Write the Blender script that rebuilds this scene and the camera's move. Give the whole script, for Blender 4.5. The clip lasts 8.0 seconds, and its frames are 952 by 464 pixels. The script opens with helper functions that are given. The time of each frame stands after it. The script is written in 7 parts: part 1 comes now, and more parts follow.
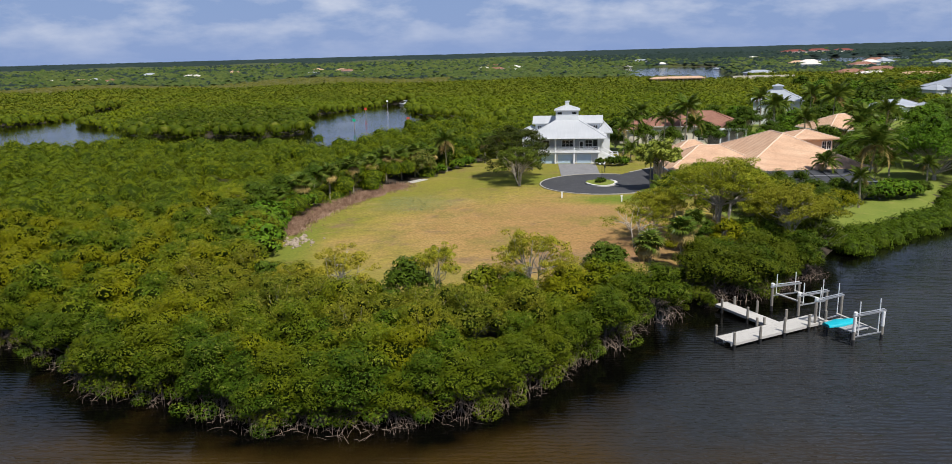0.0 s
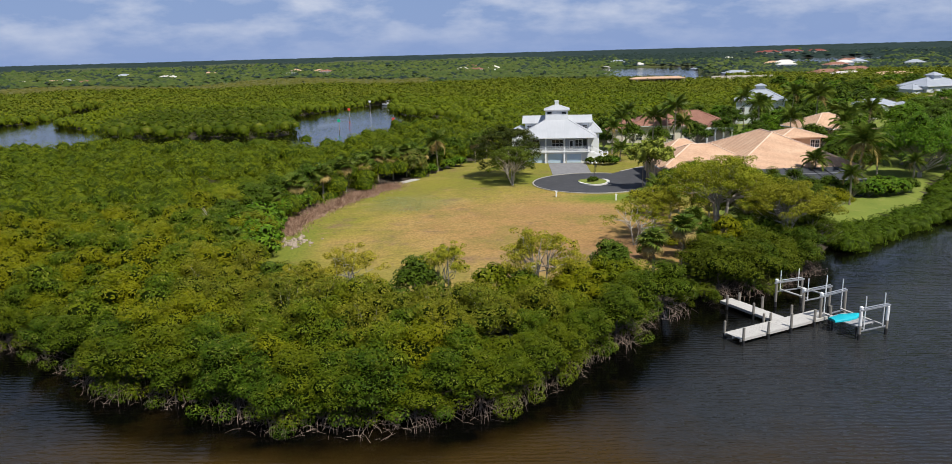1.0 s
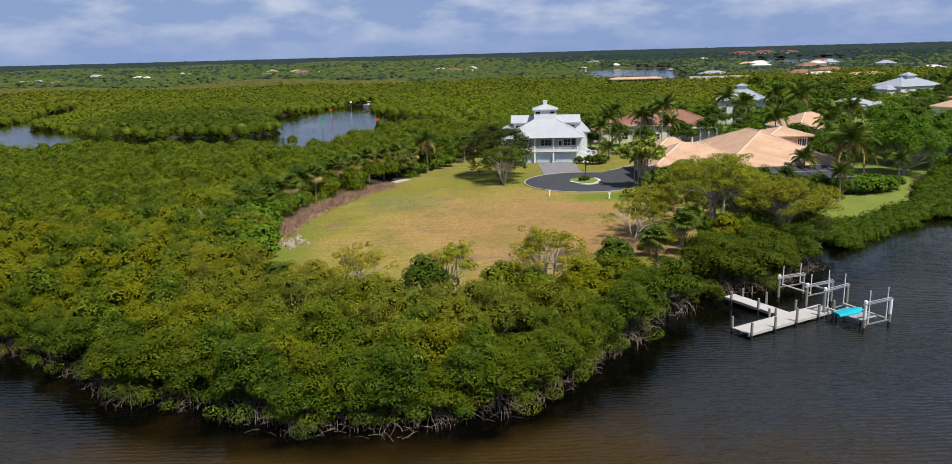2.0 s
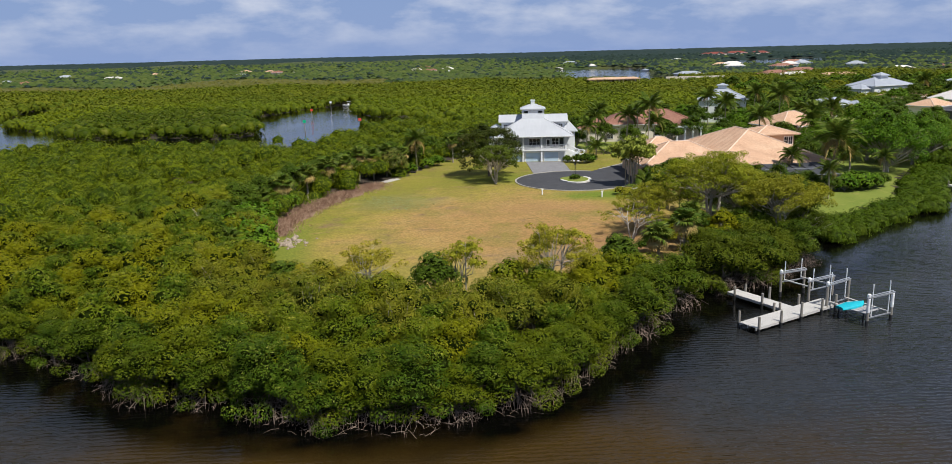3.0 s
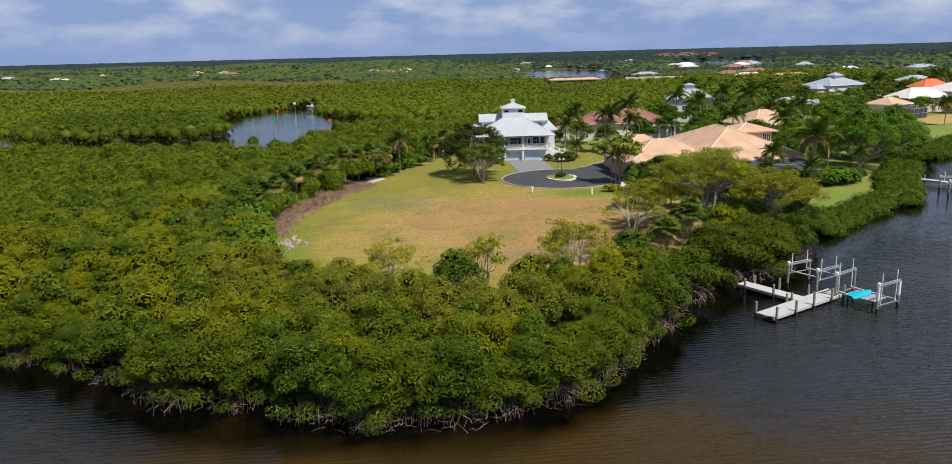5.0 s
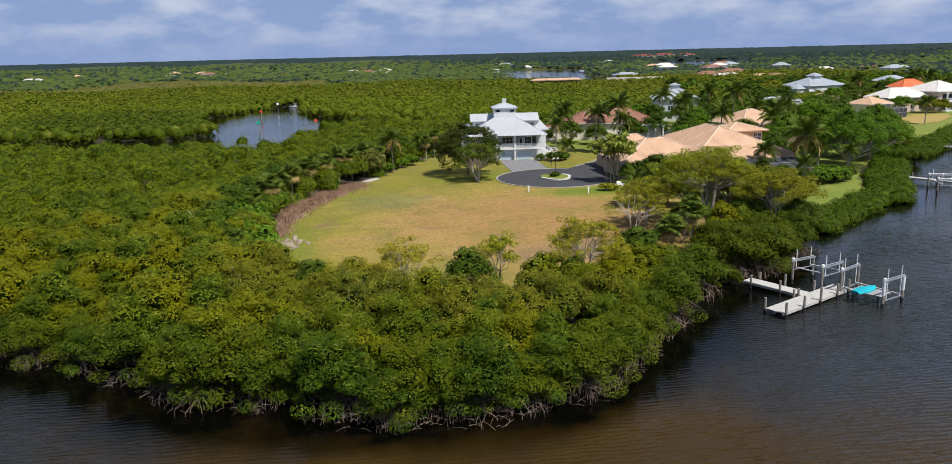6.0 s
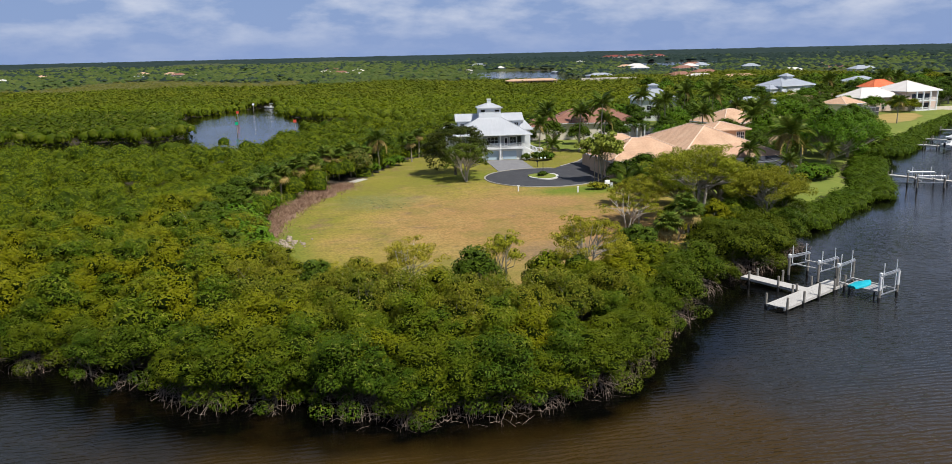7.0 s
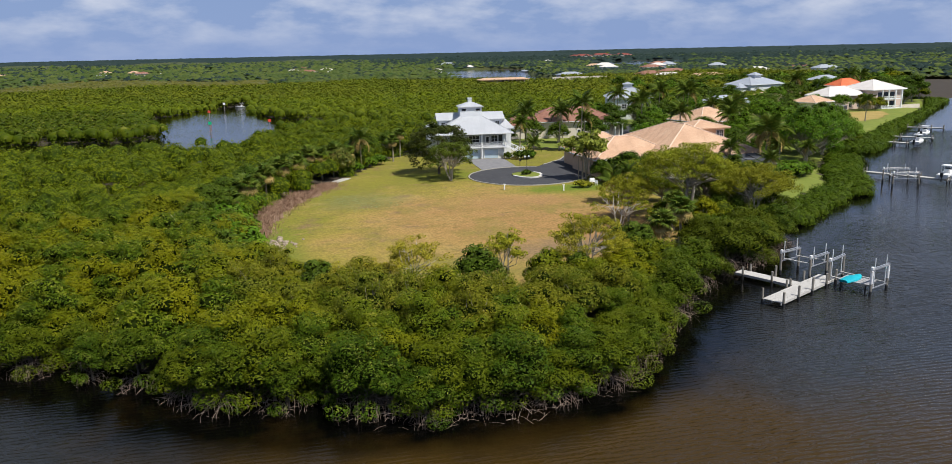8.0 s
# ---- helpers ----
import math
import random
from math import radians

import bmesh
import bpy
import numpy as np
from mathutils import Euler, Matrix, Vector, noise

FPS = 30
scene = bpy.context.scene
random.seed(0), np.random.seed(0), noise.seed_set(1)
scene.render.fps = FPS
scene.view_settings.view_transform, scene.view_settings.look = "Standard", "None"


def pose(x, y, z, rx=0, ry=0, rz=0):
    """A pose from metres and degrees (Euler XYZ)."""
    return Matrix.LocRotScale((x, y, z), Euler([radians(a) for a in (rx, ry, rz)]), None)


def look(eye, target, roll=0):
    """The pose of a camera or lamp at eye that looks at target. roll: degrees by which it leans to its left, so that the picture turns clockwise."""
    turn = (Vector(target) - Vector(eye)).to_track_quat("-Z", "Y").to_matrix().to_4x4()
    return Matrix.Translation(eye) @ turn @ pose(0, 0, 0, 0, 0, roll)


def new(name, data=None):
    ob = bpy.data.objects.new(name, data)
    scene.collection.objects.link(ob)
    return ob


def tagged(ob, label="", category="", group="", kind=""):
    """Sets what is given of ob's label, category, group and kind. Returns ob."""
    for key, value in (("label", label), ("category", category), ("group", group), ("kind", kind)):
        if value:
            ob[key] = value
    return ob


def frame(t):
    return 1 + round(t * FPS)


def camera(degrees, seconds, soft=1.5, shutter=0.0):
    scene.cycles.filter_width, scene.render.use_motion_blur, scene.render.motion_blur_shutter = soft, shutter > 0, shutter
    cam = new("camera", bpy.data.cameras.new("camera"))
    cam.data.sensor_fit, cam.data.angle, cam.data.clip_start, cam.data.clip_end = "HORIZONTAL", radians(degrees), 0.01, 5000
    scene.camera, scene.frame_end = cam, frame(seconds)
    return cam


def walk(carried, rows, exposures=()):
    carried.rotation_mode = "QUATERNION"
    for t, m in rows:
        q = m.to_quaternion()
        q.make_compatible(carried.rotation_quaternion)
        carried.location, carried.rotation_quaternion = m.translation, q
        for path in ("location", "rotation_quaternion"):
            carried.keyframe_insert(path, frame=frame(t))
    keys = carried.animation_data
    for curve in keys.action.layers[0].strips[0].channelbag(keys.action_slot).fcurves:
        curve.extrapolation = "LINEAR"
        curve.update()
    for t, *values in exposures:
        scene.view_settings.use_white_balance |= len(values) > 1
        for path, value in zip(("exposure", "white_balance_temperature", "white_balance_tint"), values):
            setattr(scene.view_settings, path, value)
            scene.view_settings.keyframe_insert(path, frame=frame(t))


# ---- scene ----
cam = camera(64.6, 8.0, soft=0.5)
METRES, EYE, TILT, LEAN, TURN = 26.0, 26.75, -13.4, 1.5, 0.0
ROWS = [
    (0.0, 0.0, 0.0, 0.0, 0.0, 0.0, -0.0),
    (0.5, -0.0577, -0.0009, -0.0026, -0.82, 0.03, 0.21),
    (1.0, -0.1162, -0.0008, -0.0068, -1.67, 0.04, 0.41),
    (1.5, -0.1759, 0.0002, -0.011, -2.54, 0.07, 0.6),
    (3.0, -0.3624, 0.0085, -0.025, -5.35, 0.1, 1.21),
    (3.5, -0.4246, 0.013, -0.0288, -6.23, 0.1, 1.4),
    (4.0, -0.4868, 0.0181, -0.0325, -7.11, 0.1, 1.59),
    (4.5, -0.5496, 0.0243, -0.0352, -7.98, 0.11, 1.81),
    (6.0, -0.7405, 0.0487, -0.0409, -10.42, 0.09, 2.32),
    (6.5, -0.8037, 0.0584, -0.042, -11.42, 0.08, 2.52),
    (7.0, -0.8666, 0.0687, -0.0427, -12.55, 0.05, 2.76),
    (7.5, -0.9292, 0.0799, -0.0427, -13.73, 0.02, 3.02),
    (8.0, -0.992, 0.0937, -0.038, -14.96, -0.15, 3.26),
]
walk(cam, [(t, pose(0, 0, EYE, TILT, LEAN, TURN) @ pose(METRES * x, METRES * y, METRES * z, 90 + pitch, roll, yaw)) for t, x, y, z, yaw, pitch, roll in ROWS])

# ---- light: high sun behind the flight line, broken cumulus over the whole sky ----
SUN_EL, SUN_AZ = 58.0, 145.0          # azimuth clockwise from +y; the sun stands behind the camera, a little to its right
sun_data = bpy.data.lights.new("sun", "SUN")
sun_data.energy, sun_data.angle, sun_data.color = 5.6, radians(0.53), (1.0, 0.95, 0.87)
sun = new("sun", sun_data)
sun_way = Vector((math.sin(radians(SUN_AZ)) * math.cos(radians(SUN_EL)), math.cos(radians(SUN_AZ)) * math.cos(radians(SUN_EL)), math.sin(radians(SUN_EL))))
sun.matrix_world = look(sun_way * 100, (0, 0, 0))

world = bpy.data.worlds.new("sky")
scene.world = world
world.use_nodes = True
wn, wl = world.node_tree.nodes, world.node_tree.links
wn.clear()
w_out = wn.new("ShaderNodeOutputWorld")
w_bg = wn.new("ShaderNodeBackground")
w_bg.inputs["Strength"].default_value = 0.0505
w_sky = wn.new("ShaderNodeTexSky")
w_sky.sky_type = "NISHITA"
w_sky.sun_disc = False
w_sky.sun_elevation, w_sky.sun_rotation = radians(SUN_EL), radians(SUN_AZ)
w_sky.air_density, w_sky.dust_density, w_sky.ozone_density = 1.0, 0.6, 2.0
w_tc = wn.new("ShaderNodeTexCoord")
w_sep = wn.new("ShaderNodeSeparateXYZ")
wl.new(w_tc.outputs["Generated"], w_sep.inputs[0])
w_z = wn.new("ShaderNodeMath"); w_z.operation = "MAXIMUM"; w_z.inputs[1].default_value = 0.0
wl.new(w_sep.outputs["Z"], w_z.inputs[0])
w_z2 = wn.new("ShaderNodeMath"); w_z2.operation = "ADD"; w_z2.inputs[1].default_value = 0.34
wl.new(w_z.outputs[0], w_z2.inputs[0])
w_x = wn.new("ShaderNodeMath"); w_x.operation = "DIVIDE"
w_y = wn.new("ShaderNodeMath"); w_y.operation = "DIVIDE"
wl.new(w_sep.outputs["X"], w_x.inputs[0]); wl.new(w_z2.outputs[0], w_x.inputs[1])
wl.new(w_sep.outputs["Y"], w_y.inputs[0]); wl.new(w_z2.outputs[0], w_y.inputs[1])
w_com = wn.new("ShaderNodeCombineXYZ")
wl.new(w_x.outputs[0], w_com.inputs[0]); wl.new(w_y.outputs[0], w_com.inputs[1])
w_n = wn.new("ShaderNodeTexNoise")
w_n.inputs["Scale"].default_value, w_n.inputs["Detail"].default_value, w_n.inputs["Roughness"].default_value = 3.4, 8.0, 0.56
wl.new(w_com.outputs[0], w_n.inputs["Vector"])
w_ramp = wn.new("ShaderNodeValToRGB")
w_ramp.color_ramp.elements[0].position, w_ramp.color_ramp.elements[1].position = 0.43, 0.74
wl.new(w_n.outputs["Fac"], w_ramp.inputs[0])
w_mix = wn.new("ShaderNodeMix"); w_mix.data_type = "RGBA"
w_mix.inputs["B"].default_value = (12.6, 13.5, 15.8, 1)
# clouds pile up towards the horizon and thin out overhead
w_thin = wn.new("ShaderNodeMapRange")
w_thin.inputs["From Min"].default_value, w_thin.inputs["From Max"].default_value = 0.05, 0.9
w_thin.inputs["To Min"].default_value, w_thin.inputs["To Max"].default_value = 1.0, 0.5
wl.new(w_z.outputs[0], w_thin.inputs["Value"])
w_cl = wn.new("ShaderNodeMath"); w_cl.operation = "MULTIPLY"
wl.new(w_ramp.outputs["Color"], w_cl.inputs[0]); wl.new(w_thin.outputs[0], w_cl.inputs[1])
w_rise = wn.new("ShaderNodeMapRange")
w_rise.inputs["From Min"].default_value, w_rise.inputs["From Max"].default_value = 0.008, 0.05
w_rise.inputs["To Min"].default_value = 0.25
wl.new(w_z.outputs[0], w_rise.inputs["Value"])
w_veil = wn.new("ShaderNodeMath"); w_veil.operation = "MULTIPLY"
wl.new(w_cl.outputs[0], w_veil.inputs[0]); wl.new(w_rise.outputs[0], w_veil.inputs[1])
wl.new(w_veil.outputs[0], w_mix.inputs["Factor"])
# thin haze over the blue
w_haze = wn.new("ShaderNodeMix"); w_haze.data_type = "RGBA"
w_low = wn.new("ShaderNodeMapRange")
w_low.inputs["From Min"].default_value, w_low.inputs["From Max"].default_value = 0.0, 0.6
w_low.inputs["To Min"].default_value, w_low.inputs["To Max"].default_value = 0.85, 0.2
wl.new(w_z.outputs[0], w_low.inputs["Value"])
wl.new(w_low.outputs[0], w_haze.inputs["Factor"])
w_haze.inputs["B"].default_value = (5.05, 7.4, 13.6, 1)
wl.new(w_sky.outputs["Color"], w_haze.inputs["A"])
wl.new(w_haze.outputs["Result"], w_mix.inputs["A"])
wl.new(w_mix.outputs["Result"], w_bg.inputs["Color"])
wl.new(w_bg.outputs[0], w_out.inputs["Surface"])
scene.view_settings.exposure = 0.0

# ---- materials ----
def material(name, rough=0.7, metal=0.0, spec=0.4):
    m = bpy.data.materials.new(name)
    m.use_nodes = True
    b = m.node_tree.nodes["Principled BSDF"]
    b.inputs["Roughness"].default_value = rough
    b.inputs["Metallic"].default_value = metal
    b.inputs["Specular IOR Level"].default_value = spec
    return m, m.node_tree.nodes, m.node_tree.links, b


def ramp(nodes, links, source, stops):
    r = nodes.new("ShaderNodeValToRGB")
    e = r.color_ramp.elements
    while len(e) < len(stops):
        e.new(0.5)
    for k, (pos, col) in enumerate(stops):
        e[k].position, e[k].color = pos, (*col, 1)
    links.new(source, r.inputs[0])
    return r.outputs["Color"]


def blend(nodes, links, fac, a, b, mode="MIX"):
    m = nodes.new("ShaderNodeMix")
    m.data_type, m.blend_type = "RGBA", mode
    for key, v in (("Factor", fac), ("A", a), ("B", b)):
        if isinstance(v, (int, float)):
            m.inputs[key].default_value = v
        elif isinstance(v, tuple):
            m.inputs[key].default_value = (*v, 1)
        else:
            links.new(v, m.inputs[key])
    return m.outputs["Result"]


def noise_tex(nodes, links, scale, detail=4.0, rough=0.55, coord="Object", stretch=None):
    t = nodes.new("ShaderNodeTexNoise")
    t.inputs["Scale"].default_value, t.inputs["Detail"].default_value, t.inputs["Roughness"].default_value = scale, detail, rough
    c = nodes.new("ShaderNodeTexCoord") if coord != "World" else nodes.new("ShaderNodeNewGeometry")
    out = c.outputs["Position"] if coord == "World" else c.outputs[coord]
    if stretch:
        mp = nodes.new("ShaderNodeMapping")
        mp.inputs["Scale"].default_value = stretch
        links.new(out, mp.inputs[0])
        out = mp.outputs[0]
    links.new(out, t.inputs["Vector"])
    return t.outputs["Fac"]


def add_bump(nodes, links, b, height, strength, distance):
    bp = nodes.new("ShaderNodeBump")
    bp.inputs["Strength"].default_value, bp.inputs["Distance"].default_value = strength, distance
    links.new(height, bp.inputs["Height"])
    links.new(bp.outputs[0], b.inputs["Normal"])


def surface(name, dark, light, scale=1.5, fine=20.0, rough=0.7, metal=0.0, spec=0.4, bump=0.3, depth=0.02, coord="Object", stretch=None, dirt=None):
    """A two-scale surface: broad stains and fine grain between two colours."""
    m, n, l, b = material(name, rough, metal, spec)
    broad = noise_tex(n, l, scale, 4, 0.6, coord, stretch)
    grain = noise_tex(n, l, fine, 3, 0.6, coord, stretch)
    c1 = ramp(n, l, broad, [(0.3, dark), (0.7, light)])
    c2 = blend(n, l, 0.35, c1, ramp(n, l, grain, [(0.35, dark), (0.65, light)]))
    if dirt:
        mask = ramp(n, l, noise_tex(n, l, scale * 2.3, 6, 0.7, coord), [(0.56, (0, 0, 0)), (0.72, (1, 1, 1))])
        c2 = blend(n, l, mask, c2, dirt)
    l.new(c2, b.inputs["Base Color"])
    add_bump(n, l, b, grain, bump, depth)
    return m


def foliage(name, stops, spread=0.35, patch=0.045, gloss=0.45, patch_to=None, bend=0.15, single=True, tuft=0.42, sprig=1.3):
    """Leaves: colour varies leaf by leaf, clump by clump, tree by tree (single) and in broad patches over the ground."""
    m, n, l, b = material(name, gloss, 0.0, 0.06)
    geo = n.new("ShaderNodeNewGeometry")
    leafc = ramp(n, l, blend(n, l, 0.5, geo.outputs["Random Per Island"], ramp(n, l, noise_tex(n, l, sprig, 2, 0.5, "World"), [(0.38, (0, 0, 0)), (0.62, (1, 1, 1))])), stops)
    mx = n.new("ShaderNodeMath"); mx.operation = "MULTIPLY_ADD"
    mx.inputs[0].default_value, mx.inputs[1].default_value = 0.5, 0.46
    if single:
        l.new(n.new("ShaderNodeObjectInfo").outputs["Random"], mx.inputs[0])
    broad = blend(n, l, 0.5, noise_tex(n, l, patch, 3, 0.55, "World"), noise_tex(n, l, patch * 0.22, 4, 0.6, "World"))
    l.new(blend(n, l, 0.4, broad, noise_tex(n, l, tuft, 2, 0.5, "World")), mx.inputs[2])
    k = ramp(n, l, mx.outputs[0], [(0.58, (0, 0, 0)), (0.88, (1, 1, 1))])
    to = patch_to or tuple(min(1, c * 1.5) for c in stops[-1][1])
    fac = n.new("ShaderNodeMath"); fac.operation = "MULTIPLY"
    fac.inputs[1].default_value = spread
    l.new(k, fac.inputs[0])
    col = blend(n, l, fac.outputs[0], leafc, to)
    l.new(col, b.inputs["Base Color"])
    tr = n.new("ShaderNodeBsdfTranslucent")
    l.new(col, tr.inputs["Color"])
    ms = n.new("ShaderNodeMixShader")
    ms.inputs[0].default_value = bend
    l.new(b.outputs[0], ms.inputs[1]); l.new(tr.outputs[0], ms.inputs[2])
    l.new(ms.outputs[0], n["Material Output"].inputs["Surface"])
    return m


M = {}
# The pale last stop of these leaf ramps paints sun glints on single sprays.
MANGROVE_LEAF = [(0.0, (0.030, 0.062, 0.003)), (0.5, (0.076, 0.120, 0.006)), (0.84, (0.135, 0.168, 0.010)), (1.0, (0.33, 0.33, 0.07))]
M["mangrove"] = foliage("mangrove_leaf", MANGROVE_LEAF, 0.7, 0.05, 0.5, (0.20, 0.19, 0.003))
M["buttonwood"] = foliage("buttonwood_leaf", [(0.0, (0.060, 0.085, 0.006)), (0.5, (0.115, 0.138, 0.010)), (0.86, (0.20, 0.205, 0.02)), (1.0, (0.38, 0.34, 0.08))], 0.6, 0.08, 0.5, (0.205, 0.195, 0.012))
M["red_mangrove"] = foliage("red_mangrove_leaf", [(0.0, (0.024, 0.055, 0.003)), (0.5, (0.048, 0.086, 0.005)), (0.86, (0.090, 0.126, 0.008)), (1.0, (0.25, 0.27, 0.06))], 0.5, 0.08, 0.5, (0.135, 0.145, 0.003))
M["canopy"] = foliage("mangrove_canopy_leaf", [(0.0, (0.044, 0.078, 0.004)), (0.5, (0.071, 0.110, 0.006)), (1.0, (0.135, 0.165, 0.012))], 0.75, 0.04, 0.5, (0.17, 0.19, 0.003), single=False, tuft=0.16, sprig=0.4)
M["swamp"] = foliage("far_mangrove_crown", [(0.0, (0.040, 0.068, 0.005)), (0.6, (0.058, 0.090, 0.006)), (1.0, (0.090, 0.120, 0.010))], 0.85, 0.035, 0.6, (0.175, 0.18, 0.012), single=False, tuft=0.12, sprig=0.8)
M["island"] = foliage("dark_island_mangrove_leaf", [(p, tuple(c * 0.66 for c in q)) for p, q in MANGROVE_LEAF], 0.5, 0.05, 0.5, (0.08, 0.10, 0.004), single=False, tuft=0.2, sprig=0.4)
M["marsh"] = foliage("pale_marsh_scrub", [(0.0, (0.050, 0.062, 0.010)), (0.6, (0.092, 0.098, 0.018)), (1.0, (0.15, 0.14, 0.035))], 0.7, 0.02, 0.6, (0.135, 0.122, 0.03), single=False, tuft=0.05, sprig=0.2)
# Bluish green carries the far woods' haze in the base colour.
M["hazed_wood"] = foliage("hazed_distant_wood", [(0.0, (0.010, 0.022, 0.020)), (0.6, (0.017, 0.034, 0.031)), (1.0, (0.034, 0.052, 0.042))], 0.4, 0.012, 0.7, (0.045, 0.062, 0.042), single=False, tuft=0.006)
M["scrub"] = foliage("scrub_leaf", [(0.0, (0.12, 0.145, 0.010)), (0.5, (0.24, 0.25, 0.014)), (1.0, (0.40, 0.37, 0.03))], 0.5, 0.1, 0.5, (0.34, 0.27, 0.03))
# pale last stop: painted glints here too
M["bank_leaf"] = foliage("dark_bank_leaf", [(0.0, (0.019, 0.042, 0.003)), (0.5, (0.042, 0.076, 0.005)), (0.88, (0.082, 0.118, 0.008)), (1.0, (0.20, 0.22, 0.04))], 0.45, 0.1, 0.5, (0.12, 0.13, 0.006))
M["olive"] = foliage("olive_scrub_leaf", [(0.0, (0.095, 0.135, 0.006)), (0.5, (0.19, 0.23, 0.010)), (1.0, (0.34, 0.34, 0.03))], 0.5, 0.1, 0.5, (0.22, 0.19, 0.02))
M["broadleaf"] = foliage("broad_leaf", [(0.0, (0.022, 0.048, 0.004)), (0.6, (0.050, 0.092, 0.006)), (1.0, (0.12, 0.160, 0.02))], 0.4, 0.06, 0.45, (0.09, 0.13, 0.012))
M["bright"] = foliage("bright_leaf", [(0.0, (0.036, 0.090, 0.005)), (0.6, (0.080, 0.165, 0.009)), (1.0, (0.17, 0.25, 0.02))], 0.4, 0.08, 0.45, (0.13, 0.20, 0.012))
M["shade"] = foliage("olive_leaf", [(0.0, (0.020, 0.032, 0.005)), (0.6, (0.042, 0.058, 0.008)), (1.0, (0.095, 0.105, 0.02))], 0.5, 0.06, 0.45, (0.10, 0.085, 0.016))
M["limb_leaf"] = foliage("glossy_tree_leaf", [(0.0, (0.035, 0.065, 0.006)), (0.6, (0.075, 0.12, 0.010)), (1.0, (0.16, 0.19, 0.03))], 0.4, 0.1, 0.4, (0.12, 0.14, 0.02))
M["sea_grape_leaf"] = foliage("sea_grape_leaf", [(0.0, (0.04, 0.06, 0.008)), (0.5, (0.10, 0.13, 0.02)), (0.85, (0.22, 0.22, 0.06)), (1.0, (0.42, 0.24, 0.06))], 0.4, 0.12, 0.3, (0.26, 0.17, 0.03))
M["palm_light"] = foliage("pale_palm_leaf", [(0.0, (0.05, 0.09, 0.010)), (0.5, (0.13, 0.18, 0.02)), (1.0, (0.30, 0.32, 0.06))], 0.3, 0.2, 0.4)
M["hedge"] = foliage("hedge_leaf", [(0.0, (0.030, 0.064, 0.003)), (0.6, (0.056, 0.100, 0.005)), (1.0, (0.105, 0.140, 0.012))], 0.5, 0.05, 0.5, (0.09, 0.125, 0.005), single=False, tuft=0.3, sprig=0.8)
M["weed"] = foliage("weed_leaf", [(0.0, (0.17, 0.20, 0.075)), (1.0, (0.26, 0.27, 0.12))], 0.3, 0.1, 0.6)
M["palm"] = foliage("palm_leaf", [(0.0, (0.036, 0.072, 0.008)), (0.6, (0.085, 0.135, 0.016)), (1.0, (0.20, 0.22, 0.035))], 0.3, 0.1, 0.35, (0.14, 0.155, 0.025))
M["palm_dry"] = foliage("dry_frond", [(0.0, (0.22, 0.15, 0.05)), (0.6, (0.34, 0.25, 0.09)), (1.0, (0.42, 0.34, 0.14))], 0.2, 0.1, 0.7)
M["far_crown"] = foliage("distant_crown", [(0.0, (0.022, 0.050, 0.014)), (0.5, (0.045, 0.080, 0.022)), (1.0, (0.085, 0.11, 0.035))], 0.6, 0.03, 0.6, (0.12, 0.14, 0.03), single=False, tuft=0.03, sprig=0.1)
# Greyed blue in these greens puts some distance haze into the colour.
M["far_leaf"] = foliage("hazed_distant_leaf", [(0.0, (0.024, 0.046, 0.018)), (0.5, (0.045, 0.072, 0.026)), (1.0, (0.080, 0.10, 0.040))], 0.7, 0.03, 0.6, (0.125, 0.122, 0.045), single=False, tuft=0.012)
# Darker greens put the shade between leaf sprays into the canopy cores' colour.
M["canopy_shade"] = foliage("painted_canopy_shade", [(0.0, (0.018, 0.036, 0.002)), (0.6, (0.033, 0.058, 0.003)), (1.0, (0.050, 0.076, 0.004))], 0.3, 0.05, 0.6, (0.06, 0.07, 0.003), single=False, tuft=0.3, sprig=0.8)
M["soft_shade"] = foliage("painted_soft_canopy_shade", [(0.0, (0.034, 0.062, 0.004)), (0.6, (0.060, 0.095, 0.005)), (1.0, (0.095, 0.125, 0.008))], 0.5, 0.05, 0.6, (0.12, 0.13, 0.006), single=False, tuft=0.3, sprig=0.8)
# Near-black core colour stands in for the shade inside single crowns.
M["inner"] = surface("painted_crown_shade", (0.007, 0.012, 0.002), (0.018, 0.027, 0.004), 0.8, 6.0, 1.0, spec=0.0, bump=0.6, coord="World")
M["bark"] = surface("pale_bark", (0.24, 0.21, 0.17), (0.50, 0.46, 0.40), 2.0, 14.0, 0.85, bump=0.5)
M["root"] = surface("mangrove_root", (0.04, 0.03, 0.024), (0.16, 0.135, 0.11), 1.6, 9.0, 0.85, bump=0.5)
M["stilt_root"] = surface("stilt_root_bark", (0.018, 0.012, 0.009), (0.40, 0.31, 0.25), 1.6, 11.0, 0.9, spec=0.1, bump=0.5)
M["palm_bark"] = surface("palm_bark", (0.2, 0.17, 0.13), (0.36, 0.32, 0.26), 1.5, 9.0, 0.85, bump=0.6, stretch=(1, 1, 4))
M["white_paint"] = surface("white_paint", (0.70, 0.72, 0.74), (0.80, 0.81, 0.82), 0.6, 14.0, 0.5, bump=0.05)
M["white_wall"] = surface("white_wall", (0.62, 0.65, 0.68), (0.72, 0.75, 0.78), 0.5, 9.0, 0.6, bump=0.1)
# Darker than white_wall: the porch roof's shade is put into this colour.
M["porch_shade_wall"] = surface("porch_shade_wall", (0.30, 0.33, 0.36), (0.37, 0.40, 0.43), 0.5, 9.0, 0.6, bump=0.1)
M["blue_door"] = surface("pale_blue_door", (0.42, 0.55, 0.68), (0.48, 0.6, 0.72), 0.6, 6.0, 0.45, bump=0.05)
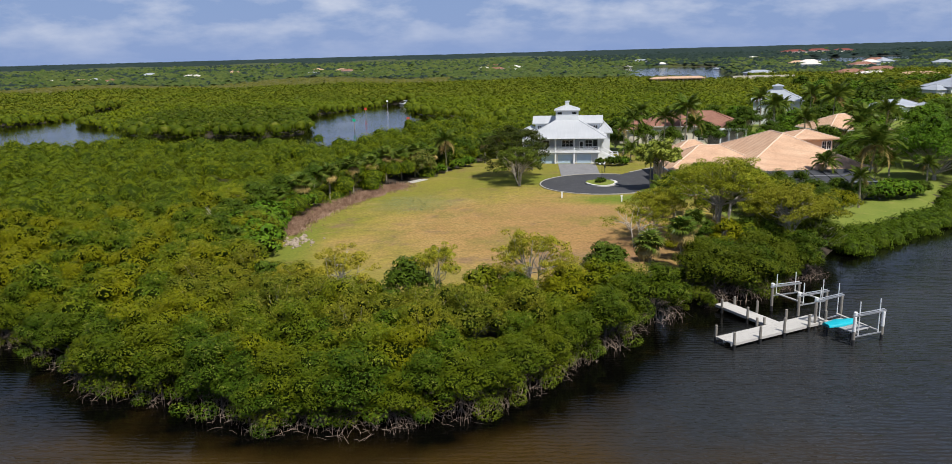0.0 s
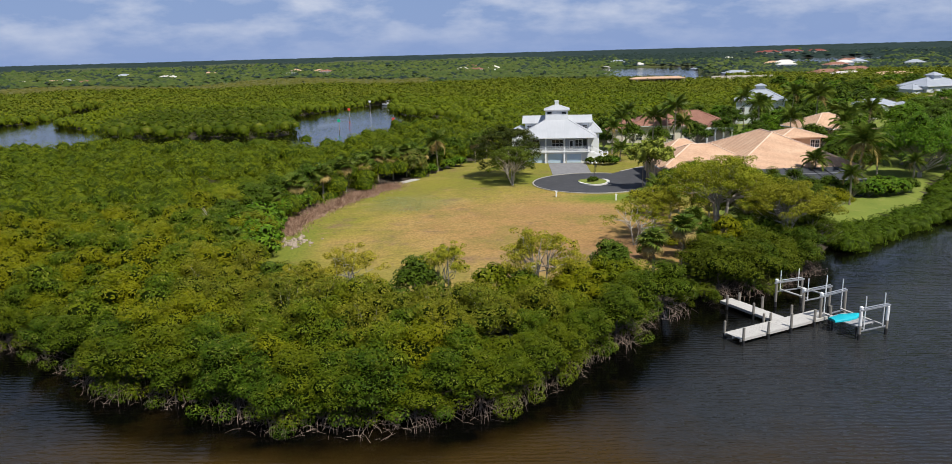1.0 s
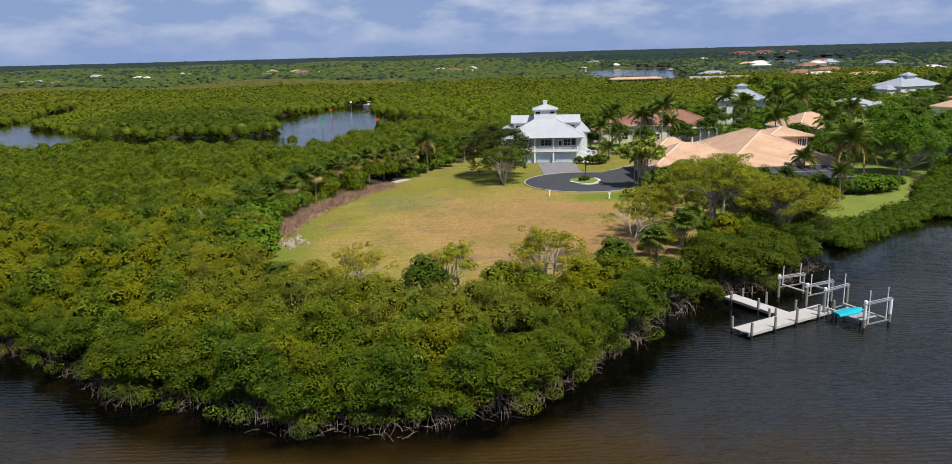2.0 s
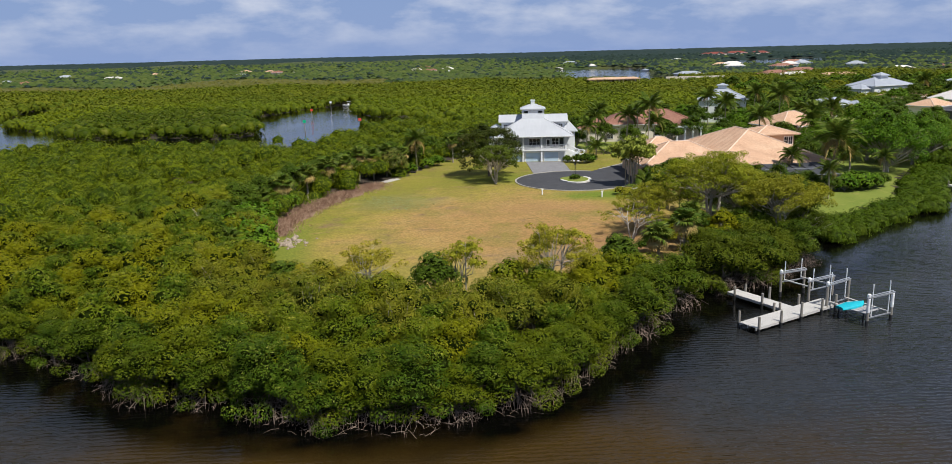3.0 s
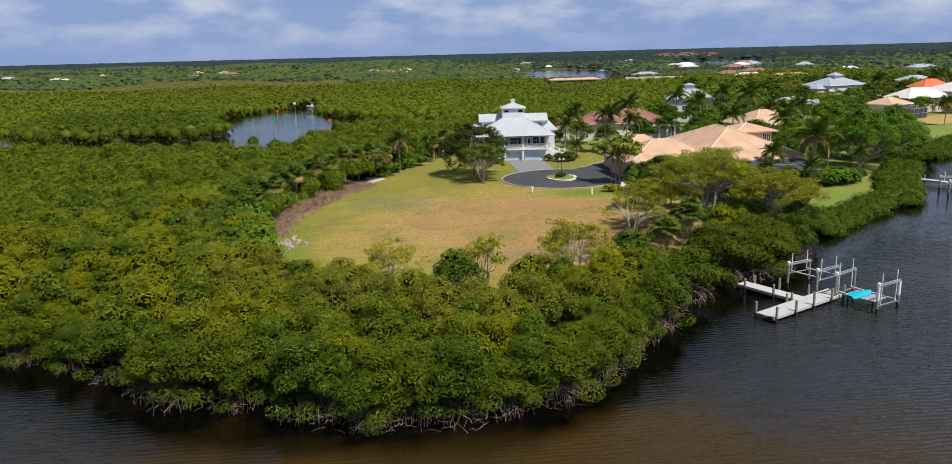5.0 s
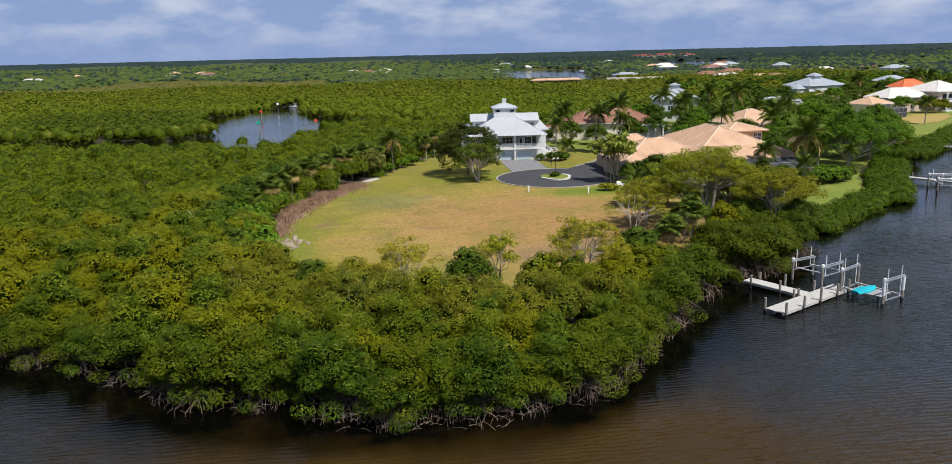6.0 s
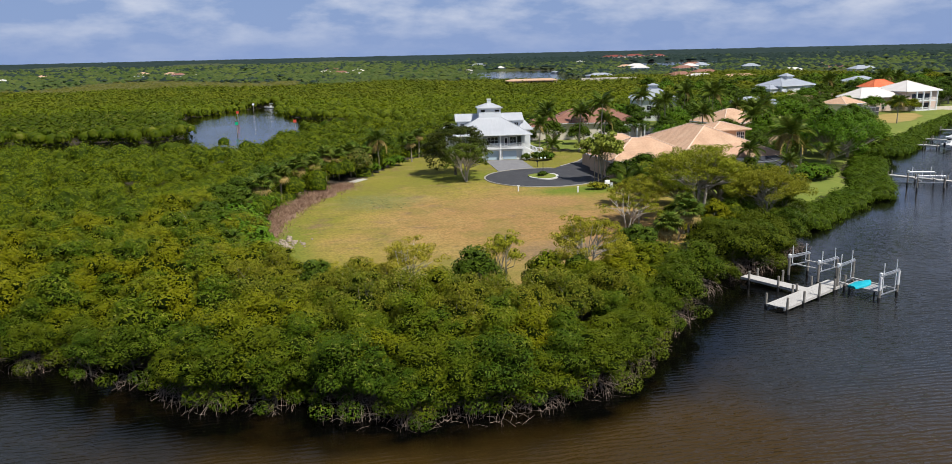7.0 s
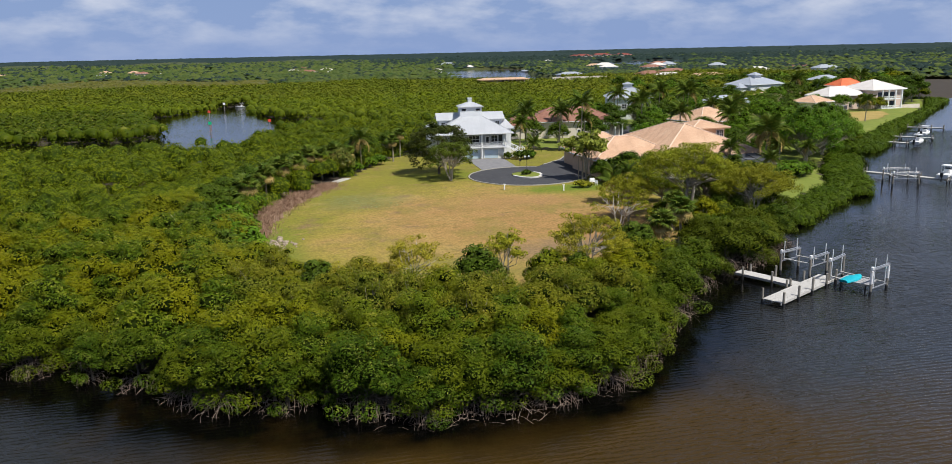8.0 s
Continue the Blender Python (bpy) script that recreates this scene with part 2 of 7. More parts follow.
M["tan_wall"] = surface("tan_stucco", (0.48, 0.33, 0.22), (0.58, 0.42, 0.3), 0.5, 12.0, 0.85, bump=0.2)
M["cream_wall"] = surface("cream_stucco", (0.62, 0.55, 0.46), (0.72, 0.66, 0.58), 0.5, 12.0, 0.85, bump=0.2)
M["pink_wall"] = surface("pink_stucco", (0.60, 0.45, 0.38), (0.70, 0.56, 0.48), 0.5, 12.0, 0.85, bump=0.2)
M["concrete"] = surface("kerb_concrete", (0.26, 0.25, 0.22), (0.40, 0.38, 0.34), 0.8, 9.0, 0.85, bump=0.2, dirt=(0.25, 0.22, 0.18))
M["kerb_white"] = surface("painted_kerb", (0.50, 0.49, 0.46), (0.66, 0.65, 0.62), 0.9, 8.0, 0.8, bump=0.2, dirt=(0.34, 0.31, 0.27))
M["rock"] = surface("limestone_rock", (0.13, 0.095, 0.07), (0.50, 0.42, 0.33), 1.4, 8.0, 0.9, bump=0.7, depth=0.05)
M["asphalt"] = surface("asphalt", (0.032, 0.033, 0.038), (0.055, 0.057, 0.064), 0.35, 25.0, 0.85, bump=0.2, dirt=(0.08, 0.08, 0.082))
M["paver"] = surface("grey_pavers", (0.15, 0.15, 0.16), (0.23, 0.23, 0.24), 0.8, 6.0, 0.85, bump=0.3)
M["timber"] = surface("weathered_timber", (0.38, 0.37, 0.355), (0.49, 0.48, 0.46), 0.8, 10.0, 0.85, bump=0.3, dirt=(0.30, 0.285, 0.26))
M["grey_slat"] = surface("grey_slat", (0.24, 0.24, 0.25), (0.36, 0.36, 0.37), 0.8, 10.0, 0.8, bump=0.2)
M["pile"] = surface("timber_pile", (0.16, 0.145, 0.12), (0.33, 0.31, 0.28), 1.3, 12.0, 0.85, bump=0.4, stretch=(1, 1, 0.3))
M["pile_wet"] = surface("wet_barnacled_pile", (0.012, 0.012, 0.014), (0.04, 0.04, 0.04), 2.0, 14.0, 0.5, bump=0.5)
M["galv"] = surface("aluminium_beam", (0.44, 0.45, 0.47), (0.62, 0.63, 0.65), 1.5, 18.0, 0.38, 0.7, bump=0.1)
M["pvc"] = surface("white_pvc", (0.72, 0.73, 0.74), (0.80, 0.81, 0.82), 1.0, 10.0, 0.4, bump=0.05, dirt=(0.5, 0.48, 0.44))
M["teal"] = surface("teal_cover", (0.0, 0.30, 0.40), (0.005, 0.42, 0.51), 1.2, 6.0, 0.55, bump=0.4, depth=0.04)
M["black"] = surface("black_metal", (0.012, 0.012, 0.014), (0.03, 0.03, 0.034), 2.0, 20.0, 0.45, bump=0.1)
M["screen"] = surface("insect_screen", (0.03, 0.033, 0.04), (0.055, 0.06, 0.07), 0.6, 30.0, 0.7, bump=0.1)
M["red_plastic"] = surface("red_marker", (0.55, 0.06, 0.03), (0.66, 0.09, 0.05), 2, 9, 0.5)
M["green_plastic"] = surface("green_marker", (0.0, 0.35, 0.16), (0.0, 0.45, 0.22), 2, 9, 0.5)
M["mud"] = surface("mangrove_mud", (0.022, 0.017, 0.012), (0.055, 0.042, 0.028), 0.25, 3.0, 0.9, bump=0.5, coord="World")
M["litter"] = surface("leaf_litter", (0.14, 0.085, 0.055), (0.30, 0.20, 0.14), 0.5, 5.0, 0.95, bump=0.6, coord="World")
M["dry_brush"] = foliage("dry_brush", [(0.0, (0.16, 0.09, 0.06)), (0.6, (0.29, 0.18, 0.125)), (1.0, (0.44, 0.33, 0.23))], 0.2, 0.2, 0.9)


def roof_metal(name, dark, light):
    m, n, l, b = material(name, 0.42, 0.0, 0.5)
    broad = noise_tex(n, l, 0.35, 4, 0.6)
    streak = noise_tex(n, l, 1.0, 4, 0.6, "Object", (3.0, 0.25, 0.25))
    c = blend(n, l, 0.4, ramp(n, l, broad, [(0.3, dark), (0.7, light)]), ramp(n, l, streak, [(0.35, dark), (0.65, light)]))
    l.new(c, b.inputs["Base Color"])
    add_bump(n, l, b, streak, 0.1, 0.02)
    return m


def roof_tile(name, dark, mid, light):
    """Barrel tiles: courses up the slope every 0.38 m, rolls across every 0.3 m, blotched clay."""
    m, n, l, b = material(name, 0.8, 0.0, 0.3)
    tc = n.new("ShaderNodeTexCoord")
    sp = n.new("ShaderNodeSeparateXYZ")
    l.new(tc.outputs["Object"], sp.inputs[0])
    wv = n.new("ShaderNodeTexWave")
    wv.bands_direction = "Z"
    wv.wave_profile = "SAW"
    wv.inputs["Scale"].default_value = 1.9
    wv.inputs["Distortion"].default_value = 0.3
    l.new(tc.outputs["Object"], wv.inputs["Vector"])
    spot = noise_tex(n, l, 3.2, 3, 0.7)
    broad = noise_tex(n, l, 0.3, 4, 0.6)
    c = ramp(n, l, spot, [(0.3, dark), (0.5, mid), (0.7, light)])
    c = blend(n, l, 0.45, c, ramp(n, l, broad, [(0.3, dark), (0.5, mid), (0.7, light)]))
    line = ramp(n, l, wv.outputs["Fac"], [(0.0, (0.42, 0.40, 0.40)), (0.3, (1, 1, 1))])
    l.new(blend(n, l, 0.75, c, line, "MULTIPLY"), b.inputs["Base Color"])
    add_bump(n, l, b, wv.outputs["Fac"], 0.5, 0.05)
    return m


M["white_roof"] = roof_metal("white_metal_roof", (0.37, 0.39, 0.42), (0.45, 0.47, 0.50))
M["grey_roof"] = roof_metal("grey_metal_roof", (0.28, 0.31, 0.36), (0.36, 0.39, 0.44))
M["pale_roof"] = roof_metal("pale_tile_roof", (0.58, 0.54, 0.50), (0.70, 0.67, 0.63))
M["peach_tile"] = roof_tile("peach_tile_roof", (0.42, 0.25, 0.157), (0.53, 0.34, 0.225), (0.62, 0.445, 0.31))
M["peach_cap"] = surface("pale_ridge_tile", (0.56, 0.42, 0.32), (0.68, 0.54, 0.43), 1.0, 6.0, 0.8)
M["clay_tile"] = roof_tile("clay_tile_roof", (0.17, 0.075, 0.055), (0.25, 0.12, 0.085), (0.34, 0.19, 0.135))
M["brick_tile"] = roof_tile("brick_red_tile_roof", (0.14, 0.035, 0.027), (0.19, 0.05, 0.038), (0.24, 0.075, 0.06))
M["red_tile"] = roof_tile("red_tile_roof", (0.50, 0.10, 0.04), (0.62, 0.15, 0.06), (0.70, 0.22, 0.10))


def glass_material():
    m, n, l, b = material("dark_window_glass", 0.04, 0.0, 0.5)
    b.inputs["Base Color"].default_value = (0.02, 0.024, 0.028, 1)
    return m


M["glass"] = glass_material()


def water_material():
    """Tea-brown tidal water over a mud shelf at the point; wind ripples."""
    m, n, l, b = material("tidal_water", 0.03, 0.0, 0.5)
    b.inputs["IOR"].default_value = 1.33
    geo = n.new("ShaderNodeNewGeometry")
    silt = n.new("ShaderNodeAttribute"); silt.attribute_name = "silt"
    calm = n.new("ShaderNodeAttribute"); calm.attribute_name = "calm"
    wob = noise_tex(n, l, 0.16, 4, 0.6, "World")
    ad = n.new("ShaderNodeMath"); ad.operation = "MULTIPLY_ADD"
    l.new(wob, ad.inputs[0]); ad.inputs[1].default_value = 0.9
    l.new(silt.outputs["Fac"], ad.inputs[2])
    fade = n.new("ShaderNodeMapRange")
    fade.inputs["From Min"].default_value, fade.inputs["From Max"].default_value = 0.5, 1.35
    l.new(ad.outputs[0], fade.inputs["Value"])
    shelf = fade.outputs[0]
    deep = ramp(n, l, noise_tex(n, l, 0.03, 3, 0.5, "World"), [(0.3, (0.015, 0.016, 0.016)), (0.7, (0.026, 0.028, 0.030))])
    # Low calm drops the base colour to near black: the trees' reflection, painted.
    reflection_tone = n.new("ShaderNodeMapRange")
    reflection_tone.inputs["From Min"].default_value, reflection_tone.inputs["From Max"].default_value = 0.3, 1.0
    l.new(calm.outputs["Fac"], reflection_tone.inputs["Value"])
    deep = blend(n, l, reflection_tone.outputs[0], (0.0015, 0.0015, 0.0012), deep)
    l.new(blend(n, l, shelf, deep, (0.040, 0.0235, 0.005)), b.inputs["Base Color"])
    w1 = noise_tex(n, l, 1.45, 3, 0.55, "World", (0.5, 1.7, 1.0))
    w2 = noise_tex(n, l, 0.22, 3, 0.5, "World", (0.7, 1.3, 1.0))
    wv = n.new("ShaderNodeTexWave")
    wv.bands_direction = "Y"
    wv.inputs["Scale"].default_value, wv.inputs["Distortion"].default_value, wv.inputs["Detail"].default_value, wv.inputs["Detail Scale"].default_value = 0.62, 6.0, 2.0, 0.8
    turn = n.new("ShaderNodeMapping")
    turn.inputs["Rotation"].default_value = (0, 0, 0.12)
    turn.inputs["Scale"].default_value = (0.6, 1.0, 1.0)
    l.new(geo.outputs["Position"], turn.inputs[0])
    l.new(turn.outputs[0], wv.inputs["Vector"])
    sw = n.new("ShaderNodeMath"); sw.operation = "MULTIPLY_ADD"
    l.new(wv.outputs["Fac"], sw.inputs[0]); sw.inputs[1].default_value = 0.22
    w3 = n.new("ShaderNodeMath"); w3.operation = "MULTIPLY_ADD"
    l.new(noise_tex(n, l, 4.5, 2, 0.5, "World", (0.5, 1.5, 1.0)), w3.inputs[0]); w3.inputs[1].default_value = 0.3; l.new(w1, w3.inputs[2])
    l.new(w3.outputs[0], sw.inputs[2])
    sm = n.new("ShaderNodeMath"); sm.operation = "MULTIPLY_ADD"
    l.new(w2, sm.inputs[0]); sm.inputs[1].default_value = 0.5; l.new(sw.outputs[0], sm.inputs[2])
    wind = ramp(n, l, noise_tex(n, l, 0.035, 3, 0.5, "World"), [(0.34, (0.5, 0.5, 0.5)), (0.56, (1, 1, 1))])
    hw = n.new("ShaderNodeMath"); hw.operation = "MULTIPLY"
    l.new(sm.outputs[0], hw.inputs[0]); l.new(wind, hw.inputs[1])
    lee = n.new("ShaderNodeMath"); lee.operation = "MULTIPLY"
    l.new(hw.outputs[0], lee.inputs[0]); l.new(calm.outputs["Fac"], lee.inputs[1])
    add_bump(n, l, b, lee.outputs[0], 0.85, 0.17)
    return m


M["water"] = water_material()


def lawn_material():
    """Mown lot: green margins, sun-scorched tan middle, mower streaks, bare and weedy patches."""
    m, n, l, b = material("dry_lawn", 0.95, 0.0, 0.15)
    geo = n.new("ShaderNodeNewGeometry")
    mp = n.new("ShaderNodeMapping")
    mp.inputs["Location"].default_value = (-0.34, -3.30, 0)
    mp.inputs["Scale"].default_value = (0.038, 0.031, 0.0)
    l.new(geo.outputs["Position"], mp.inputs[0])
    ln = n.new("ShaderNodeVectorMath"); ln.operation = "LENGTH"
    l.new(mp.outputs[0], ln.inputs[0])

    def mask(scale, detail, lo, hi, amount, stretch=None):
        t = ramp(n, l, noise_tex(n, l, scale, detail, 0.68, "World", stretch), [(lo, (0, 0, 0)), (hi, (1, 1, 1))])
        k = n.new("ShaderNodeMath"); k.operation = "MULTIPLY"; k.inputs[1].default_value = amount
        l.new(t, k.inputs[0])
        return k.outputs[0]

    big = noise_tex(n, l, 0.07, 5, 0.6, "World")
    mid = noise_tex(n, l, 0.45, 5, 0.68, "World")
    fine = noise_tex(n, l, 2.6, 5, 0.75, "World")
    ad = n.new("ShaderNodeMath"); ad.operation = "MULTIPLY_ADD"
    l.new(big, ad.inputs[0]); ad.inputs[1].default_value = 1.3
    l.new(ln.outputs["Value"], ad.inputs[2])
    ad2 = n.new("ShaderNodeMath"); ad2.operation = "MULTIPLY_ADD"
    l.new(mid, ad2.inputs[0]); ad2.inputs[1].default_value = 0.7; l.new(ad.outputs[0], ad2.inputs[2])
    ad2b = n.new("ShaderNodeMath"); ad2b.operation = "MULTIPLY"; ad2b.inputs[1].default_value = 0.42
    l.new(ad2.outputs[0], ad2b.inputs[0])
    col = ramp(n, l, ad2b.outputs[0], [(0.55, (0.37, 0.22, 0.084)), (0.72, (0.375, 0.245, 0.082)), (0.84, (0.325, 0.25, 0.058)), (0.97, (0.225, 0.215, 0.032))])
    # long mower streaks across the lot, olive and straw by turns
    col = blend(n, l, mask(0.5, 5, 0.5, 0.66, 0.55, (0.35, 1.0, 1.0)), col, (0.215, 0.165, 0.048))
    col = blend(n, l, mask(0.24, 6, 0.53, 0.68, 0.55, (0.6, 1.0, 1.0)), col, (0.40, 0.28, 0.11))
    col = blend(n, l, mask(0.11, 6, 0.5, 0.64, 0.65, (1.0, 0.7, 1.0)), col, (0.20, 0.185, 0.04))
    col = blend(n, l, mask(0.17, 6, 0.57, 0.68, 0.75), col, (0.23, 0.145, 0.085))
    col = blend(n, l, mask(1.1, 5, 0.54, 0.66, 0.5), col, (0.15, 0.125, 0.04))
    col = blend(n, l, 0.8, col, ramp(n, l, fine, [(0.36, (0.5, 0.52, 0.5)), (0.62, (1.0, 1.0, 1.0))]), "MULTIPLY")
    # watered verge beside the kerb and under the trees, worn and weedy spots
    for cx, cy, rx, ry, tone, most in ((27, 130.0, 13, 5.0, (0.13, 0.19, 0.018), 0.9), (9, 153, 11, 8, (0.15, 0.185, 0.02), 0.75), (-8, 152, 7, 8, (0.25, 0.225, 0.035), 0.45), (-26.5, 103, 4, 15, (0.15, 0.19, 0.025), 0.75), (10, 90, 11, 6, (0.22, 0.15, 0.10), 0.65),
                                       (-11, 131, 9, 8, (0.2, 0.20, 0.075), 0.5), (22, 96, 9, 8, (0.27, 0.145, 0.075), 0.6), (14, 121, 12, 5, (0.34, 0.20, 0.085), 0.6), (-12, 84, 12, 7, (0.22, 0.20, 0.04), 0.6)):
        mp2 = n.new("ShaderNodeMapping")
        mp2.inputs["Location"].default_value, mp2.inputs["Scale"].default_value = (-cx / rx, -cy / ry, 0), (1 / rx, 1 / ry, 0)
        l.new(geo.outputs["Position"], mp2.inputs[0])
        far = n.new("ShaderNodeVectorMath"); far.operation = "LENGTH"
        l.new(mp2.outputs[0], far.inputs[0])
        edge = n.new("ShaderNodeMath"); edge.operation = "MULTIPLY_ADD"
        l.new(mid, edge.inputs[0]); edge.inputs[1].default_value = 1.5; l.new(far.outputs["Value"], edge.inputs[2])
        fade = n.new("ShaderNodeMapRange")
        fade.inputs["From Min"].default_value, fade.inputs["From Max"].default_value = 1.15, 1.9
        fade.inputs["To Min"].default_value, fade.inputs["To Max"].default_value = most, 0.0
        l.new(edge.outputs[0], fade.inputs["Value"])
        col = blend(n, l, fade.outputs[0], col, blend(n, l, 0.6, tone, ramp(n, l, fine, [(0.36, (0.5, 0.5, 0.5)), (0.62, (1, 1, 1))]), "MULTIPLY"))
    l.new(col, b.inputs["Base Color"])
    add_bump(n, l, b, fine, 0.8, 0.08)
    return m


M["lawn"] = lawn_material()
M["dry_yard"] = surface("parched_lawn", (0.26, 0.19, 0.05), (0.38, 0.28, 0.09), 0.2, 3.0, 0.95, bump=0.6, coord="World", dirt=(0.2, 0.2, 0.04))
M["yard"] = surface("mown_green_lawn", (0.10, 0.145, 0.014), (0.18, 0.21, 0.03), 0.18, 3.0, 0.95, bump=0.6, coord="World", dirt=(0.25, 0.23, 0.06))

# ---- building blocks ----
class Geo:
    """Collects vertices and faces of one part."""

    def __init__(self):
        self.v, self.f = [], []

    def add(self, verts, faces):
        k = len(self.v)
        self.v += [tuple(p) for p in verts]
        self.f += [tuple(i + k for i in f) for f in faces]
        return self

    def box(self, x0, y0, z0, x1, y1, z1, m=None):
        c = [(x, y, z) for z in (z0, z1) for x, y in ((x0, y0), (x1, y0), (x1, y1), (x0, y1))]
        if m:
            c = [m @ Vector(p) for p in c]
        return self.add(c, [(3, 2, 1, 0), (4, 5, 6, 7), (0, 1, 5, 4), (1, 2, 6, 5), (2, 3, 7, 6), (3, 0, 4, 7)])

    def tube(self, pts, radii, sides=6, cap=True):
        pts = [Vector(p) for p in pts]
        rings = []
        for i, p in enumerate(pts):
            d = (pts[min(i + 1, len(pts) - 1)] - pts[max(i - 1, 0)]).normalized()
            a = d.cross(Vector((0.31, 0.17, 0.93) if abs(d.z) < 0.9 else (1, 0.1, 0))).normalized()
            b = d.cross(a)
            r = radii[i] if isinstance(radii, (list, tuple)) else radii
            rings.append([p + (a * math.cos(t) + b * math.sin(t)) * r for t in [2 * math.pi * k / sides for k in range(sides)]])
        verts = [q for r in rings for q in r]
        faces = [(i * sides + k, i * sides + (k + 1) % sides, (i + 1) * sides + (k + 1) % sides, (i + 1) * sides + k) for i in range(len(pts) - 1) for k in range(sides)]
        if cap:
            faces += [tuple(range(sides))[::-1], tuple((len(pts) - 1) * sides + k for k in range(sides))]
        return self.add(verts, faces)

    def bar(self, a, b, w, h):
        """A straight beam of rectangular section between two points."""
        a, b = Vector(a), Vector(b)
        d = (b - a).normalized()
        s = d.cross(Vector((0, 0, 1)))
        s = s.normalized() if s.length > 1e-4 else Vector((1, 0, 0))
        u = s.cross(d)
        c = [p + s * sx * w / 2 + u * sz * h / 2 for p in (a, b) for sx, sz in ((-1, -1), (1, -1), (1, 1), (-1, 1))]
        return self.add(c, [(3, 2, 1, 0), (4, 5, 6, 7), (0, 1, 5, 4), (1, 2, 6, 5), (2, 3, 7, 6), (3, 0, 4, 7)])

    def hip(self, x0, y0, x1, y1, z0, z1, ridge=None, thick=0.22):
        """A hip roof with eaves of some thickness; the ridge runs along the longer side."""
        w, d = x1 - x0, y1 - y0
        if ridge is None:
            ridge = min(w, d) / 2
        if w >= d:
            a, b = (x0 + ridge, (y0 + y1) / 2, z1), (x1 - ridge, (y0 + y1) / 2, z1)
        else:
            a, b = ((x0 + x1) / 2, y0 + ridge, z1), ((x0 + x1) / 2, y1 - ridge, z1)
        v = [(x0, y0, z0), (x1, y0, z0), (x1, y1, z0), (x0, y1, z0), (x0, y0, z0 + thick), (x1, y0, z0 + thick), (x1, y1, z0 + thick), (x0, y1, z0 + thick), a, b]
        f = [(3, 2, 1, 0), (0, 1, 5, 4), (1, 2, 6, 5), (2, 3, 7, 6), (3, 0, 4, 7)]
        if abs(a[0] - b[0]) + abs(a[1] - b[1]) < 1e-3:
            v = v[:9]
            return self.add(v, f + [(4, 5, 8), (5, 6, 8), (6, 7, 8), (7, 4, 8)])
        if w >= d:
            f += [(4, 5, 9, 8), (5, 6, 9), (6, 7, 8, 9), (7, 4, 8)]
        else:
            f += [(4, 5, 8), (5, 6, 9, 8), (6, 7, 9), (7, 4, 8, 9)]
        return self.add(v, f)

    def gable(self, x0, y0, x1, y1, z0, z1, thick=0.18):
        """A gable roof with its ridge along x."""
        ym = (y0 + y1) / 2
        v = [(x, y, z) for x in (x0, x1) for y, z in ((y0, z0), (ym, z1), (y1, z0), (y1, z0 + thick), (ym, z1 + thick), (y0, z0 + thick))]
        f = [tuple(range(6))[::-1], tuple(range(6, 12))] + [(i, (i + 1) % 6, 6 + (i + 1) % 6, 6 + i) for i in range(6)]
        return self.add(v, f)

    def mesh(self, name):
        me = bpy.data.meshes.new(name)
        me.from_pydata(self.v, [], self.f)
        me.update()
        return me


def array_mesh(name, verts, faces):
    """A mesh from arrays; faces are n x 3 or n x 4."""
    me = bpy.data.meshes.new(name)
    k, nf = faces.shape[1], len(faces)
    me.vertices.add(len(verts))
    me.vertices.foreach_set("co", np.asarray(verts, dtype=np.float32).ravel())
    me.loops.add(nf * k)
    me.loops.foreach_set("vertex_index", np.asarray(faces, dtype=np.int32).ravel())
    me.polygons.add(nf)
    me.polygons.foreach_set("loop_start", np.arange(0, nf * k, k, dtype=np.int32))
    me.polygons.foreach_set("loop_total", np.full(nf, k, dtype=np.int32))
    me.update(calc_edges=True)
    return me


def part(name, shape, mat, parent=None, label="", at=None, smooth=False):
    """Links a shape (Geo or mesh) as ONE mesh object, under a thing or a part."""
    me = shape.mesh(name) if isinstance(shape, Geo) else shape
    if mat and not me.materials:
        me.materials.append(M[mat])
    if smooth:
        me.polygons.foreach_set("use_smooth", [True] * len(me.polygons))
    ob = new(name, me)
    ob.parent = parent
    if at is not None:
        ob.matrix_basis = at
    return tagged(ob, label)


def thing(name, label, category, at, group=""):
    e = new(name)
    e.empty_display_size = 0.2
    e.matrix_basis = at
    return tagged(e, label, category, group)


def join_arrays(sets):
    vs, fs, k = [], [], 0
    for v, f in sets:
        vs.append(v)
        fs.append(f + k)
        k += len(v)
    return np.concatenate(vs), np.concatenate(fs)


def leaf_cloud(points, normals, size, rng, tilt=0.6, slim=0.55):
    """One leaf spray (a slim triangle) at each point, roughly square to its normal."""
    n = len(points)
    size = np.broadcast_to(np.asarray(size, dtype=float), (n,)) * rng.uniform(0.65, 1.3, n)
    nrm = normals + rng.normal(0, tilt, (n, 3))
    nrm /= np.linalg.norm(nrm, axis=1, keepdims=True) + 1e-9
    ref = rng.normal(0, 1, (n, 3))
    a = np.cross(nrm, ref)
    a /= np.linalg.norm(a, axis=1, keepdims=True) + 1e-9
    b = np.cross(nrm, a)
    s, w = size[:, None], (size * slim)[:, None]
    v = np.stack([points - a * s * 0.55 - b * w * 0.12, points + b * w * 0.55 + a * s * rng.uniform(-0.2, 0.3, (n, 1)), points + a * s * 0.55 - b * w * 0.4 + nrm * s * 0.1], 1).reshape(-1, 3)
    return v, np.arange(n * 3).reshape(n, 3)


def ball_points(n, rng, up=0.25):
    """Points spread over a ball's skin, thinner below."""
    p = rng.normal(0, 1, (n * 2, 3))
    p /= np.linalg.norm(p, axis=1, keepdims=True)
    keep = rng.uniform(-1, 1, n * 2) < p[:, 2] * 1.35 + up + 0.5
    return p[keep][:n]


